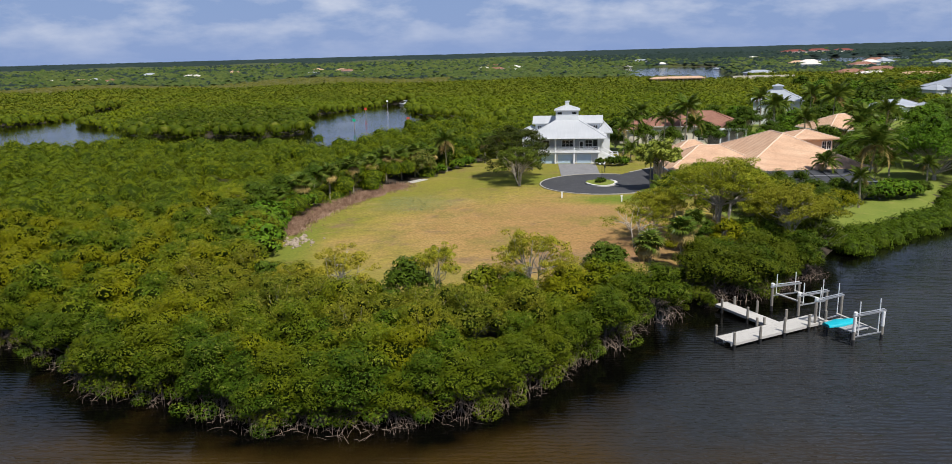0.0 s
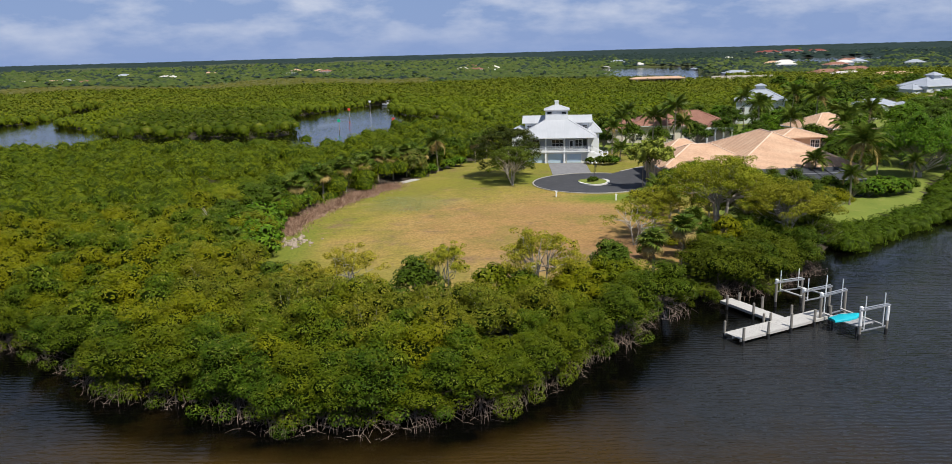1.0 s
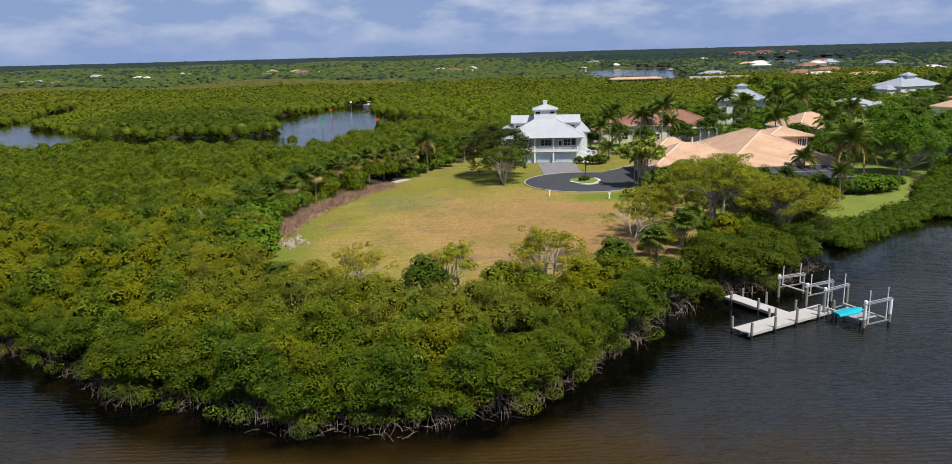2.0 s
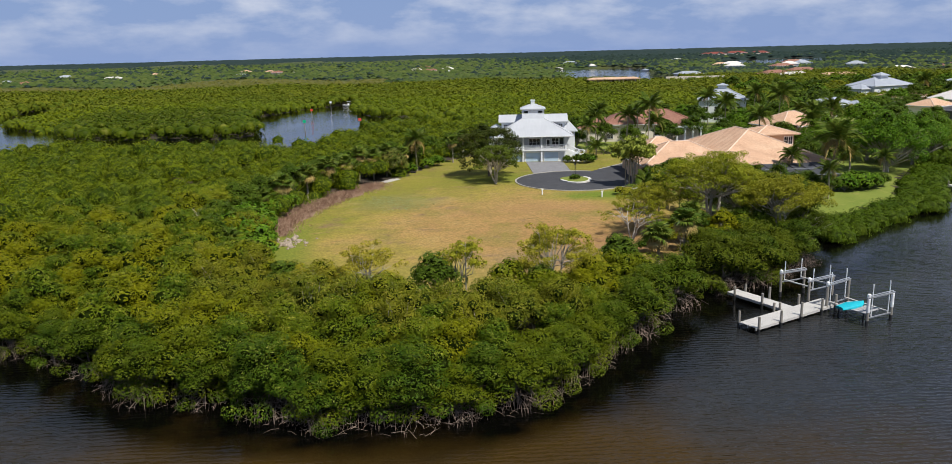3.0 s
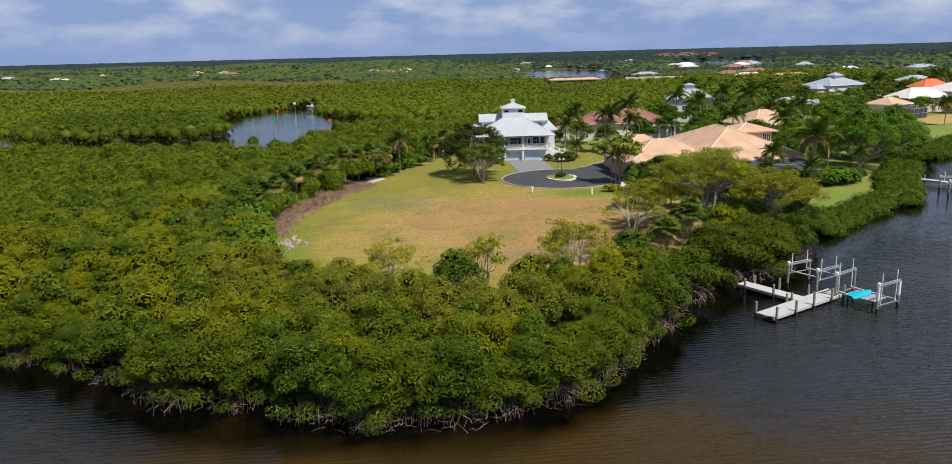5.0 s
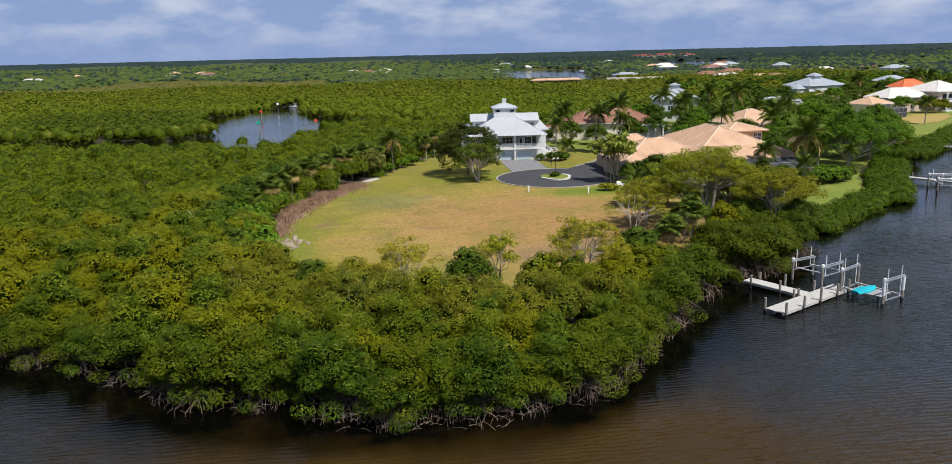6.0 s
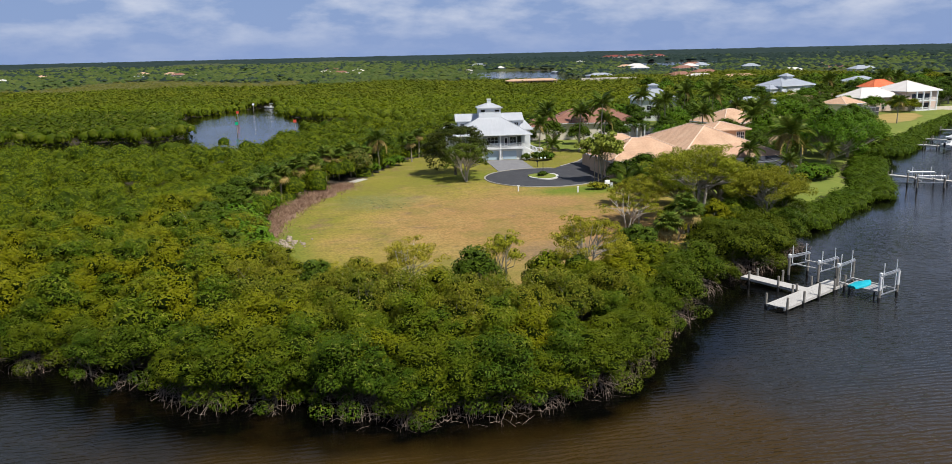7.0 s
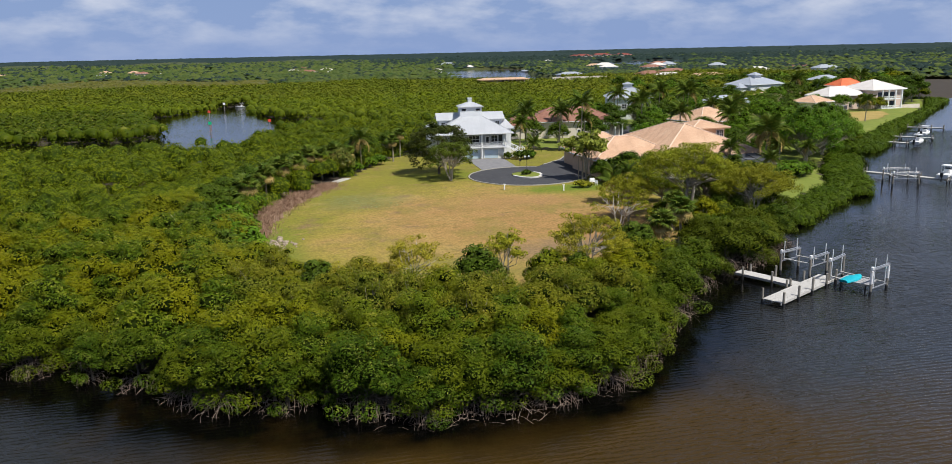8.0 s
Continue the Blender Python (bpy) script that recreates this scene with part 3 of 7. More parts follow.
ICO = None


def core_ball(rng, rough=0.22):
    """A lumpy low ball: the shaded inside of a leaf clump."""
    global ICO
    if ICO is None:
        bm = bmesh.new()
        bmesh.ops.create_icosphere(bm, subdivisions=1, radius=1.0)
        bm.verts.ensure_lookup_table()
        ICO = (np.array([v.co[:] for v in bm.verts]), np.array([[v.index for v in f.verts] for f in bm.faces]))
        bm.free()
    v, f = ICO
    return v * (1 + rng.uniform(-rough, rough, (len(v), 1))), f


def clump_crown(name, clumps, leaf, density, rng, mat, core=0.74, up=0.25, tilt=0.3, slim=0.62, rise=0.35):
    """A crown of leaf clumps. clumps: rows of centre x y z and radii rx ry rz. density: leaves per square metre of skin."""
    sets, tri = [], []
    for no, (cx, cy, cz, rx, ry, rz) in enumerate(clumps):
        n = int(density * 4 * math.pi * ((rx * ry) ** 0.8 + 2 * (rx * rz) ** 0.8) / 3 * 0.75)
        p = ball_points(max(n, 6), rng, up)
        depth = 1.06 - np.abs(rng.normal(0, 0.11, (len(p), 1))) if core > 0 else rng.uniform(0.15, 1.0, (len(p), 1)) ** 0.6 * 1.12
        r = np.array([rx, ry, rz])
        pts = p * r * depth + np.array([cx, cy, cz])
        nrm = p / r
        nrm = nrm / np.linalg.norm(nrm, axis=1, keepdims=True) + np.array([0, 0, rise])
        sets.append(leaf_cloud(pts, nrm, leaf, rng, tilt if core > 0 else 0.8, slim))
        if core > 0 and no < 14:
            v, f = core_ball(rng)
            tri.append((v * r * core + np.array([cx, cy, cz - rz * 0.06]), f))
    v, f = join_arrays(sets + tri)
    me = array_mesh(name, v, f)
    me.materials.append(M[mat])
    # second slot: the core with its painted inner shade
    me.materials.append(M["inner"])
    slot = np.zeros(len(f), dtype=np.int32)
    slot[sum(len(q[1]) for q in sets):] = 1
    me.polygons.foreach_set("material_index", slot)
    return me


def limbs(trunk_h, base_r, clumps, rng, sides=6, lean=(0, 0), forks=None, thin=0.16):
    """A bent tapering trunk; from points along it a limb rises into every clump, with a side twig here and there."""
    g = Geo()
    top = Vector((lean[0], lean[1], trunk_h))
    bend = Vector((lean[0] * 0.3 + rng.normal(0, 0.12), lean[1] * 0.3 + rng.normal(0, 0.12), trunk_h * 0.5))
    g.tube([(0, 0, -0.4), bend * 0.5, bend, top], [base_r * 1.2, base_r * 0.95, base_r * 0.75, base_r * 0.4], sides)
    for no, c in enumerate(clumps[:forks]):
        end = Vector(c[:3])
        reach = math.hypot(end.x, end.y)
        z = min(trunk_h, max(trunk_h * 0.38, end.z - reach * rng.uniform(0.7, 1.1)))
        u = z / trunk_h
        root = bend * (u * 2) if u < 0.5 else bend.lerp(top, u * 2 - 1)
        knee = root.lerp(end, 0.5) + Vector((rng.normal(0, 0.22), rng.normal(0, 0.22), rng.uniform(-0.1, 0.25)))
        g.tube([root, knee, end], [base_r * 0.42, base_r * 0.28, base_r * thin], max(4, sides - 2), False)
        if no % 2:
            tip = end + Vector((rng.normal(0, c[3] * 0.6), rng.normal(0, c[4] * 0.6), abs(rng.normal(0.2, c[5] * 0.6))))
            g.tube([knee, knee.lerp(tip, 0.55) + Vector((0, 0, 0.1)), tip], [base_r * 0.24, base_r * 0.16, base_r * 0.06], 4, False)
    return g


def smooth01(t):
    t = np.clip(t, 0, 1)
    return t * t * (3 - 2 * t)


def side_of(poly, x, y):
    """Signed distance to a closed outline, positive inside (arrays)."""
    p = np.asarray(poly, float)
    q = np.roll(p, -1, axis=0)
    best = np.full(x.shape, 1e18)
    inside = np.zeros(x.shape, bool)
    for (ax, ay), (bx, by) in zip(p, q):
        dx, dy = bx - ax, by - ay
        t = np.clip(((x - ax) * dx + (y - ay) * dy) / (dx * dx + dy * dy + 1e-12), 0, 1)
        best = np.minimum(best, (x - ax - t * dx) ** 2 + (y - ay - t * dy) ** 2)
        if ay != by:
            inside ^= ((ay > y) != (by > y)) & (x < (bx - ax) * (y - ay) / (by - ay) + ax)
    d = np.sqrt(best)
    return np.where(inside, d, -d)


def ripple(x, y, scale, seed=0):
    """Cheap smooth value between about -1 and 1."""
    a = np.sin(x / scale * 1.3 + seed) * np.cos(y / scale * 1.7 + seed * 2.1)
    b = np.sin(x / scale * 2.9 + y / scale * 1.9 + seed * 3.3) * 0.5
    c = np.cos(y / scale * 4.3 - x / scale * 2.2 + seed * 1.7) * 0.3
    return (a + b + c) / 1.5

# ---- plan of the land ----
CANAL = [(-400, 64), (-120, 72), (-62, 74), (-48, 70.5), (-35, 60), (-25, 54), (-14, 50.6), (-6, 50.8), (2, 54), (8, 59.5), (12.5, 66.5), (17.5, 72.3), (24.5, 75.2),
         (32, 79), (43, 87), (54, 98), (66, 105.5), (75.5, 109.5), (81, 117.5), (87.5, 127.5), (97, 137), (107, 146.5), (123, 158), (150, 182), (200, 222), (280, 285), (420, 340), (900, 420), (900, -900), (-400, -900)]
RIVER = [(-420, 236), (-139, 226), (-118, 218), (-100, 222), (-76, 214), (-48, 206), (-39, 206), (-34, 223), (-29, 230), (-27, 250), (-20, 262), (0, 276), (24, 288), (20, 300), (-4, 306), (-17, 318), (-31, 345), (-36, 384),
         (-36, 419), (-14, 438), (10, 452), (-20, 450), (-45, 413), (-58, 395), (-67, 369), (-75, 346), (-74, 328), (-66, 300), (-57, 268), (-72, 258), (-104, 264), (-132, 276), (-139, 300), (-162, 314), (-177, 331),
         (-183, 370), (-190, 420), (-193, 528), (-206, 528), (-210, 420), (-196, 363), (-200, 343), (-207, 328), (-420, 296)]
LAKE = [(146, 640), (168, 575), (212, 572), (222, 640), (236, 757), (304, 975), (318, 1036), (274, 1096), (211, 1088), (170, 1000), (152, 780)]
BAY = [(408, 960), (450, 930), (530, 960), (680, 1190), (870, 1480), (781, 1510), (640, 1490), (500, 1200)]
LOT = [(-24, 80), (-29, 92), (-30, 98), (-31.5, 112), (-27, 132), (-16, 152), (-7, 168), (-2, 181), (8, 190), (40, 192), (47, 182), (50, 150), (40, 128), (37, 104), (30, 92), (20, 82), (12, 76), (4, 71), (-8, 69.5), (-16, 71)]
YARD = [(44, 98), (56, 105.5), (66, 111.5), (73, 116.5), (79.5, 126), (88.5, 137), (99, 148), (115, 161), (170, 203), (220, 240), (260, 280), (240, 300), (170, 290), (110, 262), (60, 240), (30, 215), (20, 193), (40, 190), (46, 180), (48, 150), (38, 128), (36, 104), (40, 98)]


def land(x, y):
    """Distance to the nearest water, positive on land."""
    d = -side_of(CANAL, x, y)
    for w in (RIVER, LAKE, BAY):
        d = np.minimum(d, -side_of(w, x, y))
    return d + ripple(x, y, 7.0, 1.0) * 0.7


def ground_z(x, y):
    d = land(np.atleast_1d(np.asarray(x, float)), np.atleast_1d(np.asarray(y, float)))
    return np.where(d > 0, -0.5 + 1.5 * smooth01(d / 10.0), np.maximum(-1.8, -0.5 + d * 0.25))


def axis(lo, dense0, dense1, hi, step, grow):
    a, s = [dense0], step
    left, right = [], []
    x = dense0
    while x > lo:
        s *= grow
        x -= s
        left.append(max(x, lo))
    x, s = dense1, step
    while x < hi:
        s *= grow
        x += s
        right.append(min(x, hi))
    return np.array(left[::-1] + list(np.arange(dense0, dense1, step)) + [dense1] + right)


def sheet(xs, ys, height):
    X, Y = np.meshgrid(xs, ys)
    Z = height(X.ravel(), Y.ravel())
    nx, ny = len(xs), len(ys)
    i = np.arange(nx * ny).reshape(ny, nx)
    f = np.stack([i[:-1, :-1], i[:-1, 1:], i[1:, 1:], i[1:, :-1]], -1).reshape(-1, 4)
    return np.stack([X.ravel(), Y.ravel(), Z], 1), f


v, f = sheet(axis(-4300, -110, 130, 4300, 3.2, 1.09), axis(-900, 48, 210, 4800, 3.2, 1.085), ground_z)
tagged(part("ground", array_mesh("ground", v, f), "mud", smooth=True), "dark muddy tidal ground under mangroves", "ground", kind="structure")
v, f = sheet(axis(-4300, -80, 110, 4300, 2.5, 1.14), axis(-900, 16, 130, 4800, 2.5, 1.14), lambda x, y: x * 0)
water_mesh = array_mesh("water", v, f)
# brown silt stirred up on the shallow shelf round the point, ripples dying out in the lee of the trees; low calm also
# darkens the water colour
off = side_of(CANAL, v[:, 0], v[:, 1])
shelf = (1 - smooth01((off - 9) / 16)) * smooth01((off - 2.5) / 6) * smooth01((15 - v[:, 0]) / 14) * smooth01((v[:, 0] + 48) / 30) + 0.7 * (1 - smooth01((v[:, 1] - 38) / 14)) * smooth01((56 - v[:, 0]) / 44) * smooth01((v[:, 0] + 48) / 30)
water_mesh.attributes.new("silt", "FLOAT", "POINT").data.foreach_set("value", np.clip(shelf, 0, 1).astype(np.float32))
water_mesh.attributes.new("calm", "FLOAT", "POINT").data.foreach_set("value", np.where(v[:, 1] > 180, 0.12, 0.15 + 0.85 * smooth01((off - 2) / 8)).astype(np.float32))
tagged(part("water", water_mesh, "water"), "dark rippled tea-brown tidal water", "water", kind="structure")


def turf(name, poly, mat, label, lift, step):
    p = np.asarray(poly)
    v, f = sheet(np.arange(p[:, 0].min() - step, p[:, 0].max() + step, step), np.arange(p[:, 1].min() - step, p[:, 1].max() + step, step), lambda x, y: x * 0)
    inside = side_of(poly, v[:, 0], v[:, 1]) + ripple(v[:, 0], v[:, 1], 3.0) * 0.6 > 0
    f = f[inside[f].all(1)]
    v[:, 2] = ground_z(v[:, 0], v[:, 1]) + lift + ripple(v[:, 0], v[:, 1], 6.0, 2.0) * 0.02
    used = np.unique(f)
    back = np.zeros(len(v), int)
    back[used] = np.arange(len(used))
    return tagged(part(name, array_mesh(name, v[used], back[f]), mat, smooth=True), label, "lawn", kind="structure")


turf("lawn", LOT, "lawn", "sun-scorched tan lawn of an empty waterfront lot", 0.07, 1.5)
turf("yard", YARD, "yard", "mown green lawn round the neighbouring houses", 0.04, 2.0)

DRY = [(160, 207), (176, 214), (190, 226), (196, 238), (184, 240), (170, 230), (158, 217)]
turf("dry_yard", DRY, "dry_yard", "parched tan lawn before the pink house", 0.08, 1.5)

# ---- mangroves ----
def off_forest(x, y):
    """True where no mangrove stands: lots, yards and the house."""
    return (side_of(LOT, x, y) > -0.5) | (side_of(YARD, x, y) > -1.0)


def spots(x0, y0, x1, y1, step, rng):
    gx, gy = np.meshgrid(np.arange(x0, x1, step), np.arange(y0, y1, step * 0.87))
    gx = gx + (np.arange(gx.shape[0]) % 2)[:, None] * step * 0.5
    x, y = gx.ravel(), gy.ravel()
    return x + rng.uniform(-0.32, 0.32, len(x)) * step, y + rng.uniform(-0.32, 0.32, len(y)) * step


def mangrove_clumps(rng, r, h):
    out = [(0, 0, h * 0.62, r * 0.70, r * 0.70, h * 0.28)]
    k = rng.integers(10, 14)
    for i in range(k):
        a = 2 * math.pi * (i + rng.uniform(-0.3, 0.3)) / k
        q = r * rng.uniform(0.45, 0.85)
        s = r * rng.uniform(0.27, 0.42)
        out.append((math.cos(a) * q, math.sin(a) * q, h * rng.uniform(0.48, 0.78), s, s, s * rng.uniform(0.6, 0.8)))
    for i in range(6):
        a, q, s = i * 2.4 + rng.uniform(0, 1), r * rng.uniform(0.05, 0.55), r * rng.uniform(0.22, 0.36)
        out.append((math.cos(a) * q, math.sin(a) * q, h * rng.uniform(0.84, 0.97), s, s, s * 0.75))
    return out


def skirt_clumps(rng, r, h):
    out = mangrove_clumps(rng, r, h)
    for i in range(5):
        a, q, s = rng.uniform(0, 6.28), r * rng.uniform(0.75, 1.0), r * rng.uniform(0.28, 0.4)
        out.append((math.cos(a) * q, math.sin(a) * q, h * rng.uniform(0.15, 0.36), s, s, s * 0.7))
    return out


def prop_roots(rng, count, reach, height):
    """Arched stilt roots, hanging aerial roots and dead twigs at the waterline."""
    g = Geo()
    for _ in range(count):
        a = rng.uniform(0, 6.28)
        q = reach * rng.uniform(0.2, 1.0)
        h = height * rng.uniform(0.4, 1.0)
        c, s = math.cos(a), math.sin(a)
        off = rng.normal(0, 0.5, 2)
        bend = rng.normal(0, 0.12, 2)
        pts = [(off[0], off[1], h), (c * q * 0.5 + off[0] + bend[0], s * q * 0.5 + off[1] + bend[1], h * 0.82), (c * q * 0.9 + off[0], s * q * 0.9 + off[1], h * 0.35), (c * q + off[0], s * q + off[1], -0.6)]
        r = rng.uniform(0.009, 0.021)
        g.tube(pts, [r * 1.3, r * 1.1, r, r * 0.8], 3, False)
    for _ in range(count // 2):
        a, q = rng.uniform(0, 6.28), reach * math.sqrt(rng.uniform(0.1, 1.0))
        x, y, h = math.cos(a) * q, math.sin(a) * q, rng.uniform(0.6, 1.6)
        g.tube([(x, y, h), (x + rng.normal(0, 0.1), y + rng.normal(0, 0.1), rng.uniform(-0.3, 0.25))], [0.010, 0.017], 3, False)
    for _ in range(int(count * 1.6)):
        a, q = rng.uniform(0, 6.28), reach * rng.uniform(0.45, 1.25)
        p = Vector((math.cos(a) * q, math.sin(a) * q, abs(rng.normal(0.1, 0.45))))
        d = Vector((rng.normal(), rng.normal(), rng.normal() * 0.35)).normalized() * rng.uniform(0.3, 1.2)
        g.tube([p - d * 0.5, p + Vector((rng.normal(0, 0.08), rng.normal(0, 0.08), 0.1)), p + d * 0.5], [0.016, 0.014, 0.008], 3, False)
    return g


MANGROVE = []
for kind_no in range(11):
    rng = np.random.default_rng(100 + kind_no)
    r, h = (2.5, 2.7, 2.3, 2.6, 2.4, 2.7, 2.5, 2.5, 2.7, 2.4, 2.6)[kind_no], (5.0, 5.4, 4.7, 5.1, 4.9, 4.6, 4.9, 5.0, 5.3, 4.8, 5.1)[kind_no]
    fringe, coarse = 4 <= kind_no < 7, kind_no >= 7
    cl = skirt_clumps(rng, r, h) if fringe else mangrove_clumps(rng, r, h)
    leaf, thick = (0.160, 44) if fringe else (0.205, 33) if coarse else (0.165, 54)
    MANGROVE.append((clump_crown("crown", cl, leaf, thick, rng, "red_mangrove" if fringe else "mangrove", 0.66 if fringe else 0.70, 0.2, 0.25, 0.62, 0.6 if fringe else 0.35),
                     limbs(h * 0.5, 0.11, cl[:6], rng, 5, (0.2, 0.1)).mesh("trunk"), prop_roots(rng, (24, 46, 34)[kind_no - 4], (1.9, 2.3, 2.1)[kind_no - 4], (1.1, 1.5, 1.3)[kind_no - 4]).mesh("root_tangle") if fringe else None))

BANK = []
for kind_no, (r, h) in enumerate(((2.4, 5.0), (2.6, 4.7))):
    rng = np.random.default_rng(150 + kind_no)
    cl = skirt_clumps(rng, r, h)
    BANK.append((clump_crown("crown", cl, 0.165, 44, rng, "bank_leaf", 0.64, 0.2, 0.3, 0.62, 0.4), limbs(h * 0.5, 0.11, cl[:6], rng, 5, (0.2, 0.1)).mesh("trunk")))

BUTTONWOOD = []
for kind_no, (r, h) in enumerate(((2.5, 5.2), (2.3, 5.6), (2.7, 5.0))):
    rng = np.random.default_rng(140 + kind_no)
    cl = mangrove_clumps(rng, r, h)
    BUTTONWOOD.append((clump_crown("crown", cl, 0.155, 52, rng, "buttonwood", 0.6, 0.3, 0.4, 0.6, 0.2), limbs(h * 0.5, 0.10, cl[::2], rng, 5, (0.2, 0.1)).mesh("trunk")))

rng = np.random.default_rng(7)
px, py = spots(-75, 48, 48, 112, 3.17, rng)
d = -side_of(CANAL, px, py)
near = (d > 0.2) & ~off_forest(px, py) & (px > -0.66 * py - 6) & ((py < 88) | (px < -24)) & (px < 47)
order = np.argsort(np.hypot(px[near] + 10, py[near]))[:300]
NEAR_TREES = list(zip(px[near][order], py[near][order], d[near][order]))
NEAR_EDGE = max(math.hypot(x + 10, y) for x, y, _ in NEAR_TREES) - 1.0
for x, y, edge in NEAR_TREES:
    fringe = edge < 3.4
    crown, stem, roots = MANGROVE[rng.integers(4, 7) if fringe else rng.integers(0, 4) if math.hypot(x + 10, y) < 70 else rng.integers(7, 11)]
    k = rng.uniform(0.76, 1.28) * (0.45 if 15.5 < x < 24 and 73 < y < 84 else 1.0)
    inland = edge > 5.5 and -32 < x < 24 and rng.uniform() < (0.55 if y < 74 else 0.3)
    if inland:
        crown, stem = BUTTONWOOD[rng.integers(0, 3)]
    if x > 19:
        crown, stem = BANK[int(rng.integers(0, 2))]
    low = 0.8 if side_of(LOT, np.array([x]), np.array([y]))[0] > -5 else 1.0
    z = float(ground_z(x, y)[0]) - 0.15
    t = thing("mangrove_tree", "leafy green mangrove standing on arched prop roots at the water's edge" if fringe else "olive-green mangrove with a loose yellowing crown" if inland else "dense green mangrove with a rounded glossy crown",
              "tree", pose(x, y, max(z, 0.0) if fringe else z, 0, 0, rng.uniform(0, 360)) @ Matrix.Diagonal((k, k, k * low * (0.92 if fringe else 1.0), 1)), "mangrove trees on the point")
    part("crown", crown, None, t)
    part("trunk", stem, "bark" if inland else "root", t)
    if fringe:
        tagged(part("root_tangle", roots, "stilt_root", t, "tangle of pale arched roots"), kind="stuff")


def canopy(name, tops, radii, heights, leaf, cover, rng, mat, label, edge=None, inside="canopy_shade"):
    """A continuous canopy: a dome of leaf sprays for every treetop, over a shaded lumpy core."""
    n = len(tops)
    sets = []
    per = np.maximum(8, (cover * 2 * math.pi * radii ** 2 / (leaf ** 2 * 0.3)).astype(int))
    idx = np.repeat(np.arange(n), per)
    p = rng.normal(0, 1, (len(idx), 3))
    p[:, 2] = np.abs(p[:, 2]) * 1.1 - (0.25 if edge is None else np.where(edge, 1.0, 0.25)[idx])
    p /= np.linalg.norm(p, axis=1, keepdims=True)
    lump = 1 + 0.22 * np.sin(p[:, 0] * 5 + idx * 1.7) * np.cos(p[:, 1] * 6 + idx * 2.3) + 0.12 * np.sin(p[:, 2] * 9 + idx)
    dep = (1.04 - np.abs(rng.normal(0, 0.1, len(idx)))) * lump
    r3 = np.stack([radii, radii, radii * 1.1], 1)[idx]
    pts = p * r3 * dep[:, None] + np.column_stack([tops, heights - radii])[idx]
    sets.append(leaf_cloud(pts, p + np.array([0, 0, 0.2]), leaf[idx], rng, 0.16, 0.68))
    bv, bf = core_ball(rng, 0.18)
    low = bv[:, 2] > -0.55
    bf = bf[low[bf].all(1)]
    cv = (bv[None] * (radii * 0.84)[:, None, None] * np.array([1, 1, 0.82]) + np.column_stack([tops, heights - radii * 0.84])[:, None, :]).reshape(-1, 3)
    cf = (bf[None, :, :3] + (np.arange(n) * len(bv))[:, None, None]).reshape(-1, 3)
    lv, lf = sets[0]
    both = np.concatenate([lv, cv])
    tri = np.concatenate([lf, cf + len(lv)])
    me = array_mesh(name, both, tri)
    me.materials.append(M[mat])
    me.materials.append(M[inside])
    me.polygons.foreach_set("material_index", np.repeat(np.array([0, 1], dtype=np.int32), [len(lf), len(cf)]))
    return tagged(part(name, me, None), label, "forest", kind="stuff")


# the stand behind the nearest trees, to the river
rng = np.random.default_rng(11)
px, py = spots(-190, 56, 60, 258, 4.2, rng)
dist = np.hypot(px + 10, py)
ok = (land(px, py) > 0.8) & ~off_forest(px, py) & (px > -0.68 * py - 10) & ((dist > NEAR_EDGE) | (px > 47) | ((py >= 88) & (px >= -24))) & ~((px > 40) & (py < 190))
px, py, dist = px[ok], py[ok], dist[ok]
leafs = 0.20 * (dist / 60) ** 0.8
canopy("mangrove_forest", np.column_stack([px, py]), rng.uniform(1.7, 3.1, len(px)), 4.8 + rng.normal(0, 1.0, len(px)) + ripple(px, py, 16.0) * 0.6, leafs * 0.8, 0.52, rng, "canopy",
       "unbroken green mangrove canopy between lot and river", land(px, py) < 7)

# across the river and behind the houses: a lumpy crown for every tree
rng = np.random.default_rng(12)
px, py = spots(-430, 216, 420, 640, 4.9, rng)
ok = (land(px, py) > 1.2) & ~off_forest(px, py) & (px > -0.68 * py - 12) & (px < 0.75 * py + 20) & ((py > 258) | (px > 60))
px, py = px[ok], py[ok]
dist = np.hypot(px + 10, py)
isle = (py < 352) & (px > -142) & (px < -54)
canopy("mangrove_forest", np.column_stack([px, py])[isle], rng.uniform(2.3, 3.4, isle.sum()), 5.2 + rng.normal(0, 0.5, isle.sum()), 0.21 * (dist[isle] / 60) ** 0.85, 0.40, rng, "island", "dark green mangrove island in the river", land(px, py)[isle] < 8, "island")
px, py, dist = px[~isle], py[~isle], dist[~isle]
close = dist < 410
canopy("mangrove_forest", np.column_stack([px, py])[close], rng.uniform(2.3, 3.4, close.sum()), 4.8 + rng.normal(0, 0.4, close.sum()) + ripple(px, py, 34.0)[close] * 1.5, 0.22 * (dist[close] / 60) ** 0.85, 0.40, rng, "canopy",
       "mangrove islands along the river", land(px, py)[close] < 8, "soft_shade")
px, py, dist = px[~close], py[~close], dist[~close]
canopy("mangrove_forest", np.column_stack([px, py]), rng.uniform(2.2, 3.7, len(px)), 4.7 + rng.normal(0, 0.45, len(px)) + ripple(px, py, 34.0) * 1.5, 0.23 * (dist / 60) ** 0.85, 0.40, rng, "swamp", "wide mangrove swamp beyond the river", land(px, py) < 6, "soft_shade")

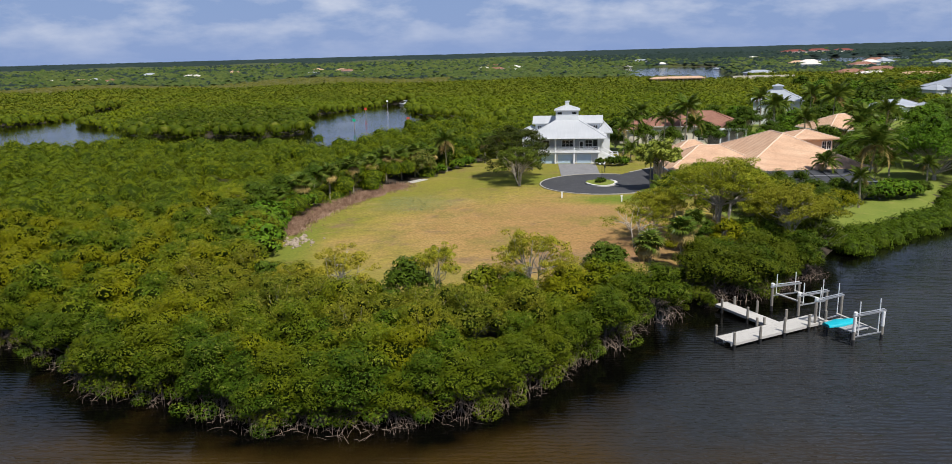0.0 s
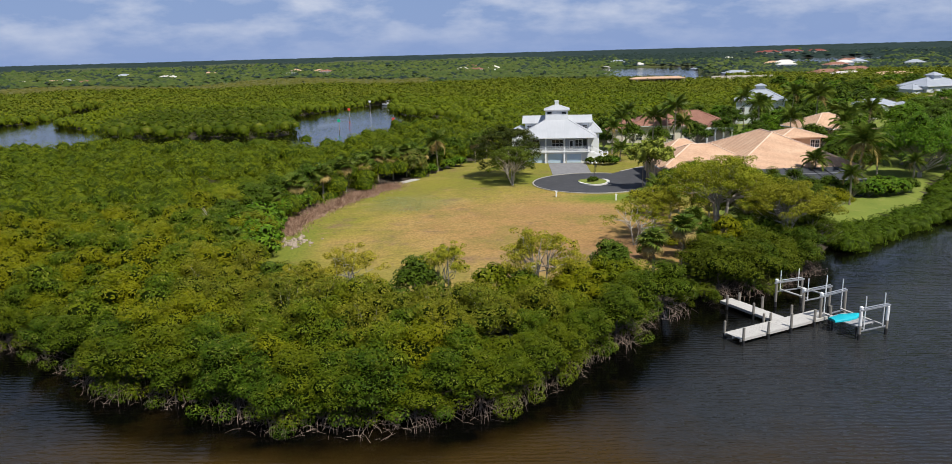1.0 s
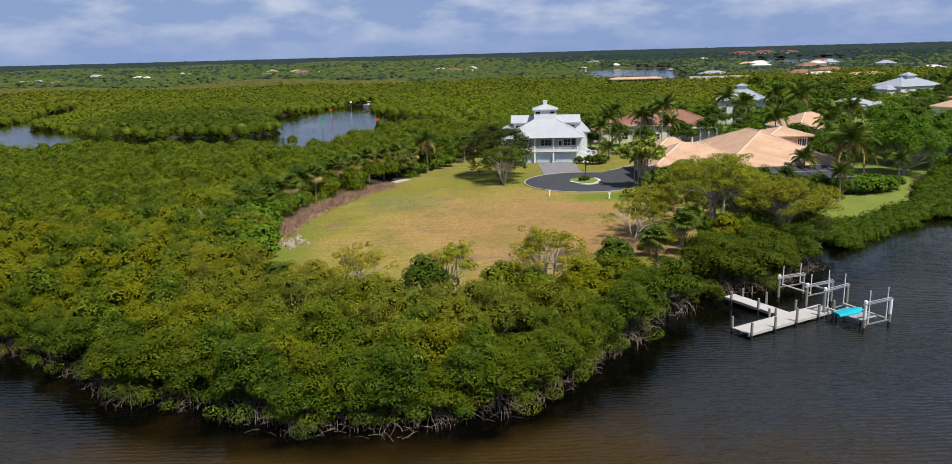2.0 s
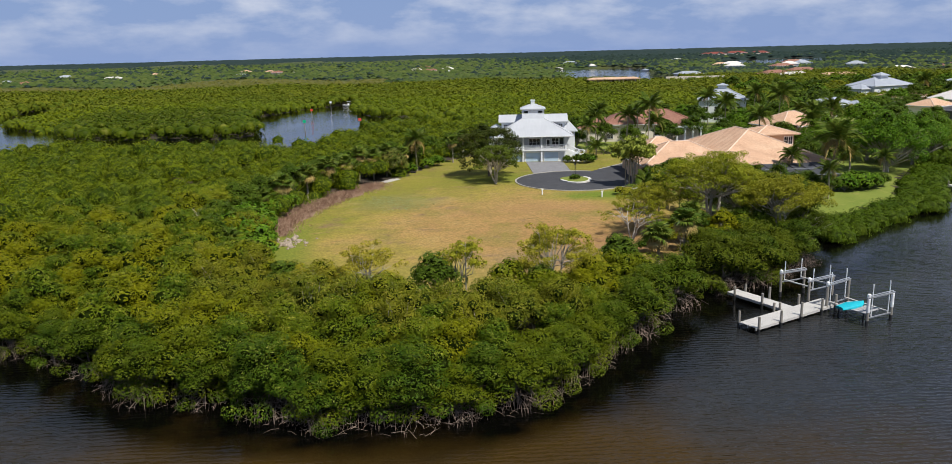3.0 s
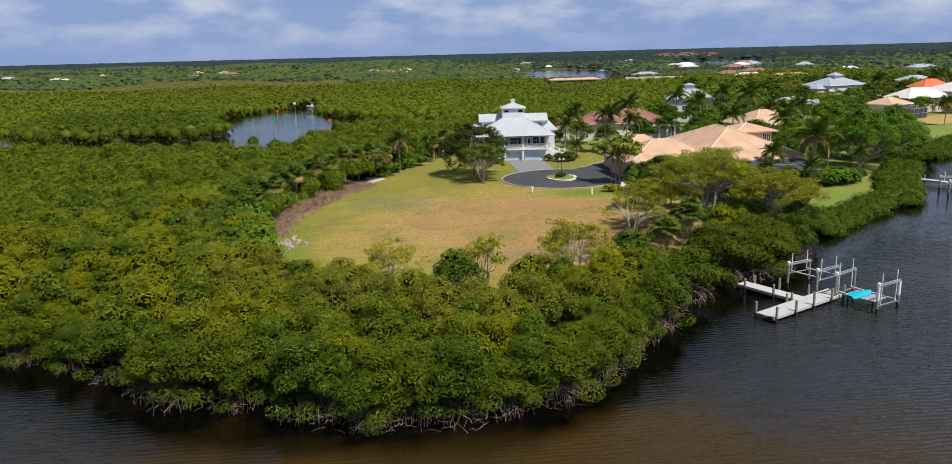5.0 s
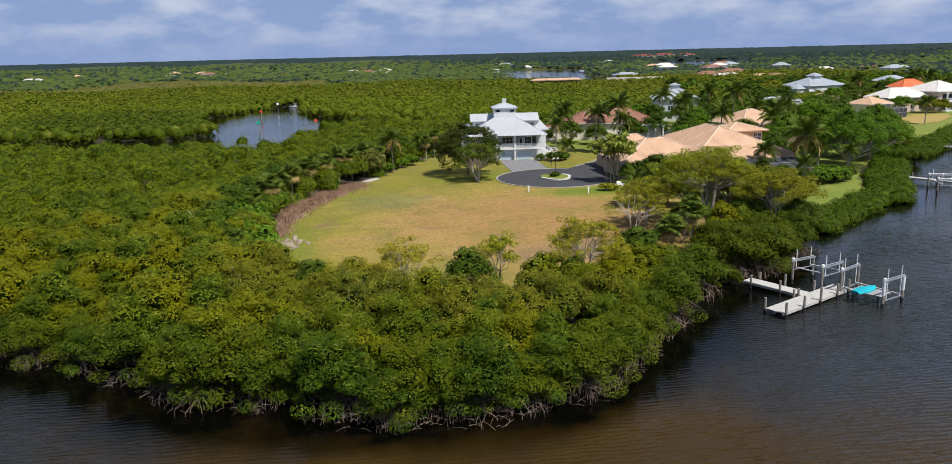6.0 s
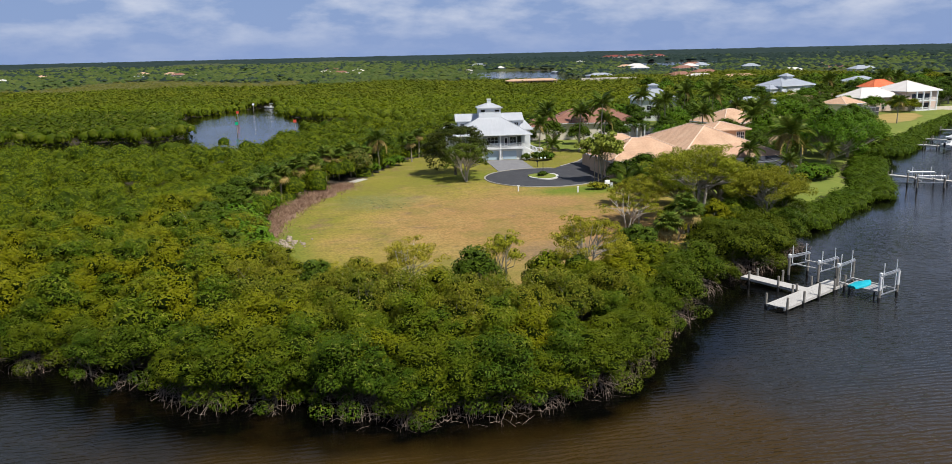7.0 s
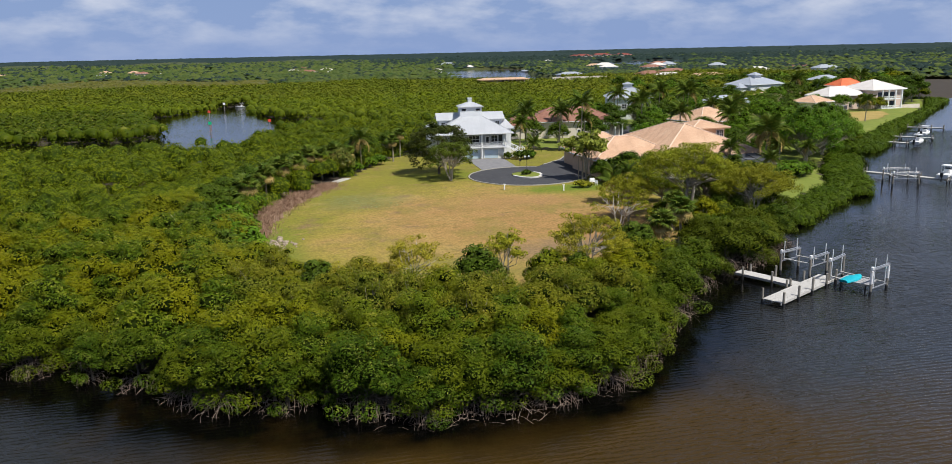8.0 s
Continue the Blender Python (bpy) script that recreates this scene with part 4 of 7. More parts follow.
# the wooded plain out to the horizon
rng = np.random.default_rng(13)
ang = np.radians(np.arange(-46, 62, 0.2))
rad = 600 * 1.015 ** np.arange(0, 141)
A, R = np.meshgrid(ang, rad)
A = A + rng.uniform(-0.4, 0.4, A.shape) * 0.0035
R = R * (1 + rng.uniform(-0.4, 0.4, R.shape) * 0.015)
X, Y = -10 + R * np.sin(A), R * np.cos(A)
wood = smooth01((land(X.ravel(), Y.ravel()) - 2) / 4).reshape(X.shape)
Z = (2.6 + rng.normal(0, 1, X.shape) * (0.5 + 0.6 * smooth01((R - 1500) / 800)) + ripple(X, Y, 60.0) * 0.8 + smooth01((R - 1300) / 900) * 4.5 + smooth01((R - 2400) / 2200) * 13.0) * wood - 2.5 * (1 - wood)
i = np.arange(X.size).reshape(X.shape)
f = np.stack([i[:-1, :-1], i[:-1, 1:], i[1:, 1:], i[1:, :-1]], -1).reshape(-1, 4)
f = f[(wood.ravel()[f] > 0.05).any(1)]
verts = np.stack([X.ravel(), Y.ravel(), Z.ravel()], 1)
far_side = R.ravel()[f[:, 0]] > np.where(A.ravel()[f[:, 0]] > 0.12, 1400, 2700) + 250 * np.sin(A.ravel()[f[:, 0]] * 40)
marsh = ~far_side & (R.ravel()[f[:, 0]] < 840 + 90 * np.sin(A.ravel()[f[:, 0]] * 23)) & (A.ravel()[f[:, 0]] < -0.02)
for half, mat, label in ((marsh, "marsh", "low pale marsh and scrub beyond the swamp"), (~far_side & ~marsh, "far_leaf", "flat green wooded plain beyond the swamp"), (far_side, "hazed_wood", "dark belt of woods reaching to the horizon")):
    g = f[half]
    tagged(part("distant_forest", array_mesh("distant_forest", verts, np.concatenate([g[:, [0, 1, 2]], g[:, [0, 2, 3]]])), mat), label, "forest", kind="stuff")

# every tree of the plain a lumpy crown of its own size and tint
bm = bmesh.new()
bmesh.ops.create_icosphere(bm, subdivisions=1, radius=1.0)
bv, bf = np.array([v.co[:] for v in bm.verts]), np.array([[v.index for v in f.verts] for f in bm.faces])
bm.free()
bf = bf[(bv[bf][:, :, 2] > -0.4).all(1)]


def crown_field(name, x, y, size, top, rng, mat, label):
    jig = 1 + rng.uniform(-0.3, 0.26, (len(x), len(bv), 1))
    cv = bv[None] * jig * size[:, None, None] * np.array([1, 1, 0.85]) + np.column_stack([x, y, top - size * 0.8])[:, None, :]
    cf = bf[None, :, :3] + (np.arange(len(x)) * len(bv))[:, None, None]
    tagged(part(name, array_mesh(name, cv.reshape(-1, 3), cf.reshape(-1, 3)), mat), label, "forest", kind="stuff")


for seed, r0, r1, gap, lift in ((14, 600, 900, 6.2, 0.0), (15, 900, 1420, 8.6, 0.8), (16, 1420, 2300, 13.5, 2.5)):
    rng = np.random.default_rng(seed)
    n = int(radians(100) / 2 * (r1 ** 2 - r0 ** 2) / gap ** 2)
    a = np.radians(rng.uniform(-44, 56, n))
    r = np.sqrt(rng.uniform(r0 ** 2, r1 ** 2, n))
    x, y = -10 + r * np.sin(a), r * np.cos(a)
    ok = (land(x, y) > 4) & ((y > 640) | (x < -430) | (x > 0.75 * y + 20))
    x, y, r, a = x[ok], y[ok], r[ok], a[ok]
    low = (a < -0.02) & (r < 840 + 90 * np.sin(a * 23))
    shore = (r > 700) & (r < 1010) & (x > 0.36 * y) & (x < 0.64 * y)
    kind_of = ripple(x, y, 90.0, 2.0) + rng.normal(0, 0.75, len(x)) + (r > 1420) * np.where(a > 0.12, 1.6, 0.5) + (a > 0.22) * 0.9
    size = rng.uniform(0.7, 1.35, len(x)) * gap * 0.52 * np.where(low, 0.62, 1.0)
    tall = 5.2 + lift + rng.normal(0, 0.8, len(x)) + np.maximum(0, rng.normal(0, 1, len(x)) - 0.7) * 3.0 * (~shore) + ripple(x, y, 60.0) * 0.8
    tall = np.where(low, 3.6 + rng.normal(0, 0.4, len(x)), np.where(shore, np.minimum(tall, 5.5), tall))
    for pick, mat, label in ((low, "marsh", "low pale marsh scrub beyond the swamp"), (~low & (kind_of < 0.9), "far_crown", "leafy trees of the distant plain"), (~low & (kind_of >= 0.9), "hazed_wood", "dark trees of the distant plain with haze blue put into their colour")):
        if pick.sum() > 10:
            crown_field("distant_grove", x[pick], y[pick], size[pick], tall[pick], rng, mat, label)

# ---- road, drive, kerb ----
def outline_sheet(name, pts, z0, z1, mat, label, category):
    g = Geo()
    n = len(pts)
    g.add([(x, y, z0) for x, y in pts] + [(x, y, z1) for x, y in pts], [tuple(range(n, 2 * n))] + [(i, (i + 1) % n, n + (i + 1) % n, n + i) for i in range(n)])
    return tagged(part(name, g, mat), label, category, kind="structure")


CIRCLE = (24.0, 146.2, 12.0)
# the lane leaves the turning circle to the north-east
arc = [(CIRCLE[0] + CIRCLE[2] * math.cos(radians(a)), CIRCLE[1] + CIRCLE[2] * 0.98 * math.sin(radians(a))) for a in range(62, 331, 8)]
lane = [(38.5, 146), (42.5, 156), (56, 176), (84, 214), (110, 240), (104, 246), (78, 219), (49, 182), (38.5, 165), (32, 159)]
road_edge = arc + lane
outline_sheet("road", road_edge, 0.6, 1.10, "asphalt", "dark asphalt turning circle at the end of a lane", "road")


def strip(name, pts, width, z0, z1, mat, label, category, closed=False):
    g = Geo()
    n = len(pts)
    left, right = [], []
    for i, (x, y) in enumerate(pts):
        a = pts[(i - 1) % n] if closed or i > 0 else pts[i]
        b = pts[(i + 1) % n] if closed or i < n - 1 else pts[i]
        dx, dy = b[0] - a[0], b[1] - a[1]
        k = math.hypot(dx, dy) or 1
        left.append((x - dy / k * width / 2, y + dx / k * width / 2))
        right.append((x + dy / k * width / 2, y - dx / k * width / 2))
    m = n if closed else n - 1
    ring = [(*p, z) for q in (left, right) for z in (z0, z1) for p in q]
    idx = lambda s, zz, i: s * 2 * n + zz * n + i % n
    for_faces = []
    for i in range(m):
        for_faces += [(idx(0, 1, i), idx(1, 1, i), idx(1, 1, i + 1), idx(0, 1, i + 1)), (idx(0, 0, i), idx(0, 1, i), idx(0, 1, i + 1), idx(0, 0, i + 1)), (idx(1, 1, i), idx(1, 0, i), idx(1, 0, i + 1), idx(1, 1, i + 1))]
    g.add(ring, for_faces)
    return tagged(part(name, g, mat), label, category, kind="structure")


strip("kerb", arc + [(38.5, 146)], 0.28, 0.8, 1.2, "concrete", "pale concrete kerb round the turning circle", "kerb")
strip("kerb", [(32, 159), (38.5, 165), (49, 182), (78, 219)], 0.28, 0.8, 1.2, "concrete", "pale concrete kerb along the lane", "kerb")
outline_sheet("driveway", [(17.2, 156.2), (21, 157.9), (25.6, 158.0), (26.9, 172.6), (18.4, 173.9)], 0.6, 1.14, "paver", "grey paved driveway to the garage", "driveway")

ISLAND = [(24.0 + 2.9 * math.cos(radians(a)) + 0.25 * math.sin(radians(2 * a)), 146.4 + 3.7 * math.sin(radians(a))) for a in range(0, 360, 15)]
outline_sheet("planting_island", ISLAND, 0.8, 1.28, "yard", "grassed island in the turning circle", "island")
strip("island_kerb", [ISLAND[k % 24] for k in range(12, 28)], 0.55, 0.8, 1.32, "kerb_white", "white-painted kerb along the front of the planted island", "kerb")


# ---- dock with two lifts ----
DOCK = pose(21.95, 64.6, 0.0, 0, 0, 25.5)      # x along the dock, from its free end
dock = thing("dock", "weathered grey timber dock on round piles", "dock", DOCK)
plank_main = Geo().box(-0.0715, -0.98, 0.60, 0.0715, 0.98, 0.65).mesh("plank")
plank_walk = Geo().box(-0.8, -0.0715, 0.60, 0.8, 0.0715, 0.65).mesh("plank")
plank_main.materials.append(M["timber"])
plank_walk.materials.append(M["timber"])
for i in range(83):
    part("plank", plank_main, None, dock, at=pose(0.05 + i * 0.148, 0, 0.004 * ((i * 7) % 3), 0, 0, 0))
for i in range(47):
    part("plank", plank_walk, None, dock, at=pose(7.1, 1.06 + i * 0.148, 0.004 * ((i * 5) % 3)))
for y in (-0.92, 0, 0.92):
    part("stringer", Geo().box(-0.05, y - 0.05, 0.36, 12.3, y + 0.05, 0.595), "timber", dock)
for x in (6.4, 7.8):
    part("stringer", Geo().box(x - 0.05, 1.0, 0.36, x + 0.05, 8.0, 0.595), "timber", dock)
part("fascia_board", Geo().box(-0.06, -1.04, 0.38, 12.3, -0.985, 0.63), "timber", dock)


def pile(parent, x, y, top, r=0.13, white=0.0, lean=0.0):
    p = part("piling", Geo().tube([(0, 0, 0.55), (lean * 0.6, 0, top * 0.7), (lean, 0, top)], [r, r * 0.97, r * 0.93], 9), "pile", parent, at=pose(x, y, 0))
    part("wet_foot", Geo().tube([(0, 0, -1.4), (0, 0, 0.56)], [r * 1.08, r * 1.05], 9), "pile_wet", p, "black barnacled foot")
    if white:
        part("white_sleeve", Geo().tube([(lean * 0.6, 0, top - white), (lean, 0, top + 0.03)], [r * 1.12, r * 1.12], 10), "pvc", p, "white plastic sleeve")
    return p


for x, y, top in ((0.1, 1.12, 1.7), (0.15, -1.15, 1.75), (3.3, -1.15, 1.75), (6.3, -1.15, 2.0), (9.5, -1.15, 1.75), (9.0, 1.15, 1.65), (6.25, 3.4, 1.7), (8.0, 3.9, 1.9), (6.3, 1.3, 1.3), (5.2, 1.15, 1.5), (11.7, -1.15, 1.75), (6.25, 6.9, 1.5), (7.95, 6.9, 1.5)):
    pile(dock, x, y, top)


def boat_lift(name, label, a, b, c, d, top, cradle, guide_h):
    """Four piles; a beam on each pair; a cradle hung between; four guide poles. Corners a b (one beam) and c d (the other)."""
    lift = thing(name, label, "boat lift", pose(a[0], a[1], 0), "boat lifts at the dock")
    o = Vector((a[0], a[1], 0))
    q = [Vector((p[0], p[1], 0)) - o for p in (a, b, c, d)]
    for p in q:
        pile(lift, p.x, p.y, top, 0.14, 1.35 if name == "boat_lift_white" and p in q[:2] else 0.0)
    for s, e in ((q[0], q[1]), (q[2], q[3])):
        way = (e - s).normalized()
        part("top_beam", Geo().bar(s - way * 0.25 + Vector((0, 0, top + 0.12)), e + way * 0.25 + Vector((0, 0, top + 0.12)), 0.13, 0.15), "galv", lift)
        g = Geo()
        g.tube([(s.x, s.y, top + 0.17), (s.x, s.y, top + 0.22), (s.x, s.y, top + 0.46), (s.x, s.y, top + 0.52)], [0.13, 0.17, 0.17, 0.1], 10)
        part("drive_motor", g, "pvc", lift, "white motor housing")
        part("drive_shaft", Geo().tube([s + Vector((0, 0, top + 0.32)), e + Vector((0, 0, top + 0.32))], 0.05, 6), "galv", lift)
        for p in (s + way * 0.3, e - way * 0.3):
            part("cable", Geo().tube([p + Vector((0, 0, top + 0.1)), p + Vector((0, 0, cradle))], 0.018, 4), "black", lift)
    mid = [(q[0] * 0.85 + q[1] * 0.15), (q[0] * 0.15 + q[1] * 0.85), (q[2] * 0.85 + q[3] * 0.15), (q[2] * 0.15 + q[3] * 0.85)]
    up = Vector((0, 0, cradle))
    part("cradle_beam", Geo().bar(q[0] + up, q[1] + up, 0.09, 0.11), "galv", lift)
    part("cradle_beam", Geo().bar(q[2] + up, q[3] + up, 0.09, 0.11), "galv", lift)
    part("bunk_board", Geo().bar(mid[0] + up + Vector((0, 0, 0.2)), mid[2] + up + Vector((0, 0, 0.2)), 0.2, 0.1), "timber", lift)
    part("bunk_board", Geo().bar(mid[1] + up + Vector((0, 0, 0.2)), mid[3] + up + Vector((0, 0, 0.2)), 0.2, 0.1), "timber", lift)
    for p in mid:
        part("guide_pole", Geo().tube([p + Vector((0, 0, cradle)), p + Vector((0, 0, guide_h))], 0.048, 8), "pvc", lift, "white plastic guide pole")
    return lift


boat_lift("boat_lift", "empty grey boat lift with white guide poles", (31.2, 70.6), (34.5, 71.9), (29.8, 73.8), (32.9, 74.7), 2.5, 1.65, 3.9)
boat_lift("boat_lift_white", "boat lift with white-sleeved piles beside the dock", (33.5, 64.1), (36.7, 65.3), (31.9, 68.4), (35.1, 70.0), 2.7, 0.8, 4.1)

# low float stage with a covered craft
stage = thing("lift_platform", "grey slatted platform of the boat lift", "platform", pose(34.0, 66.6, 0, 0, 0, 25))
for i in range(12):
    part("slat", Geo().box(-1.15, -1.55 + i * 0.26, 1.02, 1.15, -1.34 + i * 0.26, 1.07), "grey_slat", stage)
for x in (-0.9, 0.9):
    part("bearer", Geo().box(x - 0.06, -1.6, 0.88, x + 0.06, 1.6, 1.015), "galv", stage)
part("carrier_post", Geo().tube([(-0.9, -1.3, -1.0), (-0.9, -1.3, 0.9)], 0.09, 8), "pile_wet", stage)
part("carrier_post", Geo().tube([(-0.9, 1.3, -1.0), (-0.9, 1.3, 0.9)], 0.09, 8), "pile_wet", stage)


def covered_craft():
    """A small craft under a taut cover: boat-shaped, with a raised saddle and a soft hem."""
    g = Geo()
    rows, ring = 13, 12
    verts = []
    for i in range(rows):
        u = i / (rows - 1)
        half = 0.66 * (math.sin(math.pi * min(1, u * 0.86 + 0.14)) ** 0.5) * (1 - 0.25 * max(0, u - 0.8) / 0.2) + 0.03
        hgt = 0.26 + 0.10 * math.exp(-((u - 0.45) / 0.17) ** 2) + 0.03 * math.exp(-((u - 0.85) / 0.1) ** 2)
        for k in range(ring + 1):
            a = math.pi * k / ring
            drop = 0.02 * math.sin(k * 2.1 + i)
            verts.append((-1.75 + 3.5 * u, -math.cos(a) * half * (1 + 0.05 * math.sin(i * 1.7 + k)), hgt * math.sin(a) ** 0.6 + drop))
    faces = [(i * (ring + 1) + k, i * (ring + 1) + k + 1, (i + 1) * (ring + 1) + k + 1, (i + 1) * (ring + 1) + k) for i in range(rows - 1) for k in range(ring)]
    faces += [tuple(range(ring + 1)), tuple((rows - 1) * (ring + 1) + k for k in range(ring, -1, -1))]
    return g.add(verts, faces)


craft = thing("covered_watercraft", "small watercraft under a bright turquoise cover on the lift platform", "watercraft", pose(33.6, 66.9, 1.07, 0, 0, 20))
part("cover", covered_craft(), "teal", craft, smooth=True)
part("hem", Geo().box(-1.5, -0.5, 0.0, 1.3, 0.5, 0.03), "black", craft, "dark underside")

# ---- houses ----
def window(parent, x, y, z, w, h, face=-1, side=False, bars=1):
    """A framed window on a wall facing -y (or +-x with side): frame, pane, glazing bars."""
    at = pose(x, y, z, 0, 0, (90 if face > 0 else -90) if side else 0)
    g = Geo()
    t = 0.09
    g.box(-w / 2 - t, -0.07, -t, w / 2 + t, 0.05, 0).box(-w / 2 - t, -0.07, h, w / 2 + t, 0.05, h + t)
    g.box(-w / 2 - t, -0.07, 0, -w / 2, 0.05, h).box(w / 2, -0.07, 0, w / 2 + t, 0.05, h)
    win = part("window", g, "white_paint", parent, at=at)
    part("pane", Geo().box(-w / 2, -0.02, 0, w / 2, 0.02, h), "glass", win, "dark glass")
    for i in range(bars):
        bx = -w / 2 + w * (i + 1) / (bars + 1)
        part("glazing_bar", Geo().box(bx - 0.03, -0.055, 0, bx + 0.03, -0.021, h), "white_paint", win)
    part("glazing_bar", Geo().box(-w / 2, -0.05, h * 0.5 - 0.025, w / 2, -0.021, h * 0.5 + 0.025), "white_paint", win)
    return win


def ridge_caps(roof, mat, lines, r=0.13):
    for a, b in lines:
        part("ridge_cap", Geo().tube([a, b], r, 6), mat, roof)


def hip_lines(x0, y0, x1, y1, z0, z1, thick=0.22):
    w, d = x1 - x0, y1 - y0
    k = min(w, d) / 2
    if w >= d:
        a, b = (x0 + k, (y0 + y1) / 2, z1), (x1 - k, (y0 + y1) / 2, z1)
        return [(a, b), ((x0, y0, z0 + thick), a), ((x0, y1, z0 + thick), a), ((x1, y0, z0 + thick), b), ((x1, y1, z0 + thick), b)]
    a, b = ((x0 + x1) / 2, y0 + k, z1), ((x0 + x1) / 2, y1 - k, z1)
    return [(a, b), ((x0, y0, z0 + thick), a), ((x1, y0, z0 + thick), a), ((x0, y1, z0 + thick), b), ((x1, y1, z0 + thick), b)]


def hip_block(house, x0, y0, x1, y1, base, eave, peak, over, wall, roofm, caps=True, name="roof"):
    part("wall", Geo().box(x0, y0, base, x1, y1, eave + 0.05), wall, house)
    rect = (x0 - over, y0 - over, x1 + over, y1 + over)
    roof = part(name, Geo().hip(*rect, eave, peak), roofm, house)
    if caps:
        ridge_caps(roof, "peach_cap" if roofm == "peach_tile" else roofm, hip_lines(*rect, eave, peak))
    g = Geo()
    for a, b in (((rect[0], rect[1]), (rect[2], rect[1])), ((rect[2], rect[1]), (rect[2], rect[3])), ((rect[2], rect[3]), (rect[0], rect[3])), ((rect[0], rect[3]), (rect[0], rect[1]))):
        g.bar((*a, eave + 0.1), (*b, eave + 0.1), 0.12, 0.2)
    part("eave_board", g, "white_paint", roof)
    return roof


def white_house():
    """Raised two-storey house: garage below, porch and hip roof above, lantern cupola on top."""
    h = thing("white_house", "white raised house with a pale metal hip roof and cupola", "house", pose(22.1, 173.5, 1.02, 0, 0, -8))
    c = -1.8
    part("wall", Geo().box(-9.0, 0.8, 0, 5.4, 16, 2.72), "white_wall", h, "ground-floor wall")
    part("wall", Geo().box(-9.0, 2.4, 2.96, 5.4, 16, 5.95), "porch_shade_wall", h, "upper wall behind the porch with shade painted into its grey")
    deck = part("porch_deck", Geo().box(-9.5, -0.15, 2.74, 5.85, 2.39, 2.94), "white_paint", h)
    part("floor_band", Geo().box(-9.3, 2.3, 2.73, 5.5, 16.05, 2.955), "white_paint", h)
    part("deck_edge", Geo().box(-9.55, -0.22, 2.62, 5.9, -0.151, 2.96), "white_paint", deck)
    for x in (-9.2, -4.3, 0.0, 5.6):
        post = part("porch_post", Geo().box(x - 0.16, -0.1, 0, x + 0.16, 0.22, 5.9), "white_paint", h)
        part("post_cap", Geo().box(x - 0.22, -0.16, 5.62, x + 0.22, 0.28, 5.8), "white_paint", post)
    for x0, x1 in ((-9.0, -4.46), (-4.14, -0.16), (0.16, 5.44)):
        rail = part("railing", Geo().box(x0, 0.0, 3.95, x1, 0.12, 4.05).box(x0, 0.03, 3.08, x1, 0.09, 3.16), "white_paint", h)
        n = int((x1 - x0) / 0.16)
        for i in range(n):
            bx = x0 + (i + 0.5) * (x1 - x0) / n
            part("baluster", Geo().box(bx - 0.028, 0.035, 3.16, bx + 0.028, 0.085, 3.95), "white_paint", rail)
    # garage doors, a step back under the porch
    for x0, x1 in ((-8.6, -4.6), (-3.75, -0.35), (0.65, 3.9)):
        d = part("garage_door", Geo().box(x0, 0.7, 0.02, x1, 0.79, 2.15), "blue_door", h, "pale blue sectional garage door")
        for k in range(4):
            part("door_panel", Geo().box(x0 + 0.06, 0.66, 0.08 + k * 0.52, x1 - 0.06, 0.699, 0.52 + k * 0.52), "blue_door", d)
        part("door_trim", Geo().box(x0 - 0.14, 0.64, 0, x0 - 0.004, 0.79, 2.29).box(x1 + 0.004, 0.64, 0, x1 + 0.14, 0.79, 2.29).box(x0 - 0.14, 0.64, 2.155, x1 + 0.14, 0.79, 2.32), "white_paint", d)
    for x, w, bars in ((-6.6, 1.6, 1), (-1.6, 2.5, 2), (3.3, 1.5, 1)):
        window(h, x, 2.35, 3.6, w, 1.65, bars=bars)
    door = part("front_door", Geo().box(1.15, 2.32, 2.97, 2.1, 2.4, 5.1), "white_paint", h)
    part("door_glass", Geo().box(1.3, 2.29, 3.4, 1.95, 2.319, 4.95), "glass", door, "dark glass")
    opening = part("side_opening", Geo().box(4.35, 2.33, 2.97, 5.2, 2.4, 5.3), "glass", h, "dark glazed side door")
    # main roof
    roof = part("roof", Geo().hip(c - 9.3, -0.9, c + 9.3, 17.0, 5.9, 10.95, 9.0), "white_roof", h)
    ridge_caps(roof, "white_roof", hip_lines(c - 9.3, -0.9, c + 9.3, 17.0, 5.9, 10.95), 0.09)
    g = Geo()
    for i in range(36):
        u = -9.1 + i * 0.52
        top = min(1.0, 1 - abs(u) / 9.3)
        g.bar((c + u, -0.88, 6.15), (c + u, -0.88 + 8.9 * top, 6.15 + 4.83 * top), 0.03, 0.016)
    tagged(part("roof_seam", g, "white_roof", roof), kind="stuff")
    part("gutter", Geo().bar((c - 9.3, -0.95, 6.02), (c + 9.3, -0.95, 6.02), 0.12, 0.16), "white_paint", roof)
    # cross wing with a low gable roof to both sides of the hip
    part("wing_wall", Geo().box(c - 7.6, 8.0, 5.9, c + 7.8, 13.4, 8.75), "white_wall", h)
    part("wing_roof", Geo().gable(c - 8.3, 7.2, c + 8.5, 14.2, 8.6, 10.15), "white_roof", h)
    for x in (-8.4, 4.9):
        window(h, x, 7.95, 7.3, 0.9, 0.8)
    # low side wings
    part("side_wall", Geo().box(5.35, 7.5, 0, 8.3, 15.5, 6.3), "white_wall", h)
    part("side_roof", Geo().hip(4.8, 6.9, 9.0, 16.1, 6.25, 8.7, 1.0), "white_roof", h)
    part("side_wall", Geo().box(-12.4, 5.5, 0, -9.05, 13.0, 6.6), "white_wall", h)
    part("side_roof", Geo().hip(-13.0, 4.9, -8.5, 13.6, 6.55, 8.0, 1.6), "white_roof", h)
    # cupola
    cup = part("cupola", Geo().box(c - 2.65, 5.6, 8.2, c + 2.65, 10.6, 11.85), "white_wall", h)
    part("cupola_roof", Geo().hip(c - 3.05, 5.2, c + 3.05, 11.0, 11.8, 13.05, 2.5), "white_roof", cup)
